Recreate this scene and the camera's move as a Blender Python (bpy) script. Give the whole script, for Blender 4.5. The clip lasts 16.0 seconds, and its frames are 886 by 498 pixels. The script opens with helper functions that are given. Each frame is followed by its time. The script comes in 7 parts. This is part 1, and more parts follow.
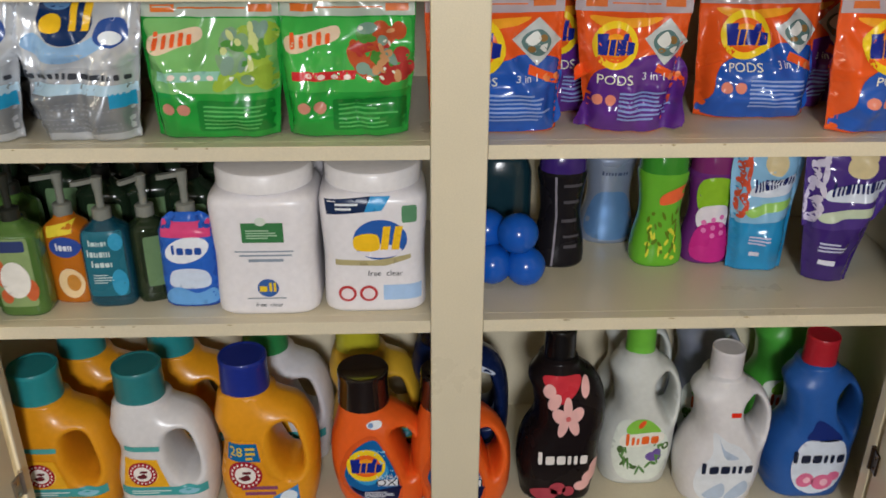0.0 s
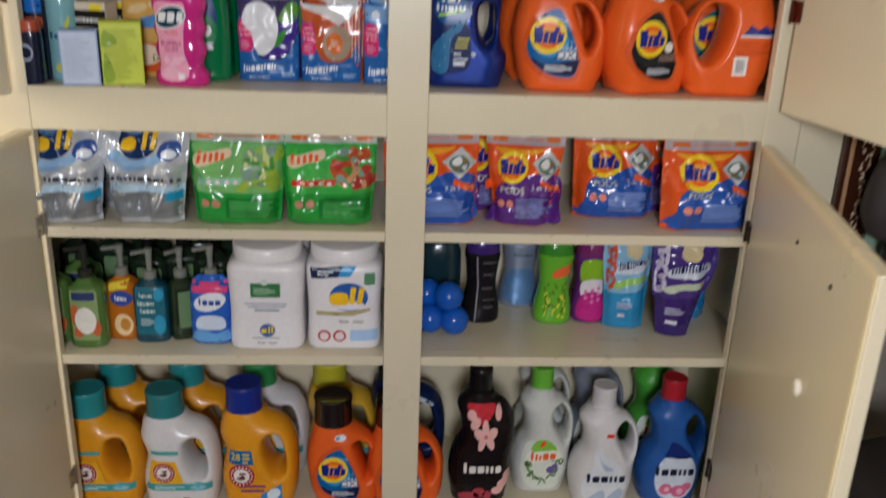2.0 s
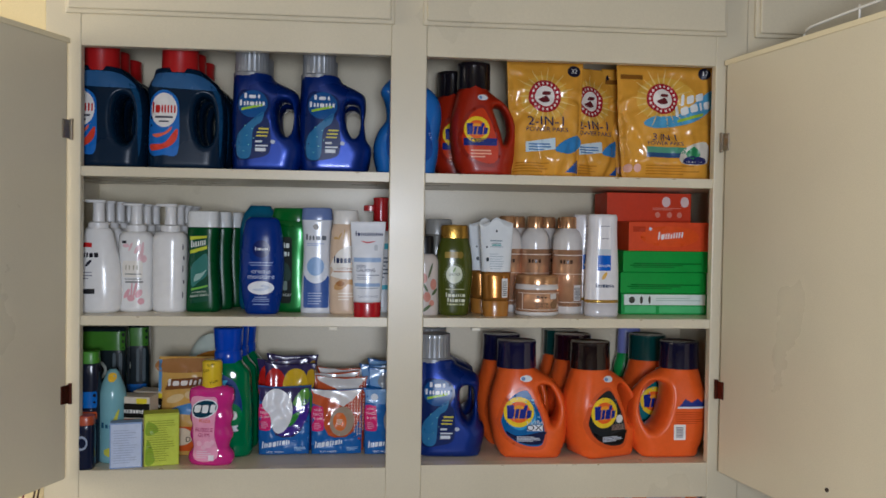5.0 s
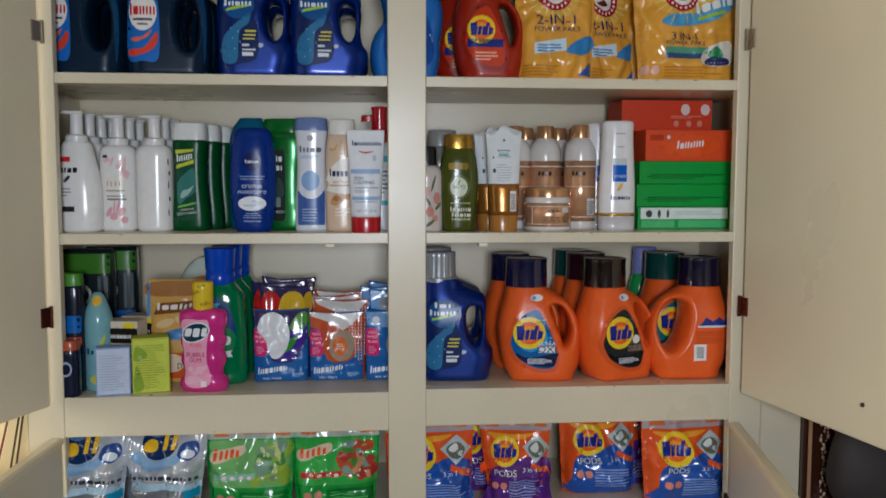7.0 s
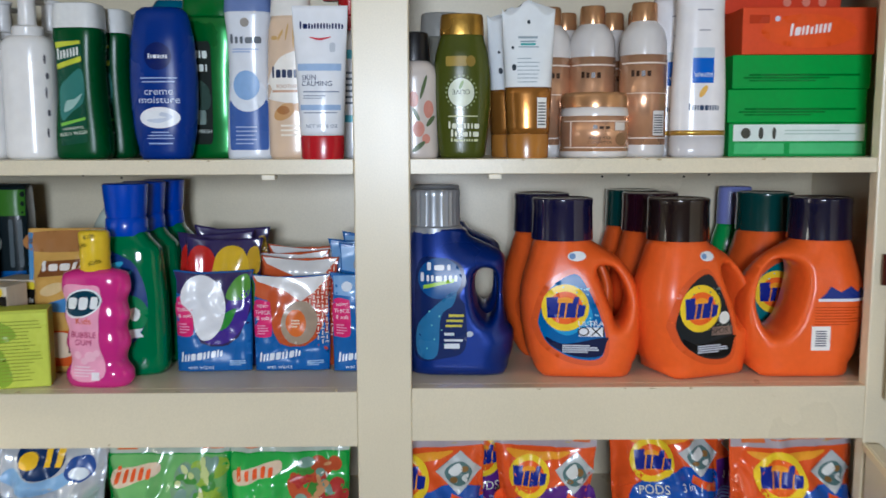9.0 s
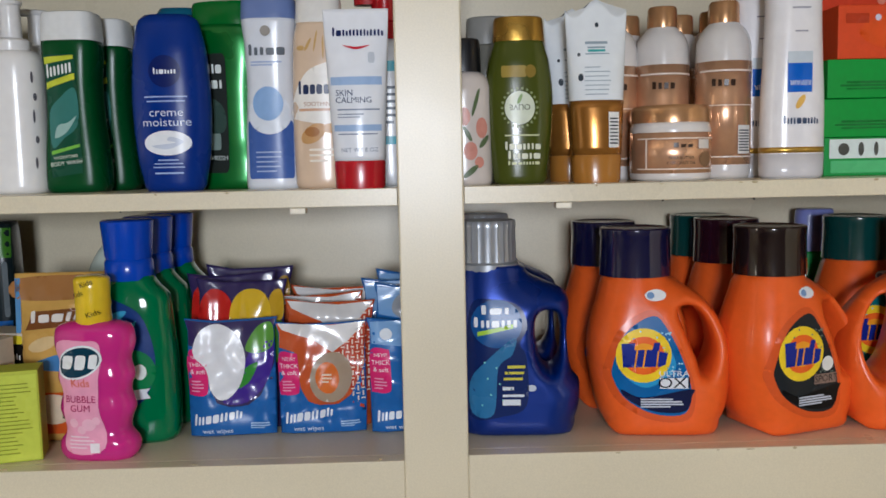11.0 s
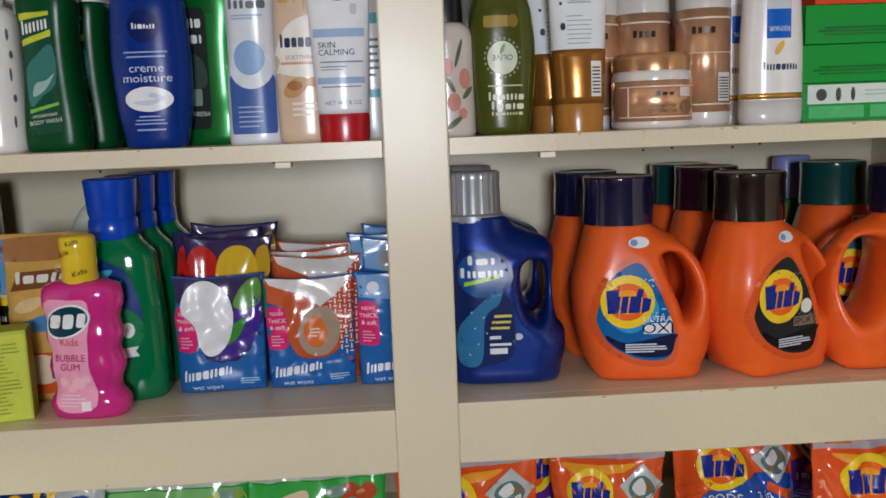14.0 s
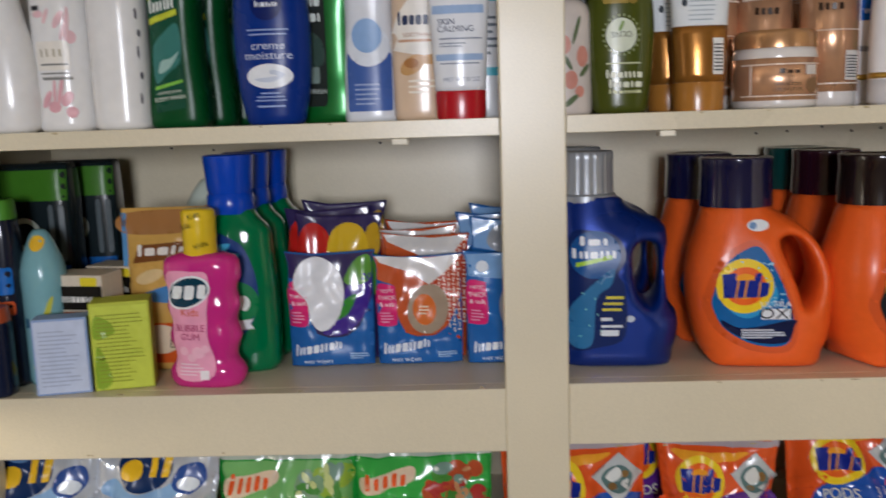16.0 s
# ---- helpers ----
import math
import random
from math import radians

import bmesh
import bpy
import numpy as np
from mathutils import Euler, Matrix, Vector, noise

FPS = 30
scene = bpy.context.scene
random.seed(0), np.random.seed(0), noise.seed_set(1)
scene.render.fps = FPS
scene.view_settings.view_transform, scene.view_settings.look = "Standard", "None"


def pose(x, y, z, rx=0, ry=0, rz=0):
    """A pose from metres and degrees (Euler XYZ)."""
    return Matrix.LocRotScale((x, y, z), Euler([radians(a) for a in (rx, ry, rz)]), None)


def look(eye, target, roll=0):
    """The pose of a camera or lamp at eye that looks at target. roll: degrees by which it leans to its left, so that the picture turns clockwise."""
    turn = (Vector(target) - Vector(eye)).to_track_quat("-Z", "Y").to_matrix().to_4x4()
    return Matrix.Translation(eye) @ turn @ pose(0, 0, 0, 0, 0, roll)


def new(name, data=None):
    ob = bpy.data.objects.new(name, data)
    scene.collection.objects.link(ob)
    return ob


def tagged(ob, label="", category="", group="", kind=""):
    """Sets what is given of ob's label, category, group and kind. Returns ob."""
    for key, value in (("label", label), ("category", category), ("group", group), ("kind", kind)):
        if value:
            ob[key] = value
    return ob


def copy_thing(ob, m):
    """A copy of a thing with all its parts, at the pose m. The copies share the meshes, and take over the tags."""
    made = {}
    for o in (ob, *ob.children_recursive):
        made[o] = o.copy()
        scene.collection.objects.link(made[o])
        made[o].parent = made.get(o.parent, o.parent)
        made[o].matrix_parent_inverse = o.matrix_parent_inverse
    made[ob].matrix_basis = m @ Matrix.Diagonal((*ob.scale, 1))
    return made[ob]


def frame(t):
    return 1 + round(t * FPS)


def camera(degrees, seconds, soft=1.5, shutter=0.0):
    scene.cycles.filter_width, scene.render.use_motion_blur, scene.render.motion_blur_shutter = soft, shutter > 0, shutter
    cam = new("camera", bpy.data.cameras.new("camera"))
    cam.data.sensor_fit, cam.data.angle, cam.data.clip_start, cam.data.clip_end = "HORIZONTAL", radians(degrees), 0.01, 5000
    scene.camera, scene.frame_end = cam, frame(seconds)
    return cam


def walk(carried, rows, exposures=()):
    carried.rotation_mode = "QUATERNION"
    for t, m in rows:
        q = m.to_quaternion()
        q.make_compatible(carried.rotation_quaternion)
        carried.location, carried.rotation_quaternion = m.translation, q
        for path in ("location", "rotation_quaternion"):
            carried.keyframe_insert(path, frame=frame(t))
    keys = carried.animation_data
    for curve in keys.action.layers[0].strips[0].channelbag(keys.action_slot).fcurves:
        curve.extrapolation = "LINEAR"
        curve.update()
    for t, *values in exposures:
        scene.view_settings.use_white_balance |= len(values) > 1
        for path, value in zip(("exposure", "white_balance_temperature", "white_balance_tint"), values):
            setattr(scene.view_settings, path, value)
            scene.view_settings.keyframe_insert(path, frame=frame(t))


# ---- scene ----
cam = camera(53.9, 16.0, soft=1.6, shutter=0.5)
PATH = [
    (0, (-0.059, -0.978, 1.073), (0.015, 0.825, 0.21), 0.3),
    (0.5, (-0.096, -1.068, 1.071), (0.025, 0.752, 0.25), 1.0),
    (1, (-0.092, -1.176, 1.101), (0.031, 0.671, 0.344), 1.6),
    (1.5, (-0.038, -1.297, 1.128), (0.07, 0.552, 0.373), 1.8),
    (2, (-0.034, -1.418, 1.227), (0.099, 0.457, 0.544), 2.2),
    (2.5, (-0.093, -1.546, 1.308), (0.073, 0.375, 0.775), 2.1),
    (3, (-0.111, -1.66, 1.381), (0.053, 0.291, 0.975), 1.8),
    (3.5, (-0.096, -1.702, 1.436), (0.064, 0.281, 1.227), 1.4),
    (3.7, (-0.093, -1.699, 1.444), (0.092, 0.289, 1.324), 1.2),
    (5.8, (-0.064, -1.636, 1.411), (0.105, 0.356, 1.367), 0.4),
    (6, (-0.058, -1.63, 1.392), (0.109, 0.362, 1.325), 0.2),
    (6.5, (-0.053, -1.602, 1.38), (0.11, 0.387, 1.252), 0.2),
    (7, (-0.067, -1.553, 1.358), (0.101, 0.434, 1.201), 0.1),
    (7.5, (-0.07, -1.494, 1.354), (0.114, 0.486, 1.134), -0.2),
    (8, (-0.009, -1.353, 1.324), (0.121, 0.635, 1.148), -0.4),
    (8.5, (0.061, -1.193, 1.306), (0.121, 0.794, 1.091), -0.4),
    (9, (0.063, -1.055, 1.284), (0.083, 0.93, 1.041), -0.2),
    (9.5, (0.004, -0.918, 1.29), (0.036, 1.074, 1.12), -0.4),
    (9.7, (-0.009, -0.879, 1.27), (0.003, 1.117, 1.15), -0.5),
    (11.8, (-0.004, -0.902, 1.301), (0.059, 1.082, 1.06), -1.7),
    (12, (0.008, -0.896, 1.291), (0.066, 1.09, 1.057), -2.0),
    (12.5, (0.016, -0.883, 1.287), (0.08, 1.099, 1.027), -2.5),
    (13, (0.009, -0.885, 1.288), (0.098, 1.092, 1.0), -2.7),
    (13.5, (0.005, -0.891, 1.281), (0.116, 1.085, 0.991), -2.5),
    (14, (-0.02, -0.902, 1.282), (0.076, 1.074, 0.99), -2.2),
    (14.5, (-0.019, -0.909, 1.292), (0.084, 1.067, 1.001), -1.6),
    (15, (-0.03, -0.905, 1.275), (0.07, 1.067, 0.953), -1.4),
    (15.5, (-0.042, -0.907, 1.271), (0.002, 1.062, 0.919), -1.3),
    (16, (-0.061, -0.902, 1.268), (-0.138, 1.073, 0.965), -1.9),
]
walk(cam, [(t, look(eye, target, roll)) for t, eye, target, roll in PATH],
     [(0.0, 0.28, 5950, 12), (1.5, 0.04, 5900, 13), (3.0, -0.24, 5600, 15), (6.0, -0.42, 5400, 12), (7.0, -0.4, 5450, 11), (7.6, -0.14, 5400, 10), (8.5, 0.08, 5250, 10), (9.5, 0.22, 5200, 10), (12.0, -0.06, 5700, 14), (14.0, -0.08, 5700, 14), (16.0, -0.14, 5750, 15)])

# ---- light ----
world = bpy.data.worlds.new("world")
scene.world = world
world.use_nodes = True
world.node_tree.nodes["Background"].inputs[0].default_value = (0.75, 0.85, 1.0, 1)
world.node_tree.nodes["Background"].inputs[1].default_value = 0.15


def area_lamp(name, eye, target, w, h, watts, color):
    lamp = bpy.data.lights.new(name, "AREA")
    lamp.shape, lamp.size, lamp.size_y, lamp.energy, lamp.color = "RECTANGLE", w, h, watts, color
    ob = new(name, lamp)
    ob.matrix_basis = look(eye, target)
    return ob


area_lamp("room_light", (-0.02, -2.5, 1.38), (0.0, 0.0, 1.0), 0.42, 0.4, 33, (1.0, 0.97, 0.91))
area_lamp("window_light", (-2.75, -0.9, 1.4), (0.2, -0.3, 1.0), 1.5, 1.3, 72, (1.0, 0.84, 0.58))

# ---- materials ----
MATS = {}


def lin(h):
    c = [int(h[i:i + 2], 16) / 255 for i in (0, 2, 4)]
    return tuple(v / 12.92 if v <= 0.04045 else ((v + 0.055) / 1.055) ** 2.4 for v in c)


FINISH = {  # roughness, metal, coat, bump strength, bump scale, transmission, colour variation
    "plastic": (0.34, 0, 0.15, 0.04, 120, 0, 0.05),
    "gloss": (0.22, 0, 0.25, 0.03, 60, 0, 0.05),
    "matte": (0.6, 0, 0, 0.05, 200, 0, 0.06),
    "print": (0.27, 0, 0.0, 0.02, 90, 0, 0.07),
    "foil": (0.19, 0, 0.45, 0.12, 30, 0, 0.1),
    "card": (0.62, 0, 0.0, 0.05, 150, 0, 0.06),
    "deep": (0.27, 0, 0, 0.03, 60, 0, 0.06),
    "cap": (0.1, 0, 0.6, 0.02, 60, 0, 0.05),
    "metal": (0.3, 0.8, 0, 0.05, 150, 0, 0.08),
    "pearl": (0.3, 0.45, 0.4, 0.04, 60, 0, 0.06),
    "copper": (0.25, 0.6, 0.2, 0.03, 90, 0, 0.08),
    "clear": (0.07, 0, 0, 0.03, 40, 0.75, 0.03),
    "jelly": (0.07, 0, 0.2, 0.02, 40, 0.42, 0.03),
    "silver": (0.22, 0.3, 0.4, 0.1, 30, 0, 0.1),
    "paint": (0.3, 0, 0, 0.035, 520, 0, 0.06),
}


def M(h, fin="plastic"):
    key = h + fin
    if key in MATS:
        return MATS[key]
    rough, metal, coat, bump, bscale, trans, var = FINISH[fin]
    m = bpy.data.materials.new(f"{fin}_{h}")
    m.use_nodes = True
    nt = m.node_tree
    bsdf = nt.nodes["Principled BSDF"]
    co = nt.nodes.new("ShaderNodeTexCoord")
    big = nt.nodes.new("ShaderNodeTexNoise")
    big.inputs["Scale"].default_value, big.inputs["Detail"].default_value = (3.5, 6) if fin == "paint" else (9, 4)
    fine = nt.nodes.new("ShaderNodeTexNoise")
    fine.inputs["Scale"].default_value, fine.inputs["Detail"].default_value = bscale, 3
    nt.links.new(co.outputs["Object"], big.inputs["Vector"])
    nt.links.new(co.outputs["Object"], fine.inputs["Vector"])
    add = nt.nodes.new("ShaderNodeMath")
    add.operation = "ADD"
    nt.links.new(big.outputs["Fac"], add.inputs[0])
    nt.links.new(fine.outputs["Fac"], add.inputs[1])
    rng = nt.nodes.new("ShaderNodeMapRange")
    rng.inputs[1].default_value, rng.inputs[2].default_value = 0.7, 1.3
    rng.inputs[3].default_value, rng.inputs[4].default_value = 1 - var, 1 + var
    nt.links.new(add.outputs[0], rng.inputs[0])
    mul = nt.nodes.new("ShaderNodeVectorMath")
    mul.operation = "SCALE"
    mul.inputs[0].default_value = lin(h)
    nt.links.new(rng.outputs[0], mul.inputs["Scale"])
    nt.links.new(mul.outputs[0], bsdf.inputs["Base Color"])
    rr = nt.nodes.new("ShaderNodeMapRange")
    rr.inputs[1].default_value, rr.inputs[2].default_value = 0.3, 0.7
    rr.inputs[3].default_value, rr.inputs[4].default_value = rough * 0.85, min(1, rough * 1.2)
    nt.links.new(big.outputs["Fac"], rr.inputs[0])
    nt.links.new(rr.outputs[0], bsdf.inputs["Roughness"])
    bsdf.inputs["Metallic"].default_value = metal
    bsdf.inputs["Coat Weight"].default_value = coat
    bsdf.inputs["Specular IOR Level"].default_value = 0.22 if fin in ("deep", "print") else 0.34 if fin in ("plastic", "gloss", "matte", "card") else 0.5
    bsdf.inputs["Coat Roughness"].default_value = 0.12
    bsdf.inputs["Transmission Weight"].default_value = trans
    bm = nt.nodes.new("ShaderNodeBump")
    bm.inputs["Strength"].default_value, bm.inputs["Distance"].default_value = bump, 0.004
    nt.links.new(fine.outputs["Fac"], bm.inputs["Height"])
    nt.links.new(bm.outputs[0], bsdf.inputs["Normal"])
    MATS[key] = m
    return m


# ---- mesh tools ----
def link(name, verts, faces, material, parent=None, label="", smooth=True):
    me = bpy.data.meshes.new(name)
    me.from_pydata([tuple(map(float, v)) for v in verts], [], faces)
    me.materials.append(material)
    if smooth:
        me.shade_smooth()
    ob = new(name, me)
    if parent:
        ob.parent = parent
    return tagged(ob, label)


def part(name, bm, material, parent, label="", smooth=False):
    bmesh.ops.recalc_face_normals(bm, faces=bm.faces[:])
    me = bpy.data.meshes.new(name)
    bm.to_mesh(me)
    bm.free()
    me.materials.append(material)
    if smooth:
        me.shade_smooth()
    ob = new(name, me)
    if parent:
        ob.parent = parent
    return tagged(ob, label)


def boxes(*spans, bevel=0.0015, seg=2):
    bm = bmesh.new()
    for x0, y0, z0, x1, y1, z1 in spans:
        r = bmesh.ops.create_cube(bm, size=1, matrix=Matrix.LocRotScale(((x0 + x1) / 2, (y0 + y1) / 2, (z0 + z1) / 2), None, (x1 - x0, y1 - y0, z1 - z0)))
        if bevel:
            es = list({e for v in r["verts"] for e in v.link_edges})
            bmesh.ops.bevel(bm, geom=es, offset=bevel, segments=seg, affect="EDGES", profile=0.5)
    return bm


def thing(name, label, category, group="", kind=""):
    return tagged(new(name), label, category, group, kind)


def put(root, x, y, z, rz=0, rx=0, ry=0):
    root.matrix_basis = pose(x, y, z, rx, ry, rz)
    return root


def smooth_loop(pts, n=6):
    """A closed Catmull-Rom loop through pts."""
    out, k = [], len(pts)
    for i in range(k):
        p0, p1, p2, p3 = (np.array(pts[(i + j) % k], float) for j in (-1, 0, 1, 2))
        for s in range(n):
            t = s / n
            out.append(0.5 * (2 * p1 + (p2 - p0) * t + (2 * p0 - 5 * p1 + 4 * p2 - p3) * t * t + (3 * p1 - p0 - 3 * p2 + p3) * t ** 3))
    return np.array(out)


def seg_dist(p, loop):
    a, b = loop, np.roll(loop, -1, 0)
    ab = b - a
    t = np.clip(((p[:, None] - a) * ab).sum(2) / np.maximum((ab * ab).sum(1), 1e-12), 0, 1)
    return np.sqrt((((a + t[..., None] * ab) - p[:, None]) ** 2).sum(2)).min(1)


def inside(p, loop):
    a, b = loop, np.roll(loop, -1, 0)
    x, y = p[:, 0:1], p[:, 1:2]
    cond = (a[:, 1] > y) != (b[:, 1] > y)
    dy = np.where(np.abs(b[:, 1] - a[:, 1]) < 1e-12, 1e-12, b[:, 1] - a[:, 1])
    xi = (b[:, 0] - a[:, 0]) * (y - a[:, 1]) / dy + a[:, 0]
    return (cond & (x < xi)).sum(1) % 2 == 1


def dense(loop, gap):
    """The same loop with no edge longer than gap."""
    out = []
    for a, c in zip(loop, np.roll(loop, -1, 0)):
        n = max(1, int(np.ceil(np.hypot(*(c - a)) / gap)))
        out += [a + (c - a) * i / n for i in range(n)]
    return np.array(out)


def ring(loop, off):
    """Points beside a loop, off to its inner side (or outer, if negative)."""
    t = np.roll(loop, -1, 0) - np.roll(loop, 1, 0)
    t /= np.maximum(np.hypot(t[:, 0], t[:, 1]), 1e-9)[:, None]
    area = (loop[:, 0] * np.roll(loop[:, 1], -1) - np.roll(loop[:, 0], -1) * loop[:, 1]).sum()
    n = np.stack([-t[:, 1], t[:, 0]], 1) * (1 if area > 0 else -1)
    return loop + n * off


def fill(loops, step, rings=()):
    """Triangles inside the first loop and outside the others, with inner grid points."""
    from mathutils.geometry import delaunay_2d_cdt
    lo, hi = loops[0].min(0), loops[0].max(0)
    xs = np.arange(lo[0] + step / 2, hi[0], step)
    zs = np.arange(lo[1] + step / 2, hi[1], step)
    g = np.array([(x + (j % 2) * step / 2, z) for j, z in enumerate(zs) for x in xs]) if len(xs) and len(zs) else np.zeros((0, 2))
    if len(g):
        ok = inside(g, loops[0])
        for lp in loops[1:]:
            ok &= ~inside(g, lp)
        for lp in loops:
            ok &= seg_dist(g, lp) > step * 0.45
        g = g[ok]
    kept = np.zeros((0, 2))
    for li, off in rings:
        q = ring(loops[li], off if li == 0 else -off)
        ok = inside(q, loops[0])
        for lp in loops[1:]:
            ok &= ~inside(q, lp)
        for lp in loops:
            ok &= seg_dist(q, lp) > off * 0.8
        q = q[ok]
        if len(kept) and len(q):
            q = q[np.sqrt(((q[:, None] - kept[None]) ** 2).sum(2)).min(1) > 0.0018]
        kept = np.concatenate([kept, q])
    if len(kept) and len(g):
        g = g[np.sqrt(((g[:, None] - kept[None]) ** 2).sum(2)).min(1) > 0.0026]
        g = np.concatenate([g, kept])
    pts, edges = [], []
    for lp in loops:
        n0 = len(pts)
        pts += [Vector(p) for p in lp]
        edges += [(n0 + i, n0 + (i + 1) % len(lp)) for i in range(len(lp))]
    pts += [Vector(p) for p in g]
    vs, _, fs, _, _, _ = delaunay_2d_cdt(pts, edges, [], 0, 1e-7)
    v = np.array([tuple(p) for p in vs])
    c = np.array([v[list(f)].mean(0) for f in fs])
    ok = inside(c, loops[0])
    for lp in loops[1:]:
        ok &= ~inside(c, lp)
    tris = []
    for f, k in zip(fs, ok):
        if k:
            a, b, d = (v[i] for i in f)
            up = (b[0] - a[0]) * (d[1] - a[1]) - (b[1] - a[1]) * (d[0] - a[0]) > 0
            tris.append(tuple(f) if up else tuple(reversed(f)))
    return v, tris


def rounded(t, p=2.3):
    t = np.clip(t, 0, 1)
    return (1 - (1 - t) ** p) ** (1 / p)


class Form:
    """A thing under construction: its root, size, and the front surface y = fs(x, z)."""
    def __init__(self, root, w, h, fs):
        self.root, self.w, self.h, self.fs = root, w, h, fs
        self.lift, self.grain = 0.0004, 0


def pillow_body(root, outline, hole, w, h, depth, material, r=0.03, name="body", hole_r=0.012, wrinkle=0.0, seed=0, step=0.006, zprof=None, flat_base=True, label="", margin=0.0):
    """A bottle or pouch body: its front outline, rounded off to the sides, with a hole for the handle."""
    loop = smooth_loop([(x * w, z * h) for x, z in outline]) if flat_base else np.array([(x * w, z * h) for x, z in outline])
    loop[:, 1] = np.maximum(loop[:, 1], 0)
    hl = smooth_loop([(x * w, z * h) for x, z in hole], 5) if hole else None
    ext = loop.copy()
    ext[ext[:, 1] < 0.012, 1] -= 0.05
    ext[ext[:, 1] > h * 0.985, 1] += 0.05

    rnd = random.Random(seed * 31 + 5)
    creases = [((rnd.uniform(-.45, .45) * w, rnd.uniform(.05, .95) * h), rnd.choice((rnd.uniform(-.5, .5), rnd.uniform(1.0, 2.2))), rnd.choice((-1, 1)) * wrinkle * rnd.uniform(.5, 1.6), rnd.uniform(.005, .011)) for _ in range(26)] if wrinkle else []

    def half(p):
        z = np.clip(p[:, 1] / h, 0, 1)
        k = np.interp(z, *zip(*zprof)) if zprof else 1 - 0.3 * np.clip((z - 0.55) / 0.45, 0, 1) ** 1.6
        y = depth / 2 * k * rounded((seg_dist(p, ext) - margin) / r)
        y = y * (0.8 + 0.2 * rounded(p[:, 1] / 0.012))
        if hl is not None:
            y = y * (0.25 + 0.75 * rounded(seg_dist(p, hl) / hole_r, 2))
        if wrinkle:
            for (px, pz), ang, amp, wd in creases:
                dl = (p[:, 0] - px) * math.sin(ang) - (p[:, 1] - pz) * math.cos(ang)
                al = (p[:, 0] - px) * math.cos(ang) + (p[:, 1] - pz) * math.sin(ang)
                y = y + amp * np.exp(-(dl / wd) ** 2 - (al / (wd * 7)) ** 2)
            y = y + wrinkle * np.array([noise.noise((a * 30 + seed * 7.3, b * 11, seed)) + 0.16 * noise.noise((a * 60, b * 50 + seed, 3.1)) for a, b in p])
        return np.maximum(y, 0.0012)
    v, tris = fill([loop] + ([hl] if hl is not None else []), step, [(0, .003), (0, .008)] + ([(1, .002), (1, .005), (1, .009), (1, .013)] if hl is not None else []))
    y = half(v)
    n = len(v)
    verts = [(a, -t, b) for (a, b), t in zip(v, y)] + [(a, t, b) for (a, b), t in zip(v, y)]
    count = {}
    for f in tris:
        for i in range(3):
            e = (f[i], f[(i + 1) % 3])
            count[tuple(sorted(e))] = None if tuple(sorted(e)) in count else e
    walls = [(e[1], e[0], e[0] + n, e[1] + n) for e in count.values() if e]
    faces = list(tris) + [tuple(i + n for i in reversed(f)) for f in tris] + walls
    link(name, verts, faces, material, root, label)
    return Form(root, w, h, lambda p: -half(p))


def curve_table(rows, n=40):
    rows = np.array(rows, float)
    t = np.linspace(0, 1, n)
    z = rows[:, 0]
    out = []
    for zz in z[0] + (z[-1] - z[0]) * t:
        i = int(np.clip(np.searchsorted(z, zz) - 1, 0, len(z) - 2))
        u = (zz - z[i]) / max(z[i + 1] - z[i], 1e-9)
        p0, p1, p2, p3 = (rows[int(np.clip(i + j, 0, len(z) - 1)), 1:] for j in (-1, 0, 1, 2))
        out.append((zz, *(0.5 * (2 * p1 + (p2 - p0) * u + (2 * p0 - 5 * p1 + 4 * p2 - p3) * u * u + (3 * p1 - p0 - 3 * p2 + p3) * u ** 3))))
    return np.array(out)


def loft(rows, exp=2.0, seg=32, cx=0.0, cy=0.0, ribs=0, depth=0.0, smooth=True, n=None):
    """Rings of half width and half depth at heights, closed at both ends."""
    tab = curve_table(rows, n or max(8, len(rows) * 6)) if smooth else np.array(rows, float)
    verts, faces = [], []
    for z, w, d in tab:
        for k in range(seg):
            a = 2 * math.pi * k / seg
            c, s = math.cos(a), math.sin(a)
            q = 1 + (depth * (1 if k % 2 else -1) if ribs else 0)
            verts.append((cx + q * w * math.copysign(abs(c) ** (2 / exp), c), cy + q * d * math.copysign(abs(s) ** (2 / exp), s), z))
    for i in range(len(tab) - 1):
        for k in range(seg):
            a, b = i * seg + k, i * seg + (k + 1) % seg
            faces.append((a, b, b + seg, a + seg))
    faces.append(tuple(reversed(range(seg))))
    faces.append(tuple(range((len(tab) - 1) * seg, len(tab) * seg)))
    return verts, faces, tab


def joined(*pieces):
    verts, faces = [], []
    for v, f, *_ in pieces:
        n = len(verts)
        verts += v
        faces += [tuple(i + n for i in q) for q in f]
    return verts, faces


def loft_body(root, prof, w, h, d, material, exp=2.2, name="body", label="", seg=36):
    rows = [(z * h, a * w / 2, b * d / 2) for z, a, b in prof]
    verts, faces, tab = loft(rows, exp, seg, n=36)
    link(name, verts, faces, material, root, label)

    def fs(p):
        a, b = np.interp(p[:, 1], tab[:, 0], tab[:, 1]), np.interp(p[:, 1], tab[:, 0], tab[:, 2])
        return -b * (1 - np.clip(np.abs(p[:, 0]) / a, 0, 0.999) ** exp) ** (1 / exp)
    return Form(root, w, h, fs)


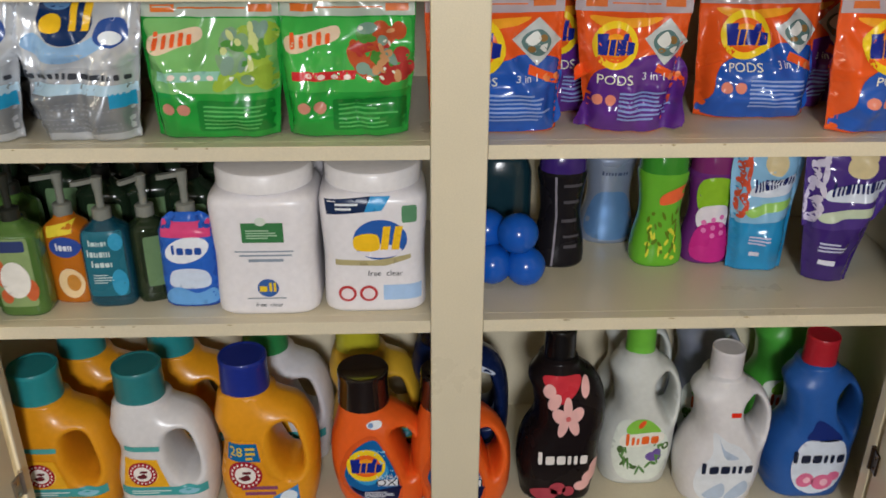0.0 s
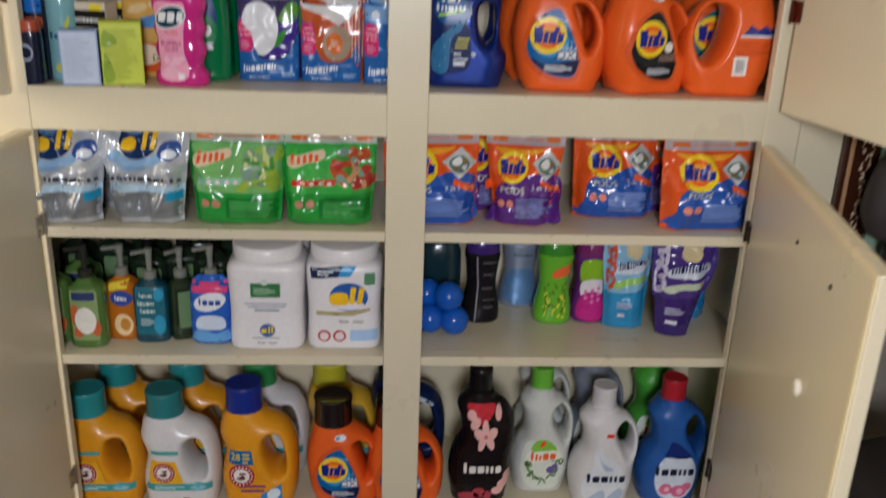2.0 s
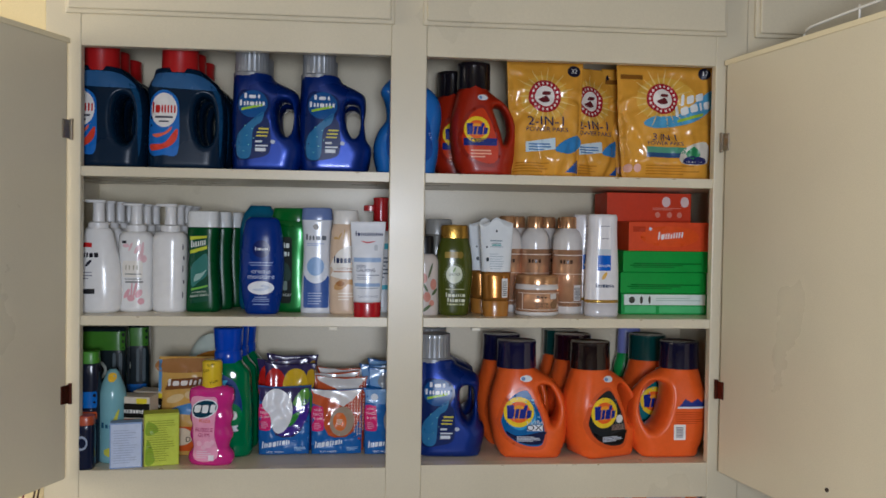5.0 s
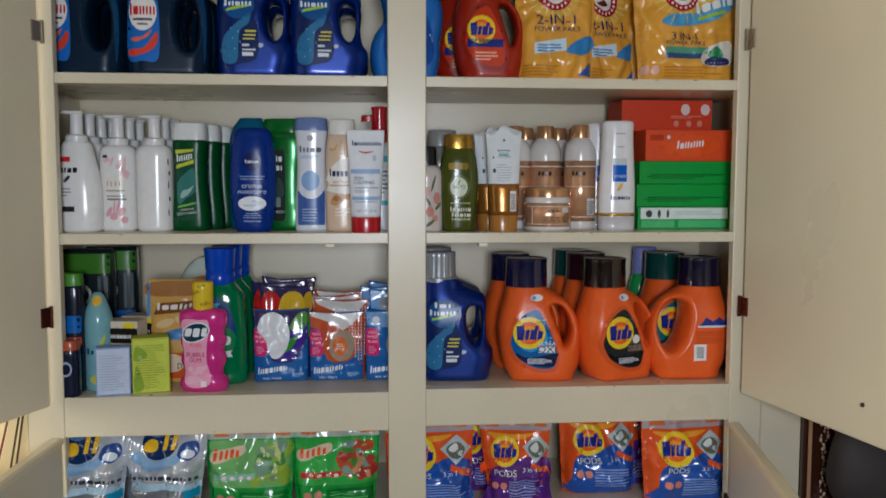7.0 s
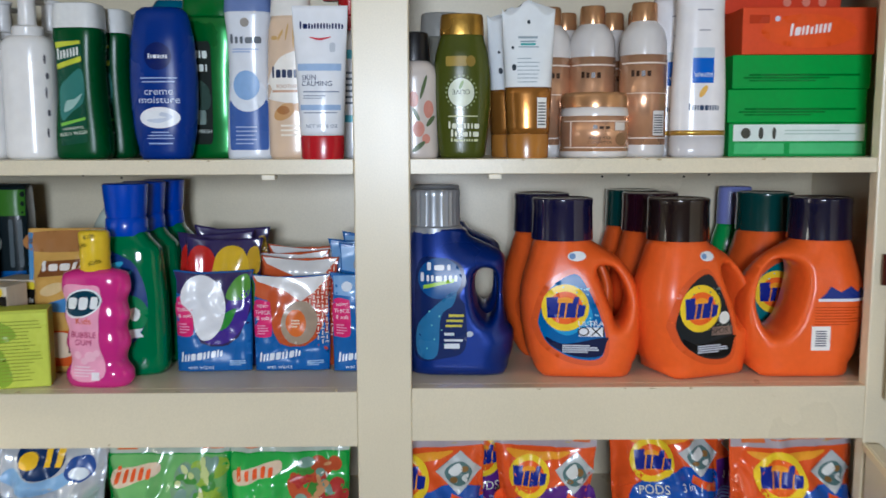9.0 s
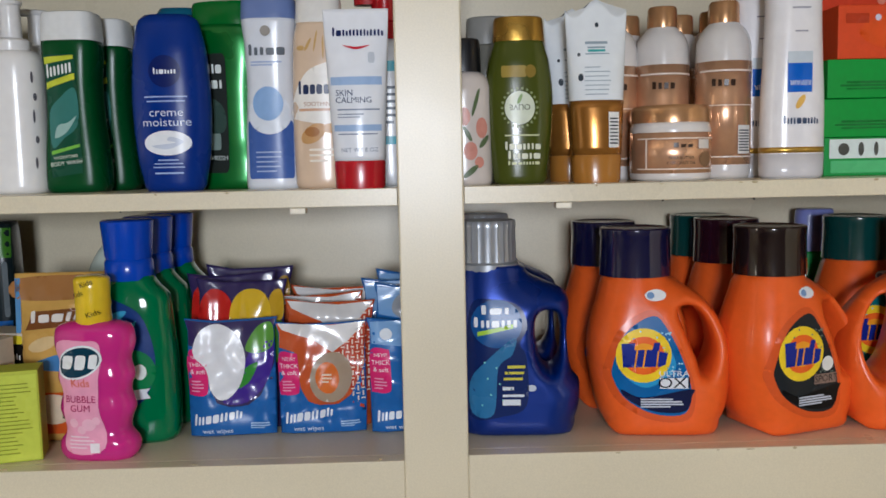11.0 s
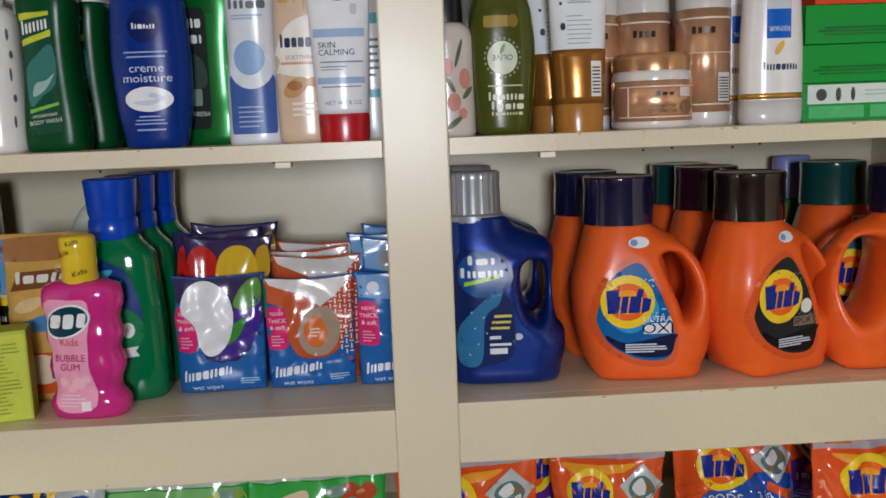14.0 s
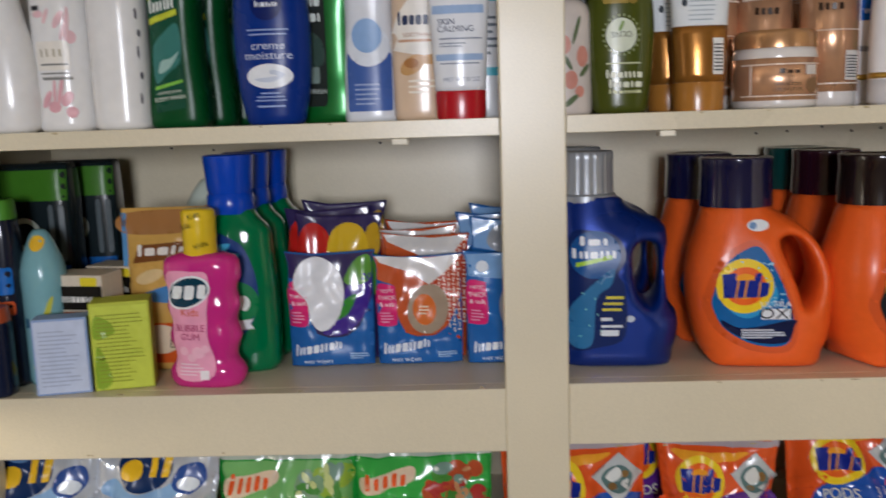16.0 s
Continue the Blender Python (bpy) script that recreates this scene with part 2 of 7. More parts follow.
# flat print on a body: shapes in shares of its width and height
def E(cx, cz, rx, rz, rot=0, n=26):
    c, s = math.cos(radians(rot)), math.sin(radians(rot))
    return [(cx + rx * math.cos(a) * c - rz * math.sin(a) * s, cz + rx * math.cos(a) * s + rz * math.sin(a) * c) for a in np.linspace(0, 2 * math.pi, n, endpoint=False)]


def R(x0, z0, x1, z1, k=0.0):
    if not k:
        return [(x0, z0), (x1, z0), (x1, z1), (x0, z1)]
    kx = kz = k
    return [(cx + kx * math.cos(a), cz + kz * math.sin(a)) for cx, cz, a0 in ((x1 - kx, z0 + kz, -90), (x1 - kx, z1 - kz, 0), (x0 + kx, z1 - kz, 90), (x0 + kx, z0 + kz, 180)) for a in (radians(a0 + j * 30) for j in range(4))]


def P(*pts):
    return [tuple(p) for p in smooth_loop(pts, 5)]


def lines(x0, z0, x1, z1, n, gap=0.5, seed=1):
    """Rows of fine print, as plain bars."""
    rnd = random.Random(seed)
    dz = (z1 - z0) / n
    return [R(x0, z0 + i * dz, x0 + (x1 - x0) * rnd.uniform(0.6, 1), z0 + (i + 1 - gap) * dz) for i in range(n)]


def block(x0, z0, x1, z1, lean=0.0, n=16):
    """A rounded bar."""
    out = []
    for a in np.linspace(0, 2 * math.pi, n, endpoint=False):
        c, s = math.cos(a), math.sin(a)
        sz = math.copysign(abs(s) ** .45, s)
        out.append(((x0 + x1) / 2 + (x1 - x0) / 2 * math.copysign(abs(c) ** .45, c) + lean * sz, (z0 + z1) / 2 + (z1 - z0) / 2 * sz))
    return out


def wordmark(x0, z0, x1, z1, n, seed=0, lean=0.0, rise=0.0):
    """A name, as a row of plain strokes and dots of uneven width and height."""
    rnd = random.Random(int(abs(x0) * 1000) + n * 7 + seed)
    kinds = [rnd.choice("aspap") for _ in range(n)]
    if n > 2:
        kinds[0] = "t"
    ws = [{"a": .9, "s": .5, "p": 1.0, "t": .6}[k] * rnd.uniform(.9, 1.1) for k in kinds]
    k = (x1 - x0) / sum(ws)
    H, out, x = z1 - z0, [], x0
    for c, w in zip(kinds, ws):
        g = w * k
        if c == "a":
            q = [block(x, z0, x + g * .82, z0 + H * rnd.choice((.66, .72)), n=12)]
        elif c == "p":
            q = [block(x, z0, x + g * .3, z0 + H * .72, n=10), block(x + g * .5, z0, x + g * .8, z0 + H * rnd.choice((.58, .72)), n=10)]
        else:
            q = [block(x + g * .06, z0, x + g * .6, z0 + H * (.72 if c == "s" else 1), n=10)]
        out += [[(px + lean * (pz - z0), pz + rise * (px - x0)) for px, pz in r] for r in q]
        x += g
    return out


def decal(fm, name, shapes, color, level=1, parent=None, fin="print", label="", step=0.007):
    if isinstance(shapes[0][0], (int, float)):
        shapes = [shapes]
    verts, faces = [], []
    for s in shapes:
        lp = dense(np.array([(x * fm.w, z * fm.h) for x, z in s]), 0.005)
        v, tris = fill([lp], fm.grain or step)
        y = fm.fs(v) - fm.lift - 0.0005 * level
        n = len(verts)
        verts += [(a, b, c) for (a, c), b in zip(v, y)]
        faces += [tuple(i + n for i in f) for f in tris]
    return tagged(link(name, verts, faces, M(color, fin), parent or fm.root, label), kind="stuff" if len(shapes) > 1 else "")


def txt(fm, s, cx, cz, size, color, level=3, parent=None, shear=0.0, wide=1.0, flip=False, rot=0, name="lettering"):
    cu = bpy.data.curves.new("t", "FONT")
    cu.body, cu.size, cu.shear, cu.align_x, cu.align_y, cu.resolution_u = s, size, shear, "CENTER", "CENTER", 3
    ob = new("t", cu)
    me = bpy.data.meshes.new_from_object(ob)
    bpy.data.objects.remove(ob)
    bpy.data.curves.remove(cu)
    bm = bmesh.new()
    bm.from_mesh(me)
    bmesh.ops.triangulate(bm, faces=bm.faces[:])
    long = [e for e in bm.edges if e.calc_length() > .005]
    if long:
        bmesh.ops.subdivide_edges(bm, edges=long, cuts=1)
        bmesh.ops.triangulate(bm, faces=bm.faces[:])
    bm.to_mesh(me)
    bm.free()
    a = radians(rot + (180 if flip else 0))
    c, sn = math.cos(a), math.sin(a)
    co = np.array([(v.co.x * wide, v.co.y) for v in me.vertices])
    co = np.stack([co[:, 0] * c - co[:, 1] * sn + cx * fm.w, co[:, 0] * sn + co[:, 1] * c + cz * fm.h], 1)
    y = fm.fs(co) - fm.lift - 0.0002 - 0.0005 * level
    for v, (x, z), yy in zip(me.vertices, co, y):
        v.co = (x, yy, z)
    me.name = name
    me.materials.append(M(color, "print"))
    ob = new(name, me)
    ob.parent = parent or fm.root
    return ob

# ---- the cabinet and the room ----
CREAM = "d9cfb4"
paint = M(CREAM, "paint")
wood_edge = M("e6d9b4", "paint")
U0, U1, U2, U3 = 0.98, 1.264, 1.541, 1.762      # upper deck, two shelves, top of the opening
L0, L1, L2, L3 = 0.13, 0.50, 0.739, 0.908       # lower deck, two shelves, top of the opening
IN, OUT, BACK = 0.602, 0.665, 0.33

cab = thing("storage_cabinet", "built-in cream-painted wooden storage cabinet with four open doors", "cabinet", kind="structure")
part("center_stile", boxes((-0.034, 0, 0.0, 0.034, 0.021, 1.9), bevel=0.002), paint, cab)
part("side_stile", boxes((-OUT, 0, 0.0, -IN, 0.021, 1.9), bevel=0.002), paint, cab)
part("side_stile", boxes((IN, 0, 0.0, OUT, 0.021, 1.9), bevel=0.002), paint, cab)
U0L = 0.976                                     # the left half of the upper deck has sunk a little
for x0, x1, lo, hi in ((-IN, -0.034, 0.9055, U0L), (0.034, IN, 0.912, U0)):
    part("middle_rail", boxes((x0, 0.0005, lo, x1, 0.0215, hi), bevel=0.0012), paint, cab)
    part("top_rail", boxes((x0, 0.0005, U3, x1, 0.021, 1.9), bevel=0.0015), paint, cab)
    part("base_rail", boxes((x0, 0.0005, 0.0, x1, 0.021, L0 - 0.001), bevel=0.0015), paint, cab)
part("back_panel", boxes((-OUT, BACK, 0.0, OUT, BACK + 0.012, 1.9), bevel=0), paint, cab)
part("side_panel", boxes((-OUT - 0.018, 0.0215, 0.0, -OUT, BACK, 1.9), bevel=0), paint, cab)
part("side_panel", boxes((OUT, 0.0215, 0.0, OUT + 0.018, BACK, 1.9), bevel=0), paint, cab)
for x0, x1, z in ((-OUT, OUT, L0), (-OUT, 0.0, U0L), (0.0005, OUT, U0)):
    part("deck", boxes((x0, 0.0215, z - 0.02, x1, BACK, z), bevel=0), paint, cab)
for x0, x1 in ((-0.629, -0.028), (0.025, 0.621), (0.677, 1.14)):
    part("upper_door", boxes((x0, -0.009, 1.819, x1, 0.0, 2.42), (x0 + 0.007, -0.018, 1.826, x1 - 0.007, -0.0092, 2.413), bevel=0.003), paint, cab, "closed overlay door with a stepped edge")
part("cabinet_top", boxes((-OUT, 0.0215, 1.88, OUT, BACK, 1.899), bevel=0), paint, cab)
for z in (L1, L2, U1, U2):
    s = part("shelf", boxes((-OUT, 0.0215, z - 0.018, OUT, BACK, z), (-IN, 0.003, z - 0.018, -0.0345, 0.0215, z), (0.0345, 0.003, z - 0.018, IN, 0.0215, z), bevel=0.0005, seg=1), paint, cab)
for x, z in ((-0.137, U1), (0.137, U1)):
    part("shelf_tab", boxes((x - 0.008, 0.001, z - 0.0245, x + 0.008, 0.02, z - 0.0185), bevel=0.001), M("f0ead8", "matte"), cab, "small white tab under the shelf edge")
# chipped paint along the front edges
rnd = random.Random(12)
verts, faces = [], []
for z, y in ((U0, 0.0002), (L3, 0.0002), (U1, 0.0027), (U2, 0.0027), (L1, 0.0027), (L2, 0.0027)):
    for i in range(9):
        x = rnd.choice((-1, 1)) * rnd.uniform(0.05, 0.58)
        a, b, n0 = rnd.uniform(0.0015, 0.005), rnd.uniform(0.0006, 0.0016), len(verts)
        dz = 0.0016 if z == L3 else -0.0016
        verts += [(x + a * math.cos(k) * rnd.uniform(0.6, 1.2), y, z + dz + b * math.sin(k) * rnd.uniform(0.6, 1.1)) for k in np.linspace(0, 2 * math.pi, 9, endpoint=False)]
        faces.append(tuple(range(n0, n0 + 9)))
tagged(link("paint_chips", verts, faces, M("b09f78", "matte"), cab, "small chips in the cream paint", smooth=False), kind="stuff")
# nail holes in the back panel
for x in (0.33, 0.372, 0.42, 0.46, 0.50, -0.192, -0.43, -0.49):
    v, f, _ = loft([(0, 0.0018, 0.0018), (0.001, 0.0018, 0.0018)], seg=8, smooth=False)
    z = 1.232 + 0.004 * math.sin(x * 50)
    link("nail_head", [(a + x, BACK - 0.0005 - c, b + z) for a, b, c in v], f, M("3a332b", "matte"), cab)


def door(name, hx, hy, dx, dy, z0, z1, width, hinges, side, screws=(), bumper=None):
    """A slab door that hangs open from a vertical edge at hx, hy, along the direction dx, dy."""
    ln = math.hypot(dx, dy)
    yaw = math.degrees(math.atan2(dy / ln, dx / ln))
    t0, t1 = (0.0, 0.019) if side < 0 else (-0.019, 0.0)
    d = part(name, boxes((0.010, t0, z0, width, t1, z1), bevel=0.003, seg=3), paint, cab)
    d.matrix_basis = pose(hx, hy, 0, 0, 0, yaw)
    inner = t1 if side < 0 else t0
    sg = 1 if side < 0 else -1
    for hz, col in hinges:
        bm = boxes((0.006, min(inner, inner + sg * 0.003), hz - 0.017, 0.025, max(inner, inner + sg * 0.003), hz + 0.017), bevel=0.001)
        bmesh.ops.create_cone(bm, cap_ends=True, segments=12, radius1=0.0035, radius2=0.0035, depth=0.038, matrix=pose(0.003, inner + sg * 0.003, hz))
        for k in (-0.009, 0.009):
            bmesh.ops.create_cone(bm, cap_ends=True, segments=10, radius1=0.0035, radius2=0.002, depth=0.002, matrix=pose(0.017, inner + sg * 0.0035, hz + k, 90))
        part("hinge", bm, M(col, "metal"), d, "worn metal butt hinge")
    i0, i1 = sorted((inner, inner + sg * 0.0025))
    part("edge_strip", boxes((0.006, i0, z1 - 0.011, width - 0.001, i1, z1 - 0.001), (width - 0.011, i0, z0 + 0.002, width - 0.001, i1, z1 - 0.0115), bevel=0.001), wood_edge, d, "paler worn edge strip")
    for u, z in screws:
        bm = bmesh.new()
        bmesh.ops.create_cone(bm, cap_ends=True, segments=10, radius1=0.004, radius2=0.003, depth=0.003, matrix=pose(u, inner + sg * 0.001, z, 90))
        part("screw", bm, M("3b2f25", "matte"), d, "dark screw head")
    if bumper:
        v, f, _ = loft([(0, 0.0125, 0.0125), (0.003, 0.0125, 0.0125), (0.006, 0.0105, 0.0105), (0.0072, 0.006, 0.006)], 2, 22, smooth=False)
        link("bumper", [(a + bumper[0], inner + sg * c, b + bumper[1]) for a, b, c in v], f, M("ece8dc", "plastic"), d, "round white rubber bumper")
    return d


door("door", 0.634, -0.003, 0.177, -0.984, 0.966, 1.772, 0.60, ((1.128, "5a2c20"), (1.612, "a79d8c")), 1, ((0.32, 1.022),))
door("door", -0.634, -0.003, -0.35, -0.937, 0.966, 1.772, 0.60, ((1.122, "5a2c20"), (1.606, "a79d8c")), -1)
door("door", 0.622, -0.003, -0.2, -0.978, 0.06, 0.909, 0.62, ((0.752, "4a3a2c"), (0.265, "4a3a2c")), 1, ((0.31, 0.838), (0.48, 0.839)), (0.434, 0.677))
door("door", -0.622, -0.003, -0.045, -0.999, 0.06, 0.909, 0.60, ((0.748, "a8a094"), (0.258, "a8a094")), -1, ((0.36, 0.78),))

wallm = M("a39d92", "paint")
# yellow paint, brightened: part of the warm window light is in this colour
lit_yellow_wall = M("f0deac", "paint")
part("floor", boxes((-3, -3.7, -0.05, 3, 0.6, 0.0), bevel=0), M("40362e", "matte"), None)
part("ceiling", boxes((-3, -3.7, 2.5, 3, 0.6, 2.55), bevel=0), M("b5aea2", "paint"), None)
for nm, s in (("wall_west", (-3.05, -3.7, 0, -3, 0.6, 2.5)), ("wall_east", (3, -3.7, 0, 3.05, 0.6, 2.5)), ("wall_south", (-3, -3.75, 0, 3, -3.7, 2.5)),
              ("wall_north", (-3, 0.36, 0, 3, 0.4, 2.5))):
    tagged(part(nm, boxes(s, bevel=0), wallm, None), kind="structure")
for nm, s in (("wall_left_of_cabinet", (-3, 0.0015, 0, -OUT - 0.0005, 0.021, 2.5)), ("wall_above_cabinet", (-OUT, 0.0015, 1.9005, OUT, 0.021, 2.5)), ("wall_right_of_cabinet", (OUT + 0.0005, 0.0015, 0, 0.7435, 0.3, 2.5)), ("wall_over_panel", (0.744, 0.0015, 1.78, 1.3, 0.3, 2.5))):
    tagged(part(nm, boxes(s, bevel=0), lit_yellow_wall if "left" in nm else paint, None), kind="structure")
for ob in bpy.data.objects:
    if ob.name in ("floor", "ceiling"):
        tagged(ob, kind="structure")

# ---- kinds of things ----
ORANGE_OUT = [(-.33, 1), (.02, 1), (.075, .955), (.14, .92), (.30, .83), (.43, .69), (.5, .5), (.495, .25), (.455, .1), (.38, .02), (.27, 0), (-.21, 0), (-.33, .02), (-.42, .11), (-.47, .27), (-.5, .46), (-.49, .64), (-.43, .83), (-.4, .93), (-.375, .965)]
ORANGE_HOLE = [(.13, .755), (.24, .765), (.325, .67), (.365, .53), (.335, .41), (.29, .365), (.25, .47), (.18, .62)]
ORANGE_LABEL = [(-.35, .44), (-.26, .64), (-.07, .74), (.03, .65), (.13, .47), (.185, .29), (.14, .15), (-.07, .15), (-.26, .24), (-.34, .35)]
SODA_OUT = [(-.40, 1), (.04, 1), (.14, .955), (.34, .88), (.46, .715), (.5, .47), (.485, .21), (.43, .04), (.33, 0), (-.38, 0), (-.46, .06), (-.495, .31), (-.46, .47), (-.43, .62), (-.495, .77), (-.48, .88)]
SODA_HOLE = [(.09, .73), (.165, .78), (.25, .77), (.305, .68), (.34, .53), (.32, .40), (.22, .37), (.14, .455), (.09, .585)]
SOFT_OUT = [(-.23, 1), (.11, 1), (.19, .957), (.365, .88), (.48, .75), (.5, .58), (.465, .40), (.46, .24), (.41, .06), (.30, 0), (-.36, 0), (-.46, .07), (-.5, .28), (-.435, .45), (-.32, .58), (-.34, .75), (-.40, .88)]
SOFT_HOLE = [(.14, .8), (.235, .86), (.33, .82), (.395, .71), (.39, .58), (.335, .515), (.235, .6), (.155, .69)]
STAIN_OUT = [(-.48, .985), (-.42, 1), (.0, 1), (.11, .94), (.36, .85), (.42, .76), (.40, .57), (.43, .37), (.5, .28), (.49, .14), (.42, .02), (.30, 0), (-.40, 0), (-.48, .04), (-.5, .3), (-.5, .6)]
STAIN_HOLE = [(.15, .69), (.22, .73), (.32, .70), (.35, .58), (.33, .44), (.26, .37), (.18, .43), (.14, .57)]
NAVY_OUT = [(-.36, 1), (.13, 1), (.3, .93), (.44, .80), (.5, .6), (.5, .2), (.47, .02), (.40, 0), (-.43, 0), (-.49, .04), (-.5, .3), (-.48, .6), (-.5, .8), (-.43, .93)]
NAVY_HOLE = [(.16, .68), (.23, .72), (.31, .68), (.35, .55), (.35, .4), (.31, .28), (.22, .26), (.15, .36), (.13, .54)]


def screw_cap(root, x, z0, r, h, color, fin="gloss", ribs=0, name="cap", label="", taper=0.97, y=0.0):
    rows = [(z0, r * 1.0, r * 1.0), (z0 + 0.004, r, r), (z0 + h * 0.8, r * taper, r * taper), (z0 + h * 0.86, r * taper * 1.02, r * taper * 1.02), (z0 + h * 0.96, r * taper * 1.015, r * taper * 1.015), (z0 + h * 0.99, r * taper * 0.98, r * taper * 0.98), (z0 + h * 0.992, r * taper * 0.9, r * taper * 0.9), (z0 + h * 0.975, r * taper * 0.86, r * taper * 0.86)]
    v, f, _ = loft(rows, seg=56 if ribs else 30, cx=x, cy=y, ribs=ribs, depth=0.018, smooth=False)
    if ribs:
        v2, f2, _ = loft([(z0 - 0.001, r * 1.1, r * 1.1), (z0 + h * 0.16, r * 1.1, r * 1.1), (z0 + h * 0.2, r, r)], seg=32, cx=x, cy=y, smooth=False)
        v, f = joined((v, f), (v2, f2))
    ob = link(name, v, f, M(color, fin), root, label)
    me = ob.data
    me.set_sharp_from_angle(angle=radians(35))
    return ob


def jug(name, label, category, out, hole, w, h, d, color, cap_x, cap_w, cap_h, cap_color, fin="plastic", cap_fin="gloss", ribs=0, group="laundry jugs"):
    root = thing(name, label, category, group)
    hb = h * (1 - cap_h)
    fm = pillow_body(root, out, hole, w, hb, d, M(color, fin), r=min(0.04, d * 0.42))
    screw_cap(root, cap_x * w, hb - 0.007, cap_w * w / 2, h * cap_h + 0.007, cap_color, cap_fin, ribs)
    return fm


def orange_logo(fm, lab, cx, cz, r, asp=1.0):
    k = asp * fm.w / fm.h
    decal(fm, "logo_ring", E(cx, cz, r, r * k), "f4d21c", 2, lab)
    decal(fm, "logo_disc", E(cx, cz, r * .74, r * .7 * k), "ee6a1e", 3, lab)
    decal(fm, "logo_core", E(cx, cz, r * .5, r * .46 * k), "f2a21c", 3.5, lab)
    def at_logo(g):
        return [(cx + x * r, cz + z * r * k) for x, z in g]
    decal(fm, "logo_mark", at_logo([(-.8, .44), (-.3, .48), (-.34, .22), (.3, .22), (.38, .48), (.58, .48), (.54, .16), (.86, .1), (.78, -.32), (.6, -.4), (-.74, -.42)]), "1b2a8c", 4, lab)
    decal(fm, "logo_slit", [at_logo(g) for g in ([(-.36, -.44), (-.3, -.44), (-.2, .24), (-.26, .24)], [(-.06, -.44), (.0, -.44), (.1, .24), (.04, .24)], [(.42, -.44), (.48, -.44), (.54, .14), (.5, .2)])], "f2a21c", 5, lab)


def orange_jug(kind, label, cap="16163a", w=.16, h=.232, body="e8611c"):
    fm = jug("laundry_detergent_jug", label, "detergent jug", ORANGE_OUT, ORANGE_HOLE, w, h, .098, body, -.155, .505, .205, cap, cap_fin="cap", group="orange detergent jugs")
    # darker rim decal: shade of the moulded label edge put into its colour
    lab0 = decal(fm, "label_rim_shade", P(*[(x * 1.16 - .0, (z - .45) * 1.13 + .45) for x, z in ORANGE_LABEL]), "d4551a" if body == "e8611c" else "8e1d08", 0.2, fin="plastic")
    base, low = {"oxi": ("1c62a4", "101840"), "sport": ("23272b", "101012"), "red": ("c83c14", "b8320e"), "teal": ("1c6f78", "0c2a3c")}[kind]
    lab = decal(fm, "label", P(*ORANGE_LABEL), base, 1, label="printed front label")
    if kind == "red":
        decal(fm, "label_band", R(-.33, .33, .16, .41), "1a2a7c", 2, lab)
        decal(fm, "label_print", lines(-.22, .2, .1, .3, 3), "f0b090", 2, lab)
    else:
        decal(fm, "label_foot", P((-.29, .30), (-.14, .25), (.18, .30), (.19, .26), (.14, .165), (-.07, .165), (-.25, .24)), low, 2, lab)
        decal(fm, "label_print", lines(-.16, .19, .15, .25, 4, .4), "c9cfdc", 3, lab)
        rnd = random.Random(4)
        decal(fm, "label_speck_print", [E(rnd.uniform(-.22, .06), rnd.uniform(.52, .66), .008, .006, n=6) for _ in range(26)] + [E(rnd.uniform(.02, .13), rnd.uniform(.36, .46), .008, .006, n=6) for _ in range(14)], "9fd6ee" if kind != "sport" else "6d7a70", 2, lab)
    if kind == "oxi":
        decal(fm, "label_burst", P((-.28, .46), (-.2, .58), (-.07, .66), (.02, .58), (.08, .44), (.0, .36), (-.12, .31), (-.24, .36)), "3a9ad2", 1.5, lab)
    orange_logo(fm, lab, -.14, .505, .19)
    if kind == "oxi":
        txt(fm, "ULTRA", .065, .395, .009, "e6e9ee", 4, lab, wide=1.2)
        decal(fm, "name_plate", R(-.03, .305, .165, .37), "e6e9ee", 3, lab)
        txt(fm, "OXI", .068, .337, .0165, "12121e", 4, lab, wide=1.25)
    elif kind == "sport":
        decal(fm, "ball", E(.085, .43, .05, .045), "e8e8e4", 3, lab)
        decal(fm, "name_plate", R(-.03, .31, .165, .37), "8a7468", 3, lab)
        txt(fm, "SPORT", .07, .34, .0108, "2a2420", 4, lab)
    elif kind == "teal":
        decal(fm, "splash", E(.06, .36, .07, .05), "58b9a0", 3, lab)
    decal(fm, "seal", E(-.05, .86, .075, .034), "e9edf2", 1, label="round white sticker")
    decal(fm, "seal_mark", E(-.085, .86, .026, .02), "7c9cc8", 2)
    return fm.root


def orange_back(label, cap):
    fm = jug("laundry_detergent_jug", label, "detergent jug", [(-x, z) for x, z in ORANGE_OUT], [(-.1, .8), (-.24, .81), (-.35, .69), (-.39, .52), (-.34, .37), (-.25, .3), (-.13, .38), (-.06, .58), (-.05, .72)], .163, .232, .098, "e8611c", .155, .5, .205, cap, cap_fin="cap", group="orange detergent jugs")
    lab = decal(fm, "back_print", [(.05, .56), (.42, .56), (.44, .61), (.4, .64), (.36, .61), (.3, .65), (.22, .61), (.14, .65), (.1, .6)], "2b3a86", 1, label="blue and white printed strip")
    decal(fm, "strip", R(.04, .545, .45, .565), "dfe3ee", 2, lab)
    decal(fm, "fine_print", lines(.02, .38, .44, .52, 7, .7), "b8431a", 1)
    bar = decal(fm, "barcode", R(.0, .2, .15, .37), "ece9e6", 1, label="white barcode sticker with red rim")
    decal(fm, "barcode_print", [R(.03, .23 + i * .017, .12, .238 + i * .017) for i in range(7)], "4a4a60", 2, bar)
    return fm.root


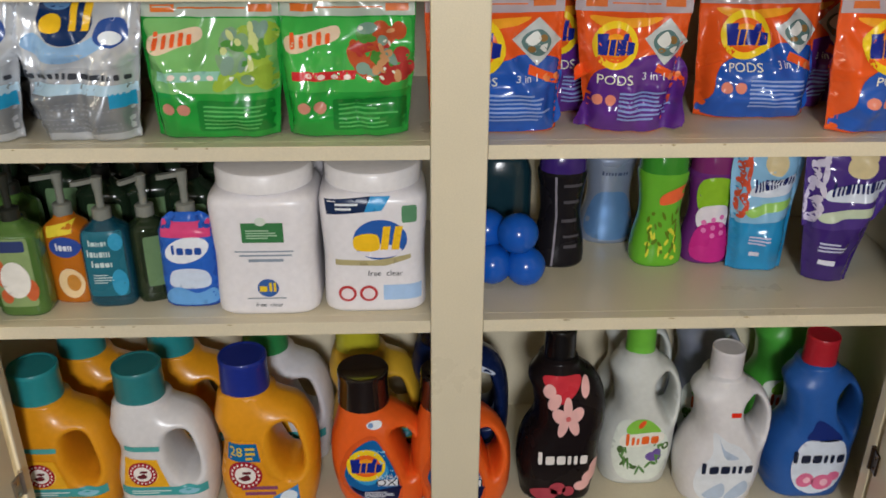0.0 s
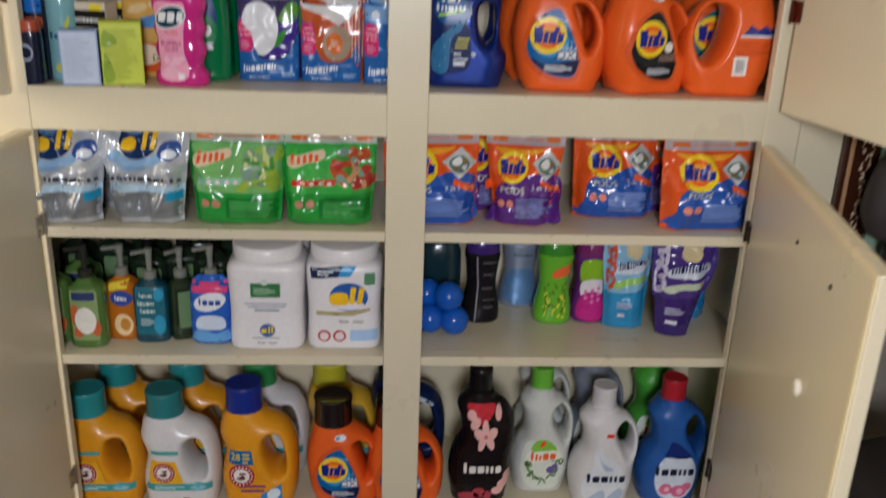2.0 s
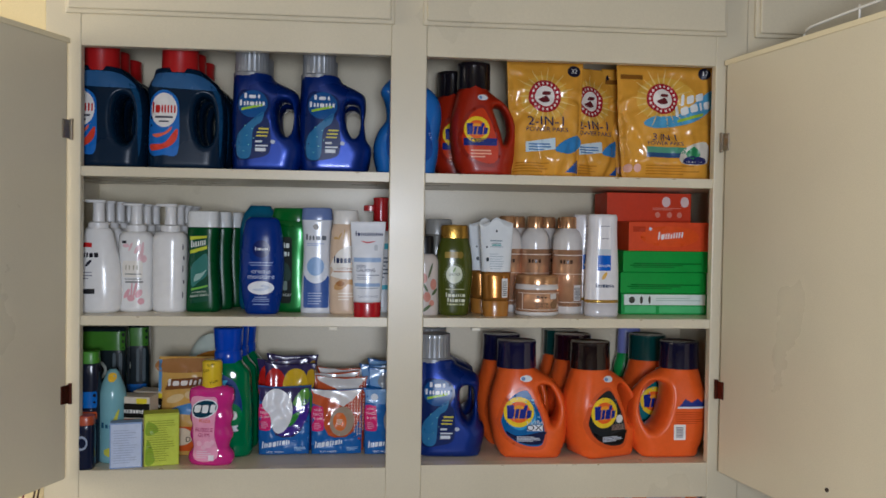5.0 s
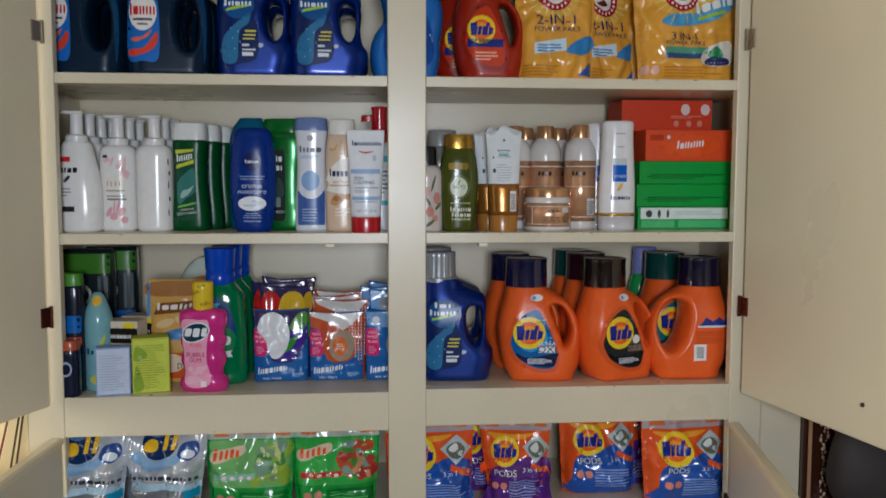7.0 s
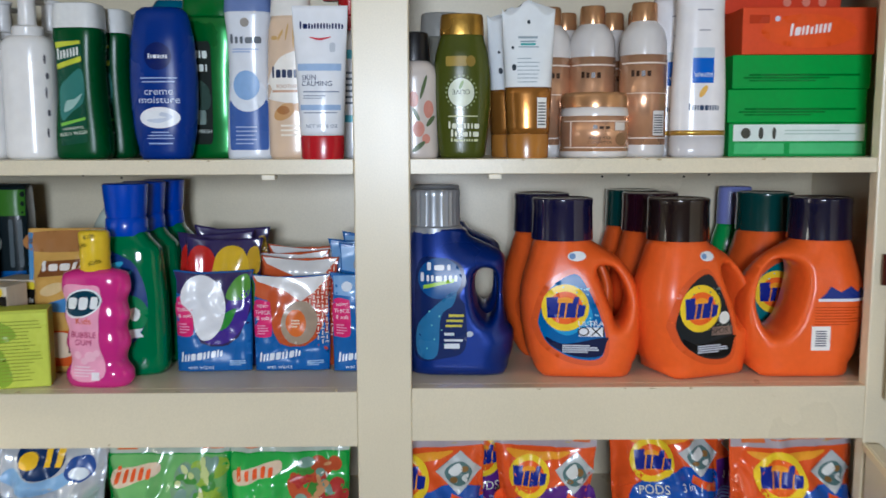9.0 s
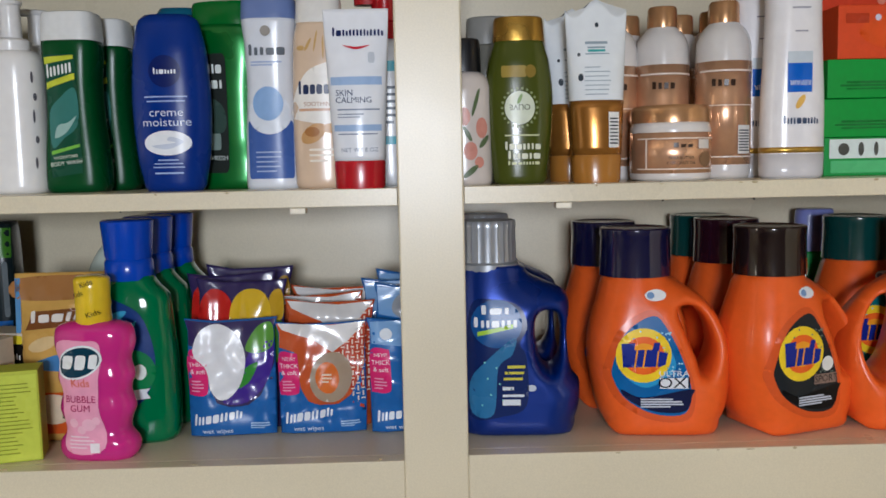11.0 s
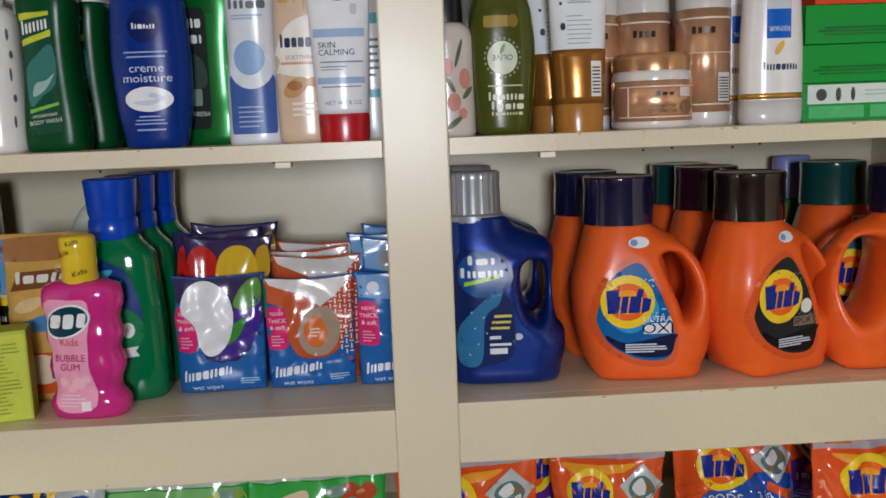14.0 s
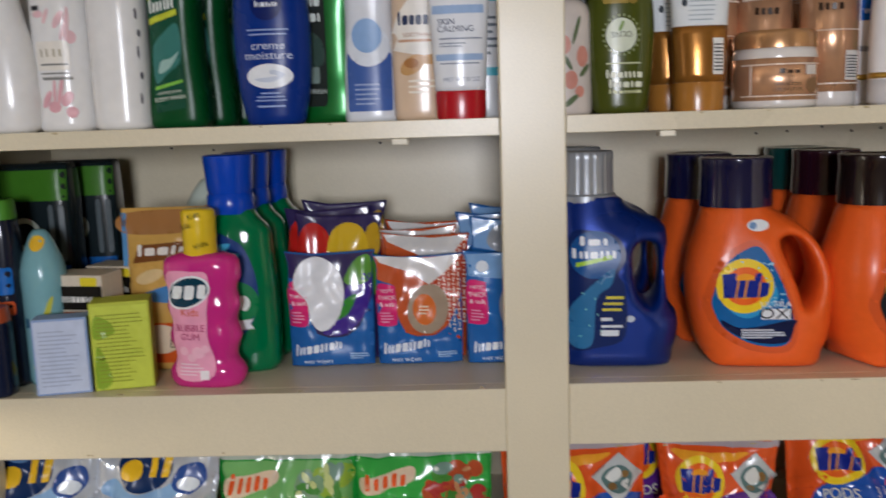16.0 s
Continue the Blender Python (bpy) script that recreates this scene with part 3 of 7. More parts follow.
def soda_seal(fm, lab, cx, cz, r):
    k = fm.w / fm.h
    decal(fm, "seal_ring", E(cx, cz, r, r * k), "a82330", 4, lab)
    decal(fm, "seal_dash_print", [E(cx + r * .8 * math.cos(a), cz + r * .8 * k * math.sin(a), r * .07, r * .09 * k, n=8) for a in np.linspace(0, 6.28, 18, endpoint=False)], "f2e6df", 5, lab)
    decal(fm, "seal_disc", E(cx, cz, r * .62, r * .62 * k), "f4efe9", 5, lab)
    decal(fm, "seal_mark", [P((cx - r * .4, cz - r * .18 * k), (cx - r * .1, cz - r * .38 * k), (cx + r * .3, cz - r * .26 * k), (cx + r * .14, cz + r * .06 * k), (cx - r * .12, cz - r * .04 * k)), block(cx - .16 * r, cz + .1 * r * k, cx + .36 * r, cz + .3 * r * k, .03 * r)], "6a2a30", 6, lab)


def soda_jug(kind, label, body, cap):
    fm = jug("laundry_detergent_jug", label, "detergent jug", SODA_OUT, SODA_HOLE, .152, .25 if kind != "blue" else .262, .105, body, -.185, .47, .21, cap, cap_fin="plastic", group="baking-soda detergent jugs")
    if kind == "blue":
        lab = decal(fm, "label", P((-.42, .6), (-.38, .68), (-.05, .68), (-.02, .5), (.05, .38), (.3, .30), (.33, .12), (.2, .08), (-.42, .08), (-.46, .3)), "e59a1c", 1, label="printed front label")
        decal(fm, "label_top", [(-.37, .52), (-.34, .67), (-.07, .67), (-.04, .52)], "1d6aa6", 2, lab)
        txt(fm, "28", -.27, .6, .022, "f2d530", 3, lab, wide=.9)
        decal(fm, "label_print", lines(-.18, .54, -.08, .66, 3), "e4c23c", 3, lab)
        decal(fm, "scoop", [(-.0, .09), (.05, .2), (.3, .31), (.31, .12), (.2, .08)], "3f86c8", 2, lab)
        decal(fm, "powder", E(.2, .2, .09, .06, 20), "dce8f2", 3, lab)
        decal(fm, "name_print", [R(-.25, .27, .1, .3), R(-.22, .22, .08, .25)], "8a4a6e", 2, lab)
        soda_seal(fm, lab, -.2, .405, .165)
    else:
        lab = decal(fm, "label", [(-.42, .13), (.4, .13), (.4, .3), (.1, .32), (.0, .59), (-.36, .61), (-.42, .33)], body, 1, label="printed front label")
        decal(fm, "label_panel", [(-.38, .34), (.07, .34), (-.02, .59), (-.33, .60)], "f0b323", 2, lab)
        decal(fm, "label_glow", E(-.17, .46, .15, .1), "f8d468", 3, lab)
        decal(fm, "band", [(-.42, .26), (.42, .26), (.42, .34), (-.4, .34)], "4aa3a5", 2, lab)
        decal(fm, "band_print", lines(-.3, .28, .1, .32, 2), "d6ebe6", 3, lab)
        decal(fm, "splash", E(.25, .298, .1, .026), "8fc4d8", 3, lab)
        decal(fm, "strip", R(-.32, .66, .02, .7), "55a6a2", 2, lab)
        decal(fm, "fine_print", [R(-.3, .09, -.13, .135), R(.05, .15, .13, .18)], "9a5a4a", 2, lab)
        soda_seal(fm, lab, -.17, .465, .14)
    return fm.root


def softener_jug(kind, label, body, cap, w=.137, h=.258, cap_fin="plastic"):
    fm = jug("fabric_softener_jug", label, "softener jug", SOFT_OUT, SOFT_HOLE if kind != "black" else None, w, h, .1, body, -.06, .36, .17, cap, cap_fin=cap_fin, fin="deep" if kind == "black" else "plastic", group="fabric softener jugs")
    W = "22283e"
    if kind == "white":
        lab = decal(fm, "label", P((-.2, .62), (-.05, .56), (.12, .5), (.3, .32), (.28, .12), (.1, .04), (-.2, .04), (-.34, .14), (-.34, .3), (-.2, .45)), "e3e8ef", 1, label="pale printed label")
        decal(fm, "feather_print", [P((-.25, .1), (-.05, .2), (.0, .1), (-.1, .05)), P((.0, .08), (.2, .22), (.26, .12), (.12, .06)), P((-.15, .6), (-.08, .5), (.1, .42), (-.05, .42))], "b6c6dc", 2, lab)
        decal(fm, "sticker", R(-.05, .755, .06, .79), "e2321e", 1, label="small red sticker")
    elif kind == "blue":
        decal(fm, "drop", P((-.09, .66), (.08, .60), (.2, .5), (-.16, .5), (-.14, .58)), "1c2f78", 1, label="dark blue printed drop")
        lab = decal(fm, "label", P((-.2, .48), (0, .5), (.22, .49), (.32, .3), (.24, .12), (.0, .05), (-.22, .12), (-.3, .3)), "dde6f4", 1, label="printed front label")
        decal(fm, "flower_print", [E(-.12, .17, .1, .06), E(.08, .15, .12, .065), E(.2, .2, .07, .04)], "e0729a", 2, lab)
        decal(fm, "flower_heart_print", [E(-.1, .17, .04, .025), E(.1, .15, .045, .03)], "f4bccd", 3, lab)
    elif kind == "black":
        lab = decal(fm, "neck_label", P((-.26, .93), (.14, .93), (.08, .82), (-.06, .76), (-.18, .82)), "c8323e", 1, label="red neck label")
        fl = [E(.02 + .1 * math.cos(a) , .66 + .065 * math.sin(a), .085, .05, math.degrees(a)) for a in np.linspace(0.4, 6.68, 5, endpoint=False)] + [E(-.2, .84, .07, .05), E(-.14, .77, .08, .05, 30), E(.2, .86, .05, .06)]
        decal(fm, "flower_print", fl + [E(.33, .2, .1, .05), E(.38, .26, .07, .06), E(.24, .14, .1, .04)], "edb9b4", 2, lab)
        decal(fm, "flower_heart_print", [E(.02, .66, .03, .018)], "d56a6a", 3, lab)
        decal(fm, "flower_print", [E(-.2, .08, .16, .05), E(-.05, .12, .1, .05), E(.08, .1, .07, .04)], "a8404e", 2, lab)
        W = "e9e4e0"
    else:
        lab = decal(fm, "label", P((-.3, .5), (-.1, .56), (.2, .5), (.34, .3), (.26, .1), (.0, .05), (-.28, .1), (-.38, .3)), "dfe6dc", 1, label="printed front label")
        rr = random.Random(6)
        decal(fm, "leaf", P((-.22, .46), (-.14, .55), (-.02, .57), (.1, .54), (.2, .46), (.0, .43)), "8cc84a", 2, lab)
        decal(fm, "leaf_print", [E(-.02 + .24 * math.cos(a) * rr.uniform(.8, 1.1), .3 + .15 * math.sin(a) * rr.uniform(.8, 1.1), .05, .014, rr.uniform(0, 180), 10) for a in np.linspace(2.6, 6.9, 16)], "5f8a4a", 2, lab)
        decal(fm, "spark", E(-.04, .53, .05, .025, 30), "ea5a28", 3, lab)
        decal(fm, "logo_plate", P((-.27, .35), (-.26, .43), (.0, .46), (.22, .46), (.23, .39), (.0, .35)), "f0ece0", 3, lab)
        decal(fm, "logo_mark", wordmark(-.23, .355, .2, .45, 4, 1, .02, .05), "ee6a28", 4, lab)
        decal(fm, "flower_print", [E(.14, .26, .1, .04), E(.18, .3, .05, .025)], "6f58a0", 2, lab)
        decal(fm, "leaf_print", [E(-.22, .22, .06, .02, 30), E(-.1, .17, .05, .015), E(.28, .34, .05, .03), E(-.28, .32, .04, .03)], "4f6a3a", 2, lab)
    if kind in ("white", "blue", "black"):
        z = {"white": .33, "blue": .36, "black": .36}[kind]
        decal(fm, "logo_mark", wordmark(-.3, z - .045, .3, z + .05, 5), W, 3, lab)
    return fm.root


def stain_jug(label, w=.142, h=.243, z_label=0.0):
    fm = jug("stain_remover_jug", label, "detergent jug", STAIN_OUT, STAIN_HOLE, w, h, .1, "0a3088", -.235, .46, .215, "a9adb2", fin="pearl", cap_fin="pearl", ribs=1, group="blue stain remover jugs")
    lab = decal(fm, "label", P((-.38, .78), (-.2, .82), (.0, .78), (.06, .66), (.0, .56), (.05, .48), (.05, .2), (-.15, .13), (-.4, .13), (-.42, .4)), "15275e", 1, label="printed front label")
    decal(fm, "bubble", E(-.18, .68, .2, .14), "1f5494", 2, lab)
    decal(fm, "swirl", P((-.04, .6), (-.06, .5), (-.17, .42), (-.21, .15), (-.38, .15), (-.39, .34), (-.27, .46)), "3674a4", 2, lab)
    decal(fm, "logo_mark", wordmark(-.3, .735, -.06, .79, 3) + wordmark(-.36, .66, .0, .72, 5), "e8ecf0", 4, lab)
    decal(fm, "logo_underline", [(-.33, .61), (-.05, .655), (-.05, .68), (-.33, .635)], "a6d03a", 4, lab)
    decal(fm, "spark_print", [E(-.3 + .023 * ((i * 7) % 11), .2 + .032 * i, .008, .006, n=6) for i in range(9)], "8fd8d0", 3, lab)
    decal(fm, "text_print", [R(-.1, .42, .04, .437), R(-.12, .385, .03, .40), R(-.13, .35, .02, .365)], "d8cf4a", 3, lab)
    decal(fm, "text_print", [R(-.14, .29, -.05, .31), R(-.14, .25, .03, .265), R(-.14, .2, .0, .235)], "dfe5ec", 3, lab)
    decal(fm, "badge", E(.09, .3, .035, .02), "c3cbd8", 1)
    return fm.root


def navy_jug(label, front=True):
    fm = jug("laundry_detergent_jug", label, "detergent jug", NAVY_OUT, NAVY_HOLE, .15, .243, .09, "0c2238", -.1, .47, .2, "b81d1c", cap_fin="plastic", fin="deep", group="dark blue detergent jugs")
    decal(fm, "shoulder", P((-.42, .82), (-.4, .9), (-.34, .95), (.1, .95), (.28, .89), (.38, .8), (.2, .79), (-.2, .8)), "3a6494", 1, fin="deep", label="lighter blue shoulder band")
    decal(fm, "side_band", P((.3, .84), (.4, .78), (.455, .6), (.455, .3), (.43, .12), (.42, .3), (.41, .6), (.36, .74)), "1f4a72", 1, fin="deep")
    if not front:
        return fm.root
    lab = decal(fm, "label", P((-.44, .16), (-.26, .14), (-.09, .16), (-.07, .5), (-.1, .7), (-.26, .78), (-.42, .7), (-.45, .5)), "2a6cc0", 1, label="printed front label")
    decal(fm, "label_oval", E(-.26, .58, .165, .17), "e9e6e2", 2, lab)
    decal(fm, "logo_mark", wordmark(-.41, .55, -.1, .66, 6, 3), "c3241c", 3, lab)
    decal(fm, "sub_print", [R(-.37, .5, -.15, .52), R(-.32, .46, -.2, .475)], "4a4a55", 3, lab)
    decal(fm, "flash", P((-.43, .24), (-.25, .26), (-.1, .4), (-.1, .3), (-.2, .22), (-.4, .18)), "d9442c", 2, lab)
    decal(fm, "flash", P((-.4, .34), (-.26, .36), (-.16, .42), (-.2, .36), (-.34, .31)), "e0684a", 2, lab)
    return fm.root


# --- pouches ---
def pouch(name, label, category, w, h, d, color, group, seed, taper=0.07, zprof=None, fin="foil", top_dip=0.0, crumple=.0042):
    root = thing(name, label, category, group)
    rnd = random.Random(seed)
    j = [rnd.uniform(-.02, .02) for _ in range(6)]
    out = [(-.5 + taper + j[0], .01), (-.2, 0), (.2, 0), (.5 - taper + j[1], .012), (.5 - taper * .85 + j[2] * .5, .12), (.5 - taper * .45 + j[3] * .5, .5), (.49, .9), (.495, .97), (.49, 1.0), (.2, 1.0 - top_dip), (-.2, 1.0 - top_dip * .7), (-.49, 1.0), (-.495, .97), (-.49, .9), (-.5 + taper * .45 + j[4] * .5, .5), (-.5 + taper * .85 + j[5] * .5, .12)]
    lp = []
    for i, p in enumerate(out):
        q = out[(i + 1) % len(out)]
        for s in range(5):
            lp.append((p[0] + (q[0] - p[0]) * s / 5 + .003 * math.sin(i * 7 + s * 2 + seed), max(0, p[1] + (q[1] - p[1]) * s / 5)))
    fm = pillow_body(root, lp, None, w, h, d, M(color, fin), r=.03, wrinkle=crumple, seed=seed, step=0.0048, flat_base=False, margin=.005,
                     zprof=zprof or [(0, .6), (.15, 1), (.45, .85), (.75, .4), (.88, .12), (1, .03)])
    fm.lift, fm.grain = 0.0009, 0.0045
    return fm


def seal_strip(fm, z0, z1, color):
    return decal(fm, "seal_strip", R(-.485, z0, .485, z1), color, 1, fin="foil", label="clear grey zip seal")


def pods_pouch(label, base, seed, w=.172, h=.172, taper=.05):
    fm = pouch("detergent_pod_pouch", label, "pouch", w, h, .07, "e65a1e", "orange pod pouches", seed, taper)
    seal_strip(fm, .83, .99, "b9adb2")
    decal(fm, "seal_print", [R(-.4, .86, -.22, .91), R(.26, .87, .42, .92), R(-.18, .88, .22, .89)], "d8743a", 2)
    lab = decal(fm, "label", P((-.40, .03), (.42, .03), (.46, .25), (.46, .5), (.2, .56), (-.06, .5), (-.3, .42), (-.36, .2)), base, 1, fin="foil", label="printed lower panel")
    decal(fm, "ray", P((-.36, .8), (-.2, .72), (.1, .74), (.24, .8), (-.05, .79)), "f0a426", 1, lab)
    decal(fm, "swoosh", [(-.46, .36), (-.3, .44), (-.14, .56), (-.18, .6), (-.34, .5), (-.47, .44)], "e65a1e", 2, lab)
    decal(fm, "swoosh", [(.2, .44), (.46, .34), (.46, .4), (.22, .5)], "e65a1e", 2, lab)
    orange_logo(fm, lab, -.14, .615, .19)
    decal(fm, "pod", [[(.1, .66), (.3, .8), (.47, .64), (.27, .49)]], "c3c8c6", 2, lab, fin="gloss")
    decal(fm, "pod_swirl", [P((.17, .64), (.22, .7), (.31, .72), (.38, .66), (.38, .6), (.3, .55), (.22, .57))], "5d7a78", 3, lab, fin="gloss")
    decal(fm, "pod_fill", [P((.2, .65), (.28, .71), (.31, .65), (.25, .61)), P((.3, .6), (.36, .62), (.34, .57))], "e4e7e2", 4, lab, fin="gloss")
    decal(fm, "pod_fill", [E(.33, .66, .03, .025), E(.24, .59, .03, .018)], "8a6a3c", 4, lab, fin="gloss")
    txt(fm, "PODS", -.13, .385, .0155, "e6e8d0", 3, lab, wide=1.1)
    txt(fm, "3 in 1", .2, .41, .013, "e8ecee", 3, lab)
    decal(fm, "warning_print", [E(-.26, .24, .045, .04), E(-.15, .24, .045, .04)], "e08a72", 2, lab)
    decal(fm, "badge_print", [E(.34, .41, .03, .026), E(.42, .41, .025, .022)], "e88a52", 3, lab)
    decal(fm, "fine_print", lines(-.08, .1, .4, .32, 7, .55, seed), "8fa6d8", 2, lab)
    return fm.root


def green_pouch(label, kind, seed):
    fm = pouch("detergent_pod_pouch", label, "pouch", .168, .172, .07, "2c9c3a", "green pod pouches", seed)
    seal_strip(fm, .82, .99, "b7c2b4")
    decal(fm, "seal_print", [R(-.38, .85, -.22, .9), R(.28, .85, .44, .9), R(-.2, .87, .26, .88)], "d9722e", 2)
    lab = decal(fm, "label", R(-.44, .33, .46, .81, .03), "45b04a" if kind == "red" else "7ab86a", 1, fin="foil", label="printed front art")
    c1, c2, c3 = ("b9532e", "b03a34", "d09a6a") if kind == "red" else ("96b43c", "7fa07a", "c9d38c")
    rr = random.Random(seed)
    for nm, col, lv, n, big in (("petal_print", c1, 2, 9, .1), ("petal_print", c2, 2.6, 8, .075), ("leaf_print", "4f8f3a", 3.2, 7, .05), ("pod_print", "7d9c8c", 3.8, 5, .06), ("pod_light", c3, 4.4, 9, .035), ("pod_light", "e3e8d8", 5, 6, .018)):
        decal(fm, nm, [E(.24 + .17 * rr.uniform(-1, 1) * (1 if lv < 3 else .8), .59 + .17 * rr.uniform(-1, 1), big * rr.uniform(.6, 1.2), big * rr.uniform(.4, .8), rr.uniform(0, 180), 14) for _ in range(n)], col, lv, lab, fin="gloss" if "pod" in nm else "print")
    decal(fm, "logo_plate", P((-.42, .6), (-.41, .69), (-.25, .72), (-.06, .76), (-.05, .68), (-.2, .63), (-.34, .58)), "e6cdb0", 2, lab)
    decal(fm, "logo_mark", wordmark(-.39, .605, -.08, .72, 4, 1, .03, .16), "e8602a", 3, lab)
    decal(fm, "band", [(-.38, .40), (.06, .42), (.08, .48), (-.38, .46)], "cc2f34" if kind == "red" else "8fc2b0", 2, lab)
    decal(fm, "band_spot_print", [E(-.26 + i * .09, .435, .025, .018) for i in range(4)], "f0dcd4", 3, lab)
    decal(fm, "lower_panel", R(-.1, .06, .42, .28, .02), "1f7f30", 1, fin="foil")
    decal(fm, "fine_print", lines(-.06, .08, .38, .26, 6, .6, seed), "59b45e", 2)
    decal(fm, "warning_print", [E(-.3, .22, .045, .04), E(-.19, .22, .045, .04)], "c98a76", 2)
    return fm.root


def silver_pouch(label, seed):
    fm = pouch("detergent_pod_pouch", label, "pouch", .158, .19, .07, "c2c6cc", "silver pod pouches", seed, .14, fin="silver", crumple=.006)
    lab = decal(fm, "label", P((-.42, .5), (-.44, .85), (.3, .95), (.45, .8), (.4, .5), (.0, .45)), "d2d7de", 1, fin="silver", label="silver printed front")
    decal(fm, "arc", P((-.38, .58), (-.1, .48), (.2, .58), (.26, .72), (.1, .62), (-.1, .58), (-.3, .66)), "8fb4da", 2, lab)
    k = fm.w / fm.h
    decal(fm, "foot", R(-.37, .06, .37, .36, .03), "8f9398", 1, fin="silver")
    decal(fm, "foot_band", R(-.38, .3, .4, .36), "b4d0e2", 2)
    decal(fm, "logo_disc", E(-.06, .75, .2, .2 * k), "15305e", 3, lab)
    decal(fm, "logo_light", E(-.1, .83, .1, .04), "5f86b4", 4, lab)
    decal(fm, "logo_mark", [P((-.22, .67), (-.22, .74), (-.15, .77), (-.08, .75), (-.09, .67)), [(-.03, .67), (.02, .67), (.06, .84), (.01, .84)], [(.06, .67), (.11, .67), (.16, .85), (.11, .85)]], "f2c21e", 5, lab)
    decal(fm, "pod", P((.14, .62), (.2, .73), (.36, .74), (.38, .64), (.26, .57)), "2f4f96", 3, lab, fin="gloss")
    decal(fm, "pod_light", E(.26, .63, .08, .04), "e6edf2", 4, lab, fin="gloss")
    decal(fm, "name_print", wordmark(-0.42, .385, 0.39, .435, 9), "3c3f46", 2, lab)
    decal(fm, "tab", R(.24, .22, .38, .31), "2f9ac8", 2)
    decal(fm, "fine_print", lines(-.36, .08, .3, .26, 6, .6, seed), "8a8d92", 1)
    return fm.root


def soda_pouch(label, kind, w, h, seed):
    fm = pouch("detergent_pod_pouch", label, "pouch", w, h, .06, "e2a436", "yellow pod pouches", seed, fin="foil")
    lab = decal(fm, "glow", E(-.02, .68, .3, .2), "e8b646", 1, fin="foil", label="printed front art")
    sx, sr = (-.02, .25) if kind == 2 else (-.06, .2)
    ka = fm.w / fm.h
    decal(fm, "ray_print", [[(sx + sr * .8 * math.cos(a - .06), .69 + sr * .8 * ka * math.sin(a - .06)), (sx + sr * q * math.cos(a), .69 + sr * q * ka * math.sin(a)), (sx + sr * .8 * math.cos(a + .06), .69 + sr * .8 * ka * math.sin(a + .06))] for n, a in enumerate(np.linspace(0, 6.28, 22, endpoint=False)) for q in [1.35 + .3 * (n % 2)]], "f2d27c", 2, lab, "foil")
    soda_seal(fm, lab, -.02 if kind == 2 else -.06, .69, .21 if kind == 2 else .155)
    decal(fm, "count_disc", E(.37, .92, .085 if kind == 2 else .065, .05), "1c1c30", 2)
    txt(fm, "32" if kind == 2 else "17", .37, .92, .013, "f2f2ee", 3)
    txt(fm, "2-IN-1" if kind == 2 else "3 IN 1", -.0 if kind == 2 else -.05, .47 if kind == 2 else .35, .027 if kind == 2 else .02, "1d2a5e", 3, lab, wide=1.1)
    txt(fm, "POWER PAKS", -.0 if kind == 2 else -.05, .4 if kind == 2 else .3, .0125 if kind == 2 else .011, "1d2a5e", 3, lab, wide=1.15)
    if kind == 2:
        decal(fm, "banner", [(-.28, .2), (.1, .23), (.1, .33), (-.28, .29)], "cfe2ee", 2, lab)
        decal(fm, "banner_print", lines(-.24, .22, .06, .29, 3), "4a7cb8", 3, lab)
        decal(fm, "splash", P((.1, .22), (.2, .3), (.42, .36), (.46, .28), (.3, .2)), "3f86c6", 2, lab)
        decal(fm, "corner", [(.24, .04), (.42, .04), (.42, .16)], "2f5fae", 2)
    else:
        decal(fm, "splash", P((-.26, .47), (-.16, .53), (.1, .56), (.44, .78), (.47, .66), (.3, .52), (.1, .46), (-.16, .43)), "5aa2ce", 2, lab)
        decal(fm, "logo_mark", wordmark(.12, .63, .36, .73, 3, 2, .03, .25) + wordmark(.06, .53, .42, .63, 5, 5, .03, .25), "eceff0", 4, lab)
        decal(fm, "logo_underline", [(.08, .485), (.34, .55), (.34, .575), (.08, .51)], "a6cc3a", 4, lab)
        decal(fm, "banner", R(-.24, .18, .2, .26), "31517e", 2, lab)
        decal(fm, "banner", R(-.24, .22, .16, .27), "5a9a80", 3, lab)
        decal(fm, "cup", P((.1, .14), (.14, .26), (.36, .32), (.36, .14)), "d9d3c6", 3, lab)
        decal(fm, "pod", [P((.16, .22), (.24, .28), (.3, .21), (.22, .17))], "3d8f5a", 4, lab)
        decal(fm, "pod", P((.12, .14), (.2, .2), (.34, .18), (.32, .13)), "2b2f66", 4, lab)
        decal(fm, "warning_print", [E(-.4, .09, .035, .035), E(-.32, .09, .035, .035)], "e6b6a8", 2)
        decal(fm, "tag", R(-.46, .86, -.24, .9), "8a5a1c", 2)
    decal(fm, "fine_print", lines(-.42 if kind == 2 else -.24, .04, .1 if kind == 2 else .3, .13, 4, .6, seed), "b87a1a", 2)
    return fm.root


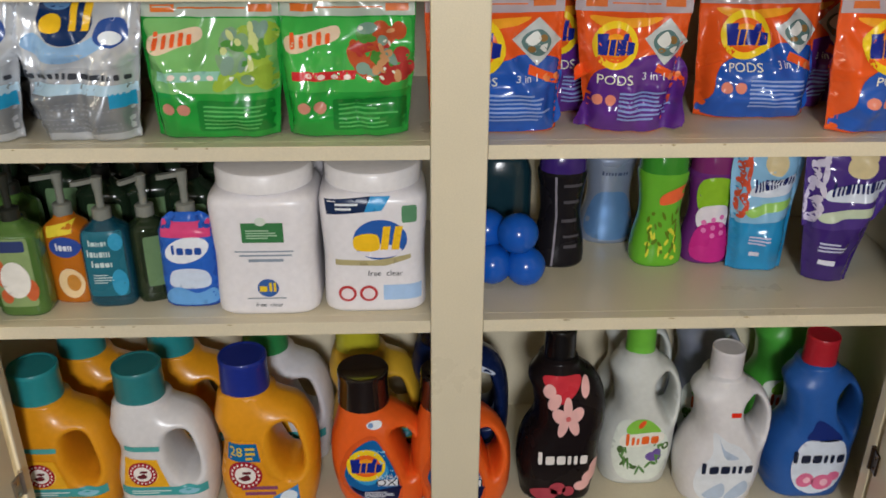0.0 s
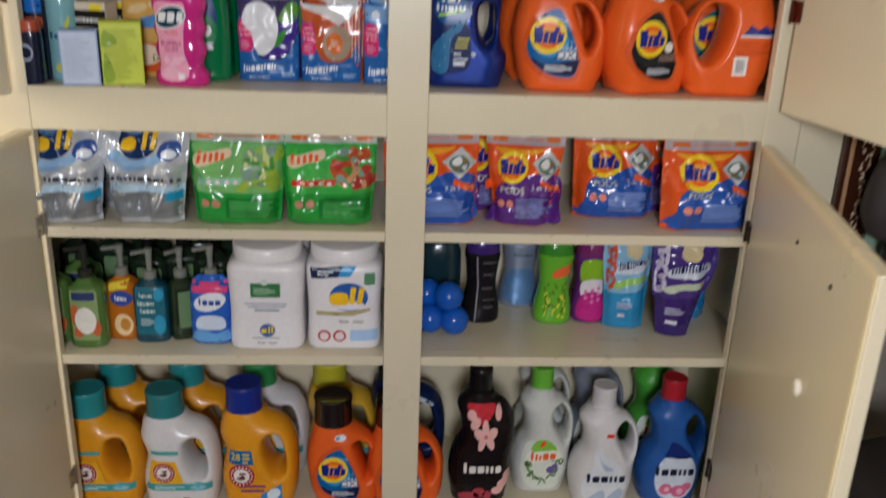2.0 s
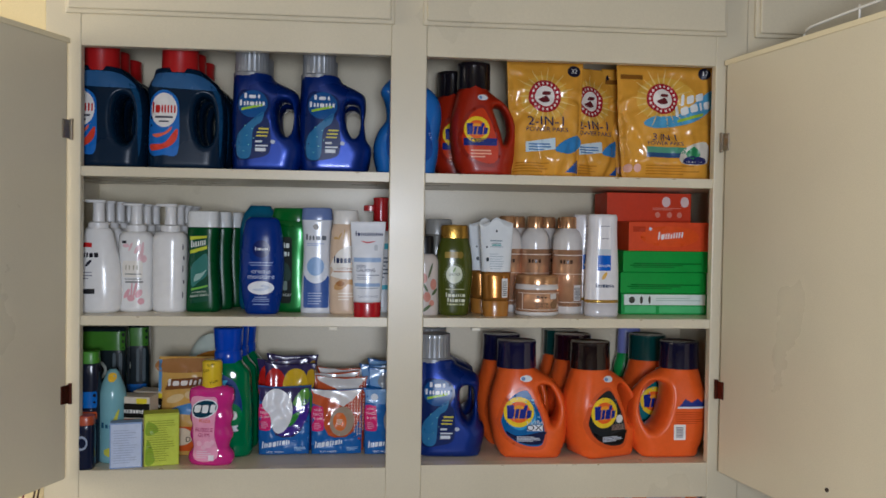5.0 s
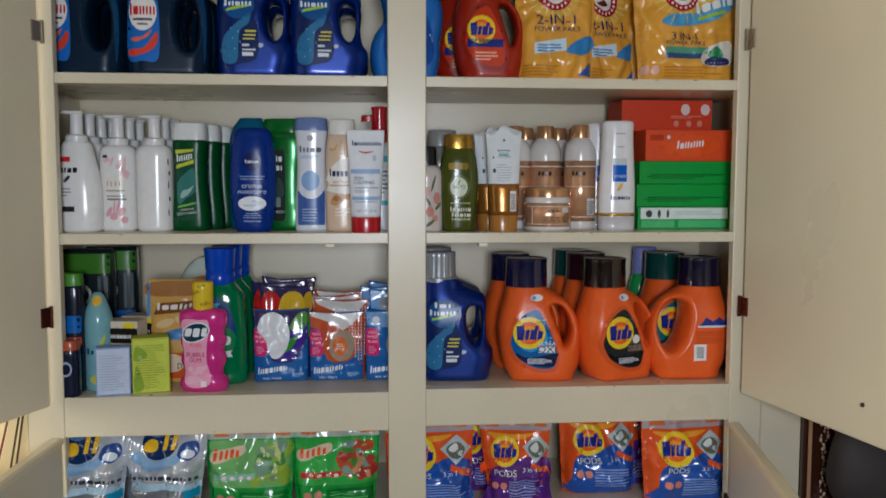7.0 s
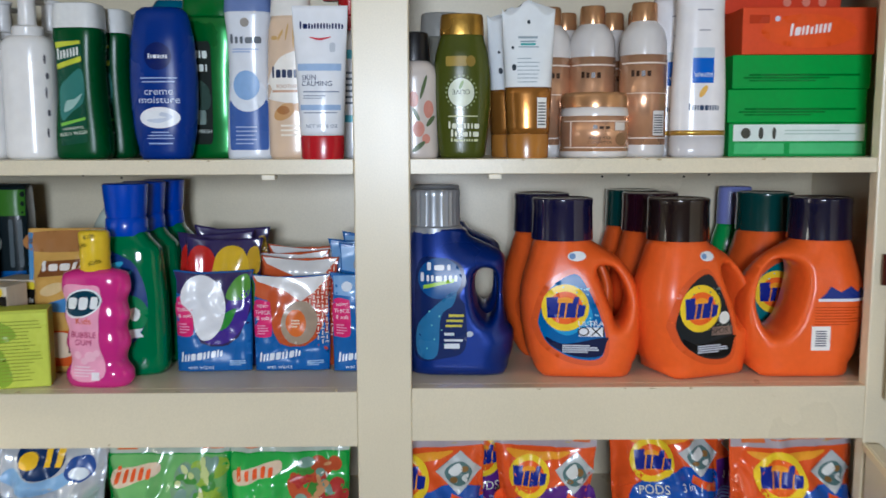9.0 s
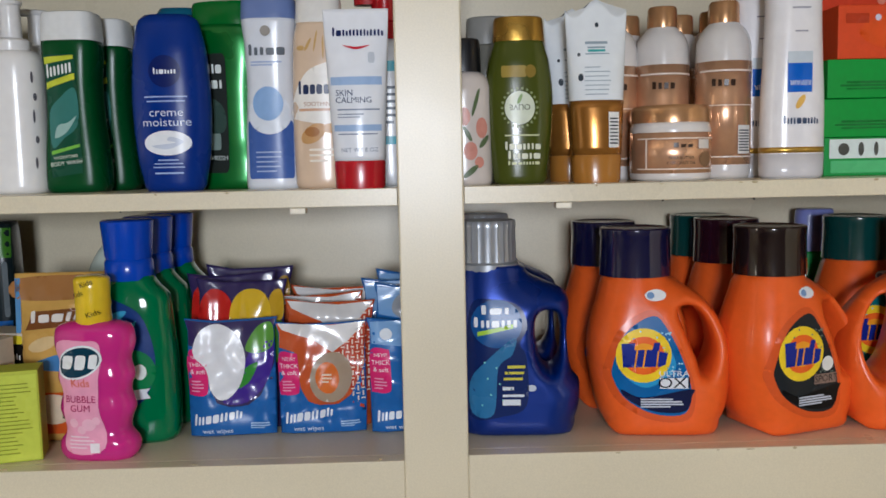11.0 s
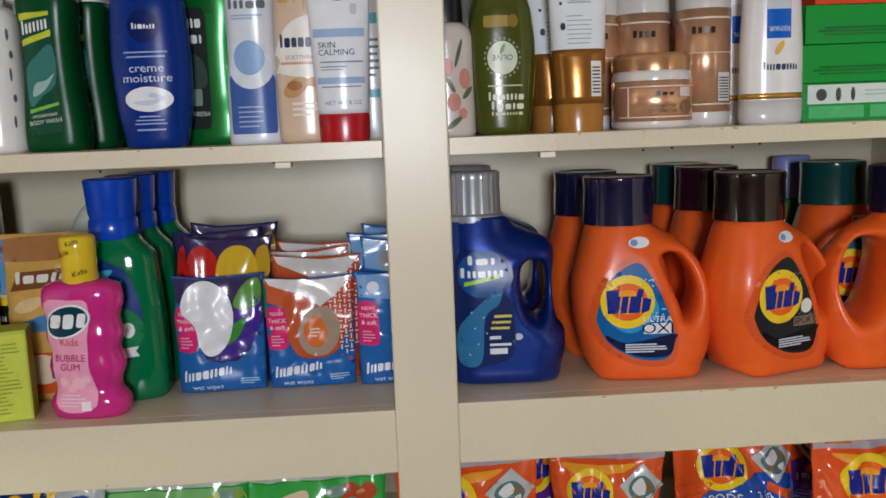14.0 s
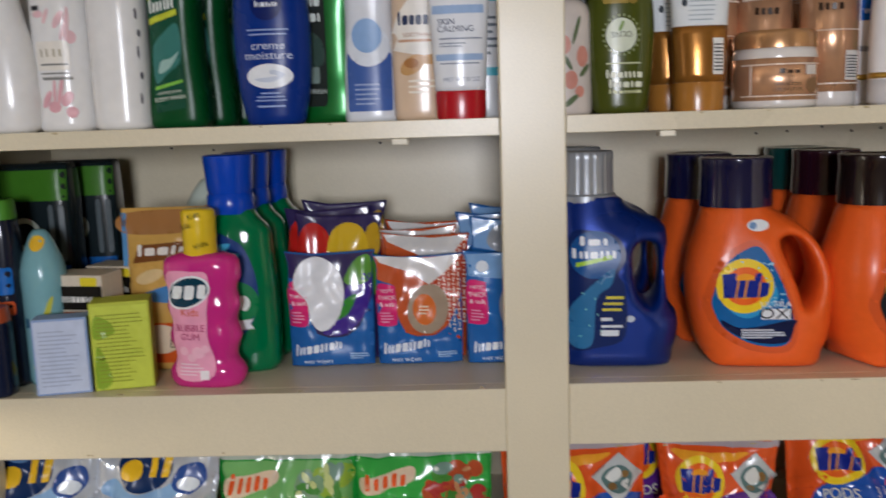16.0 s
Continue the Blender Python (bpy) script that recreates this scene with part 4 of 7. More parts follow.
def beads_pouch(label, base, top, seed, w, h):
    fm = pouch("scent_booster_pouch", label, "pouch", w, h, .055, base, "scent booster pouches", seed, taper=.24 if w > .1 else .08, crumple=.0024, zprof=[(0, .5), (.2, .9), (.6, 1), (.9, .6), (1, .4)])
    lab = decal(fm, "label", P((-.46, .45), (-.3, .4), (.3, .45), (.46, .55), (.46, .98), (-.46, .98)), top, 1, fin="foil", label="printed front art")
    decal(fm, "flower_print", [E(-.36 + .06 * math.sin(i * 2.3), .46 + .036 * i, .055 + .02 * (i % 2), .03, 50 * i, 12) for i in range(13)], "d9d2e6" if base.startswith("3") else "d8583c", 2, lab)
    decal(fm, "bear_shape", [E(.08, .86, .17, .085), E(-.04, .93, .05, .035), E(.2, .93, .05, .035)], "d8c79a", 2, lab)
    decal(fm, "logo_plate", P((-.26, .62), (-.2, .7), (.1, .74), (.4, .78), (.42, .68), (.1, .62)), "d4dbe8", 3, lab)
    decal(fm, "logo_mark", wordmark(-.22, .64, .38, .74, 7, 1, .03, .12), "20265e", 4, lab)
    decal(fm, "ribbon", P((-.3, .5), (.0, .56), (.36, .6), (.36, .54), (.05, .5), (-.2, .45)), "c3cfb4" if base.startswith("3") else "9fd06a", 2, lab)
    decal(fm, "fine_print", lines(-.2, .24, .16, .32, 3, .5, seed), "c4c6e0", 2)
    decal(fm, "fine_print", lines(-.16, .14, .06, .19, 1, .3, seed), "d9d9e8", 2)
    return fm.root


# --- bottles, tubes and jars ---
def bottle(name, label, category, w, h, d, prof, color, fin="gloss", exp=2.3, group=""):
    root = thing(name, label, category, group)
    return loft_body(root, prof, w, h, d, M(color, fin), exp)


def slab_cap(root, z0, h, w, d, color, exp=3, fin="plastic", taper=.96, name="cap", label=""):
    v, f, _ = loft([(z0, w / 2, d / 2), (z0 + h * .15, w / 2, d / 2), (z0 + h * .85, w / 2 * taper, d / 2 * taper), (z0 + h * .97, w / 2 * taper * .96, d / 2 * taper * .95), (z0 + h, w / 2 * taper * .88, d / 2 * taper * .85)], exp, 32, smooth=False)
    ob = link(name, v, f, M(color, fin), root, label)
    ob.data.set_sharp_from_angle(angle=radians(40))
    return ob


def pump(root, z0, h, color, r=.014, reach=.03, fin="plastic", wide=.012, head=.4):
    """A dispenser: collar, stem and a head whose nozzle points to the front."""
    c = loft([(z0, r, r), (z0 + h * .25, r, r), (z0 + h * .28, r * .8, r * .8)], seg=24, smooth=False)
    s = loft([(z0 + h * .26, r * .42, r * .42), (z0 + h * (1 - head), r * .42, r * .42)], seg=16, smooth=False)
    hd = loft([(z0 + h * (1 - head), wide * .8, wide * .8), (z0 + h * .9, wide, wide), (z0 + h * .98, wide * 1.05, wide * 1.05), (z0 + h, wide * .9, wide * .9)], seg=20, smooth=False)
    nz = loft([(z0 + h * .88, wide * .55, reach / 2), (z0 + h * .98, wide * .55, reach / 2)], exp=4, seg=16, cy=-reach / 2, smooth=False)
    v, f = joined(c, s, hd, nz)
    ob = link("pump", v, f, M(color, fin), root)
    ob.data.set_sharp_from_angle(angle=radians(40))
    return ob


FOAM = [(0, .9, .9), (.02, 1, 1), (.5, 1, 1), (.68, 1, 1), (.72, .9, .9), (.74, .75, .75)]


def foam_bottle(kind, label):
    if kind == "pear":
        fm = bottle("foam_soap_bottle", label, "soap bottle", .09, .217, .06, [(0, .8, .8), (.02, .92, .92), (.15, 1, 1), (.4, .93, .95), (.6, .72, .8), (.72, .6, .66), (.75, .5, .6)], "e9e8e6", group="white foaming soap bottles")
        lab = decal(fm, "label_print", [R(-.3, .58, -.06, .62)], "cc2a2a", 1, label="small red and black print")
        decal(fm, "logo_mark", wordmark(-0.3, .49, 0.1, .55, 4), "26232a", 1, lab)
        decal(fm, "bird_mark", E(-.12, .44, .07, .018, 20), "3a3a44", 1, lab)
        decal(fm, "fine_print", lines(-.3, .3, -.02, .38, 3, .6), "9a9aa2", 1, lab)
        decal(fm, "tag", R(-.22, .17, .02, .215), "2a2a2c", 1, lab)
    else:
        fm = bottle("foam_soap_bottle", label, "soap bottle", .066, .212, .06, FOAM, "e9e8e6", group="white foaming soap bottles")
        if kind == "floral":
            lab = decal(fm, "flower_print", [E(.14, .58, .1, .03, 20), E(.26, .55, .1, .035, 70), E(.3, .49, .08, .035), E(.2, .52, .07, .025, 40), E(-.2, .61, .1, .018), E(-.06, .6, .07, .02, 30)], "e6c0c4", 1, label="pink printed flowers")
            decal(fm, "flower_print", [E(-.16, .17, .1, .03, 20), E(-.04, .13, .11, .03), E(.08, .21, .1, .03, 50), E(.18, .17, .1, .035, 10), E(.24, .1, .09, .03), E(-.02, .2, .08, .025, 80)], "dfaab2", 1, lab)
            decal(fm, "plate", R(-.3, .32, .28, .47, .03), "ebe6dc", 2, lab)
            decal(fm, "name_print", [R(-.2, .39, -.17, .43), R(-.1, .39, -.07, .43), R(.02, .39, .05, .43), R(.12, .39, .15, .43)], "b0a890", 3, lab)
            decal(fm, "fine_print", [R(-.22, .345, .25, .355), R(-.22, .3, .25, .308), R(-.2, .27, .3, .285)], "8a8a86", 3, lab)
            decal(fm, "tag", R(-.32, .63, -.18, .655), "35353a", 1, lab)
        else:
            lab = decal(fm, "side_print", [E(.42, .6, .015, .03), E(.44, .5, .018, .02), E(.42, .4, .012, .035), E(.44, .28, .018, .02), E(.42, .16, .014, .03)], "5f5e66", 1, label="grey print wrapping round the side")
    z0, h = fm.h * .735, fm.h * .265
    c = loft([(z0, .0185, .0185), (z0 + h * .1, .0195, .0195), (z0 + h * .22, .0195, .0195), (z0 + h * .27, .016, .016)], seg=28, smooth=False)
    s = loft([(z0 + h * .25, .0115, .0115), (z0 + h * .86, .0105, .0105), (z0 + h * .92, .012, .012)], seg=20, smooth=False)
    p = loft([(z0 + h * .9, .016, .011), (z0 + h * .93, .0205, .0125), (z0 + h * .985, .021, .013), (z0 + h, .019, .0115)], exp=2.6, seg=24, cx=-.007, cy=-.002, smooth=False)
    v, f = joined(c, s, p)
    link("pump", v, f, M("e4e3e1", "plastic"), fm.root).data.set_sharp_from_angle(angle=radians(40))
    return fm.root


def flip_bottle(name, label, w, h, d, prof, color, cap_h, cap_color, exp=2.6, cap_w=None, fin="gloss", cap_fin="plastic", group="body wash bottles", cap_d=None):
    root = thing(name, label, "bottle", group)
    hb = h * (1 - cap_h)
    fm = loft_body(root, prof, w, hb, d, M(color, fin), exp)
    if cap_h:
        slab_cap(root, hb - .001, h * cap_h + .001, cap_w or w * prof[-1][1] * 1.02, cap_d or d * prof[-1][2] * 1.02, cap_color, exp, cap_fin)
    return fm


def dark_green_bottle(label):
    fm = flip_bottle("body_wash_bottle", label, .068, .199, .05, [(0, .9, .9), (.03, 1, 1), (.2, .99, 1), (.5, .86, .95), (.75, .84, .95), (.95, .92, 1), (1, .9, .98)], "0a4820", .155, "e3e4e2", 3.2, fin="deep")
    lab = decal(fm, "label", [(-.3, .1), (.22, .13), (.18, .9), (-.34, .9)], "1d4f3a", 1, label="printed front label")
    decal(fm, "wave", P((-.26, .3), (-.05, .36), (.18, .45), (.16, .68), (-.1, .62), (-.29, .52)), "3f7a72", 2, lab)
    decal(fm, "foam", P((-.2, .36), (.0, .4), (.16, .5), (.02, .46), (-.15, .44)), "9fc0b8", 3, lab)
    decal(fm, "band", [(-.32, .68), (.17, .74), (.17, .78), (-.32, .72)], "c9d23a", 3, lab)
    decal(fm, "band", [(-.33, .84), (.17, .87), (.17, .895), (-.33, .885)], "c9d23a", 3, lab)
    decal(fm, "logo_mark", wordmark(-.3, .75, .15, .84, 5, 1, .02, .08), "e9eeea", 3, lab)
    txt(fm, "HYDRATING", -.04, .235, .0048, "dfe8d8", 3, lab, rot=6)
    txt(fm, "BODY WASH", -.04, .195, .0062, "dfe8d8", 3, lab, rot=6)
    decal(fm, "band", [(-.28, .25), (.2, .3), (.2, .32), (-.28, .275)], "7fc04a", 3, lab)
    return fm.root


def oval_bottle(label):
    fm = flip_bottle("body_wash_bottle", label, .084, .188, .05, [(0, .7, .8), (.02, .78, .9), (.2, .93, 1), (.5, 1, 1), (.8, .93, .97), (.93, .82, .85), (.98, .74, .7), (1, .6, .55)], "0c2f80", 0, "0c2f80", 2.3, fin="deep")
    lab = decal(fm, "logo_disc", E(.0, .675, .2, .2 * fm.w / fm.h), "0e1f60", 1, label="dark blue round emblem")
    decal(fm, "logo_mark", wordmark(-0.14, .66, 0.16, .695, 5), "e6eaf2", 2, lab)
    txt(fm, "creme", 0, .445, .0125, "cfd9ee", 2, wide=1.15)
    txt(fm, "moisture", 0, .39, .0125, "cfd9ee", 2, wide=1.15)
    decal(fm, "fine_print", [R(-.27, .53, .27, .538), R(-.24, .505, .24, .513), R(-.13, .175, .13, .183), R(-.18, .155, .18, .162), R(-.2, .135, .2, .142), R(-.18, .1, .18, .11)], "9fb2dc", 2)
    sw = decal(fm, "cream_swirl", E(0, .275, .3, .07), "e8ebf0", 1, label="white printed cream swirl")
    decal(fm, "cream_line", P((-.2, .26), (.0, .24), (.2, .28), (.05, .31), (.0, .29), (.1, .275)), "c8d0e0", 2, sw)
    return fm.root


def green_bottle(label):
    fm = flip_bottle("body_wash_bottle", label, .086, .208, .05, [(0, .86, .9), (.03, .98, 1), (.18, 1, 1), (.3, .9, .95), (.6, .9, .95), (.8, 1, 1), (.93, .97, 1), (1, .85, .9)], "0f6e26", .12, "0c6422", 2.8, fin="pearl", cap_fin="gloss")
    lab = decal(fm, "label", R(-.42, .1, .1, .82, .05), "0e1a14", 1, fin="matte", label="black printed label")
    decal(fm, "logo_mark", wordmark(-.4, .7, .06, .78, 5) + wordmark(-.34, .61, .06, .68, 5), "e4ece6", 2, lab)
    decal(fm, "rock", P((-.38, .35), (-.2, .55), (.04, .5), (.04, .35)), "3c5048", 2, lab)
    decal(fm, "badge", R(-.15, .24, .0, .34, .02), "7d8f88", 3, lab)
    txt(fm, "FRESH", -.02, .19, .007, "cfd8d2", 3, lab)
    return fm.root


def pale_blue_bottle(label):
    fm = flip_bottle("body_wash_bottle", label, .062, .209, .045, [(0, .98, .98), (.02, 1, 1), (.3, .95, .98), (.6, .86, .92), (.85, .9, .96), (1, .98, 1)], "dfe3ea", .11, "6f82b4", 2.8, cap_fin="gloss")
    lab = decal(fm, "lower_panel", R(-.4, .06, .4, .4, .03), "4663a8", 1, label="blue printed panel")
    decal(fm, "bubble_print", E(.0, .44, .38, .12), "dfe5ee", 2, lab)
    decal(fm, "drop", E(-.02, .5, .27, .1), "8fb0dc", 3, lab)
    decal(fm, "logo_mark", wordmark(-0.34, .78, 0.34, .845, 4), "6a7078", 2, lab)
    decal(fm, "emblem", E(-.02, .92, .09, .03), "9a948c", 2, lab)
    decal(fm, "fine_print", lines(-.3, .72, .28, .755, 2) + lines(-.26, .1, .26, .24, 5, .7, 3), "a9b9da", 3, lab)
    return fm.root


def oat_bottle(label):
    fm = flip_bottle("body_wash_bottle", label, .062, .205, .045, [(0, .9, .95), (.02, .97, 1), (.4, 1, 1), (.75, .96, 1), (.92, .9, .95), (1, .8, .85)], "d8bfa4", .13, "e2dfd8", 2.8)
    lab = decal(fm, "label", P((-.45, .55), (-.2, .7), (.2, .76), (.46, .78), (.46, .42), (-.45, .42)), "eeeae2", 1, label="printed front label")
    decal(fm, "logo_mark", wordmark(-.36, .565, .2, .645, 5, 2), "2e3858", 2, lab)
    txt(fm, "SOOTHING", .0, .505, .0065, "b08a70", 2, lab)
    decal(fm, "line", R(-.36, .465, .36, .48), "c9a184", 2, lab)
    decal(fm, "oat_bowl", [E(-.12, .33, .22, .055, 8), E(.2, .36, .18, .03)], "c69a64", 1)
    decal(fm, "oat_print", [E(-.14, .34, .13, .03)], "a87442", 2)
    decal(fm, "grain_print", [E(-.3 + .13 * i, .84 + .02 * (i % 3), .07, .015, 30 * i) for i in range(6)], "c9a468", 1)
    decal(fm, "spot", E(.3, .6, .1, .035, 20), "e2502e", 3, lab)
    decal(fm, "fine_print", lines(-.2, .16, .3, .26, 3, .6), "efe6d6", 1)
    return fm.root


def squeeze_tube(kind, label, w, h, d, lower, upper, split, wave=0.0, category="tube"):
    """A tube that stands on its cap and widens to a flat crimp."""
    root = thing("lotion_tube", label, category, "standing tubes")
    cap = .16
    v, f, _ = loft([(0, w * .37, d * .5), (.002, w * .39, d * .5), (h * cap * .9, w * .4, d * .5), (h * cap, w * .385, d * .48)], 2.2, 32, smooth=False)
    ob = link("cap", v, f, M(lower, "gloss"), root)
    ob.data.set_sharp_from_angle(angle=radians(40))
    rows = [(h * cap, w * .40, d * .5), (h * .4, w * .43, d * .47), (h * .7, w * .465, d * .3), (h * .9, w * .49, d * .1), (h, w * .5, .0015)]
    verts, faces, tab = loft(rows, 2.2, 40, n=30)
    if wave:
        verts = [(x, y, z + wave * max(0, z - h * .9) / (h * .1) * math.cos(x / w * 9)) for x, y, z in verts]
    link("body", verts, faces, M(upper, "gloss"), root)

    def fs(p):
        a, b = np.interp(p[:, 1], tab[:, 0], tab[:, 1]), np.interp(p[:, 1], tab[:, 0], tab[:, 2])
        return -b * (1 - np.clip(np.abs(p[:, 0]) / a, 0, .999) ** 2.2) ** (1 / 2.2)
    fm = Form(root, w, h, fs)
    if split > cap:
        sl = [(z, np.interp(z, tab[:, 0], tab[:, 1]) + .0006, np.interp(z, tab[:, 0], tab[:, 2]) + .0006) for z in np.linspace(h * cap, h * split, 8)]
        v, f, _ = loft(sl, 2.2, 40, smooth=False)
        link("lower_sleeve", v, f, M(lower, "copper"), root, "shiny copper-coloured lower half")
    return fm


def cream_tube(label):
    fm = squeeze_tube("cream", label, .067, .183, .042, "b01822", "e9ecf2", 0)
    lab = decal(fm, "label_print", [R(-.4, .58, .38, .625), R(-.36, .325, .36, .36)], "9fb8dc", 1, label="pale blue printed bands")
    decal(fm, "logo_mark", wordmark(-0.36, .85, 0.44, .9, 8), "1f2a5a", 1, lab)
    decal(fm, "logo_arc", P((-.2, .8), (0, .775), (.22, .8), (0, .79)), "c42a3a", 1, lab)
    txt(fm, "SKIN", -.19, .535, .0085, "3a4a6a", 2, lab)
    txt(fm, "CALMING", -.05, .495, .0085, "3a4a6a", 2, lab)
    decal(fm, "fine_print", [R(-.3, .44, .34, .448), R(-.3, .415, .1, .421), R(-.3, .4, .04, .405), R(-.3, .305, .3, .312)], "8a94a8", 1, lab)
    txt(fm, "NET WT 8 OZ", .02, .22, .006, "8a94a8", 1, lab)
    decal(fm, "emblem", R(.18, .7, .28, .76, .02), "c3c9d2", 1, lab)
    return fm.root


def gold_tube(label):
    fm = squeeze_tube("cream", label, .067, .187, .045, "a8722e", "e6ebee", .47, wave=.009)
    lab = decal(fm, "label_print", [R(-.2, .79, .16, .805), R(-.16, .765, .12, .775), R(-.2, .73, .18, .737)] + lines(-.22, .5, .2, .68, 7, .8, 5), "9aa9b2", 1, label="fine grey print")
    decal(fm, "mark_print", [E(-.28, .6, .04, .022), E(-.3, .73, .025, .01), E(.0, .9, .03, .014)], "3c444c", 1, lab)
    decal(fm, "band", R(-.16, .745, .12, .758), "4aa9a6", 1, lab)
    bar = decal(fm, "barcode", R(.14, .2, .32, .4), "e9e9e6", 2, label="white barcode label")
    decal(fm, "barcode_print", [R(.16, .22 + i * .02, .3, .228 + i * .02) for i in range(8)], "33343a", 3, bar)
    return fm.root


def olive_bottle(label):
    fm = flip_bottle("conditioner_bottle", label, .074, .179, .045, [(0, .72, .85), (.02, .8, .95), (.3, .94, 1), (.6, 1, 1), (.85, .9, .95), (1, .74, .8)], "485016", .14, "b08a3a", 2.3, group="hair care bottles", cap_fin="metal")
    lab = decal(fm, "emblem", E(-.02, .53, .22, .115), "d5dcc6", 1, label="pale round emblem")
    decal(fm, "emblem_rim", [E(-.02 + .255 * math.cos(a), .53 + .133 * math.sin(a), .02, .01, n=8) for a in np.linspace(0, 6.28, 22, endpoint=False)], "8f9a6a", 2, lab)
    txt(fm, "OLIVE", -.02, .535, .0085, "3e4a22", 2, lab, flip=True)
    decal(fm, "leaf", E(-.02, .59, .05, .02, 40), "7d9a52", 2, lab)
    decal(fm, "name_print", [R(-.24, .335, .26, .345)], "cfd3a8", 1)
    decal(fm, "name_mark", wordmark(-0.24, .24, 0.3, .3, 6) + wordmark(-0.2, .175, 0.3, .235, 5), "dfe2cc", 2)
    decal(fm, "logo_mark", wordmark(-0.2, .135, 0.28, .165, 6), "cfd3a8", 2)
    decal(fm, "tag", R(-.28, .74, .08, .82, .02), "a08a3c", 1)
    decal(fm, "tag_disc", E(.14, .78, .08, .045), "8a7430", 2)
    return fm.root


def copper_bottle(label):
    root = thing("hair_lotion_bottle", label, "bottle", "copper-labelled hair care")
    w, h = .062, .2
    fm = loft_body(root, [(0, .92, .92), (.015, 1, 1), (.7, 1, 1), (.78, .96, .96), (.84, .8, .8), (.88, .55, .55), (.9, .5, .5)], w, h, w, M("dcd8d4", "gloss"), 2.0)
    v, f, _ = loft([(h * .08, w / 2 + .0006, w / 2 + .0006), (h * .66, w / 2 + .0006, w / 2 + .0006)], 2, 40, smooth=False)
    lab = link("label", v, f, M("e2b28c", "copper"), root, "shiny copper wrap-around label")
    g = Form(root, w, h, lambda p: -np.sqrt(np.maximum((w / 2 + .0008) ** 2 - p[:, 0] ** 2, 1e-8)))
    decal(g, "rule", [R(-.47, .6, .47, .61), R(-.47, .12, .47, .128), R(-.47, .41, .47, .415)], "e6d9cc", 1, lab)
    decal(g, "logo_mark", [R(-.3, .52, -.24, .56), R(-.2, .52, -.14, .555), R(-.1, .52, -.02, .555), R(.02, .52, .1, .555)], "3a2a20", 1, lab)
    bar = decal(g, "barcode", R(.16, .14, .4, .3), "e6e3de", 1, lab)
    decal(g, "barcode_print", [R(.18, .155 + i * .016, .38, .162 + i * .016) for i in range(8)], "4a4a50", 2, lab)
    v, f, _ = loft([(h * .85, .0165, .0165), (h * .87, .0175, .0175), (h * .985, .017, .017), (h, .0155, .0155)], 2, 30, smooth=False)
    link("cap", v, f, M("c99a6c", "copper"), root).data.set_sharp_from_angle(angle=radians(40))
    return root


def copper_jar(label):
    root = thing("hair_mask_jar", label, "jar", "copper-labelled hair care")
    w, h = .088, .082
    loft_body(root, [(0, .92, .92), (.03, 1, 1), (.68, 1, 1), (.75, .97, .97), (.79, .93, .93)], w, h, w, M("dcd8d4", "gloss"), 2.0)
    v, f, _ = loft([(h * .1, w / 2 + .0006, w / 2 + .0006), (h * .64, w / 2 + .0006, w / 2 + .0006)], 2, 40, smooth=False)
    lab = link("label", v, f, M("e2b28c", "copper"), root, "shiny copper wrap-around label")
    g = Form(root, w, h, lambda p: -np.sqrt(np.maximum((w / 2 + .0008) ** 2 - p[:, 0] ** 2, 1e-8)))
    decal(g, "rule", [R(-.47, .55, .47, .565), R(-.47, .15, .47, .165), R(-.4, .15, -.385, .565)], "e6d9cc", 1, lab)
    decal(g, "logo_mark", [R(-.1, .44, -.04, .5), R(-.01, .44, .05, .48), R(.08, .44, .14, .48)], "3a2a20", 1, lab)
    txt(g, "COCONUT OIL", .0, .235, .0045, "4a3526", 1, lab)
    txt(g, "SHEA BUTTER", .0, .3, .0045, "4a3526", 1, lab)
    decal(g, "badge", E(.32, .28, .09, .1), "8a6a4a", 1, lab)
    decal(g, "sticker", R(.22, .42, .38, .54), "d9d3cc", 1, lab)
    v, f, _ = loft([(h * .77, w * .505, w * .505), (h * .93, w * .505, w * .505), (h * .97, w * .49, w * .49), (h, w * .46, w * .46)], 2, 44, smooth=False)
    link("lid", v, f, M("c99a6c", "copper"), root).data.set_sharp_from_angle(angle=radians(40))
    return root


def white_bottle(label):
    fm = bottle("conditioner_bottle", label, "bottle", .07, .205, .045, [(0, .9, .95), (.01, .95, 1), (.14, .97, 1), (.16, .98, 1), (.4, .97, 1), (.7, .88, .98), (.9, .84, .95), (.985, .86, .9), (1, .8, .8)], "e6e4e6", exp=2.3, group="hair care bottles")
    v, f, _ = loft([(fm.h * .135, .0346, .0231), (fm.h * .165, .0348, .0232)], 2.3, 40, smooth=False)
    link("band", v, f, M("c9a24a", "metal"), fm.root, "shiny gold ring")
    v, f, _ = loft([(0.0005, .0325, .0218), (.004, .0342, .0228), (fm.h * .13, .0345, .023)], 2.3, 40, smooth=False)
    link("cap", v, f, M("c9c7ca", "gloss"), fm.root, "greyish cap at the foot")
    lab = decal(fm, "label", R(-.2, .45, .18, .62), "1a5fc4", 1, label="blue printed square")
    decal(fm, "label_top", R(-.2, .6, .18, .66), "c3ccd4", 2, lab)
    txt(fm, "REPAIR", -.01, .5, .0075, "dce6f2", 3, lab, flip=True)
    decal(fm, "drop", E(-.0, .4, .08, .025, 20), "e0b45a", 1)
    decal(fm, "logo_mark", wordmark(-0.25, .285, 0.31, .33, 7), "3c4a66", 1)
    decal(fm, "fine_print", [R(-.14, .88, .14, .888), R(-.1, .76, .1, .768)], "9a9aa6", 1)
    return fm.root


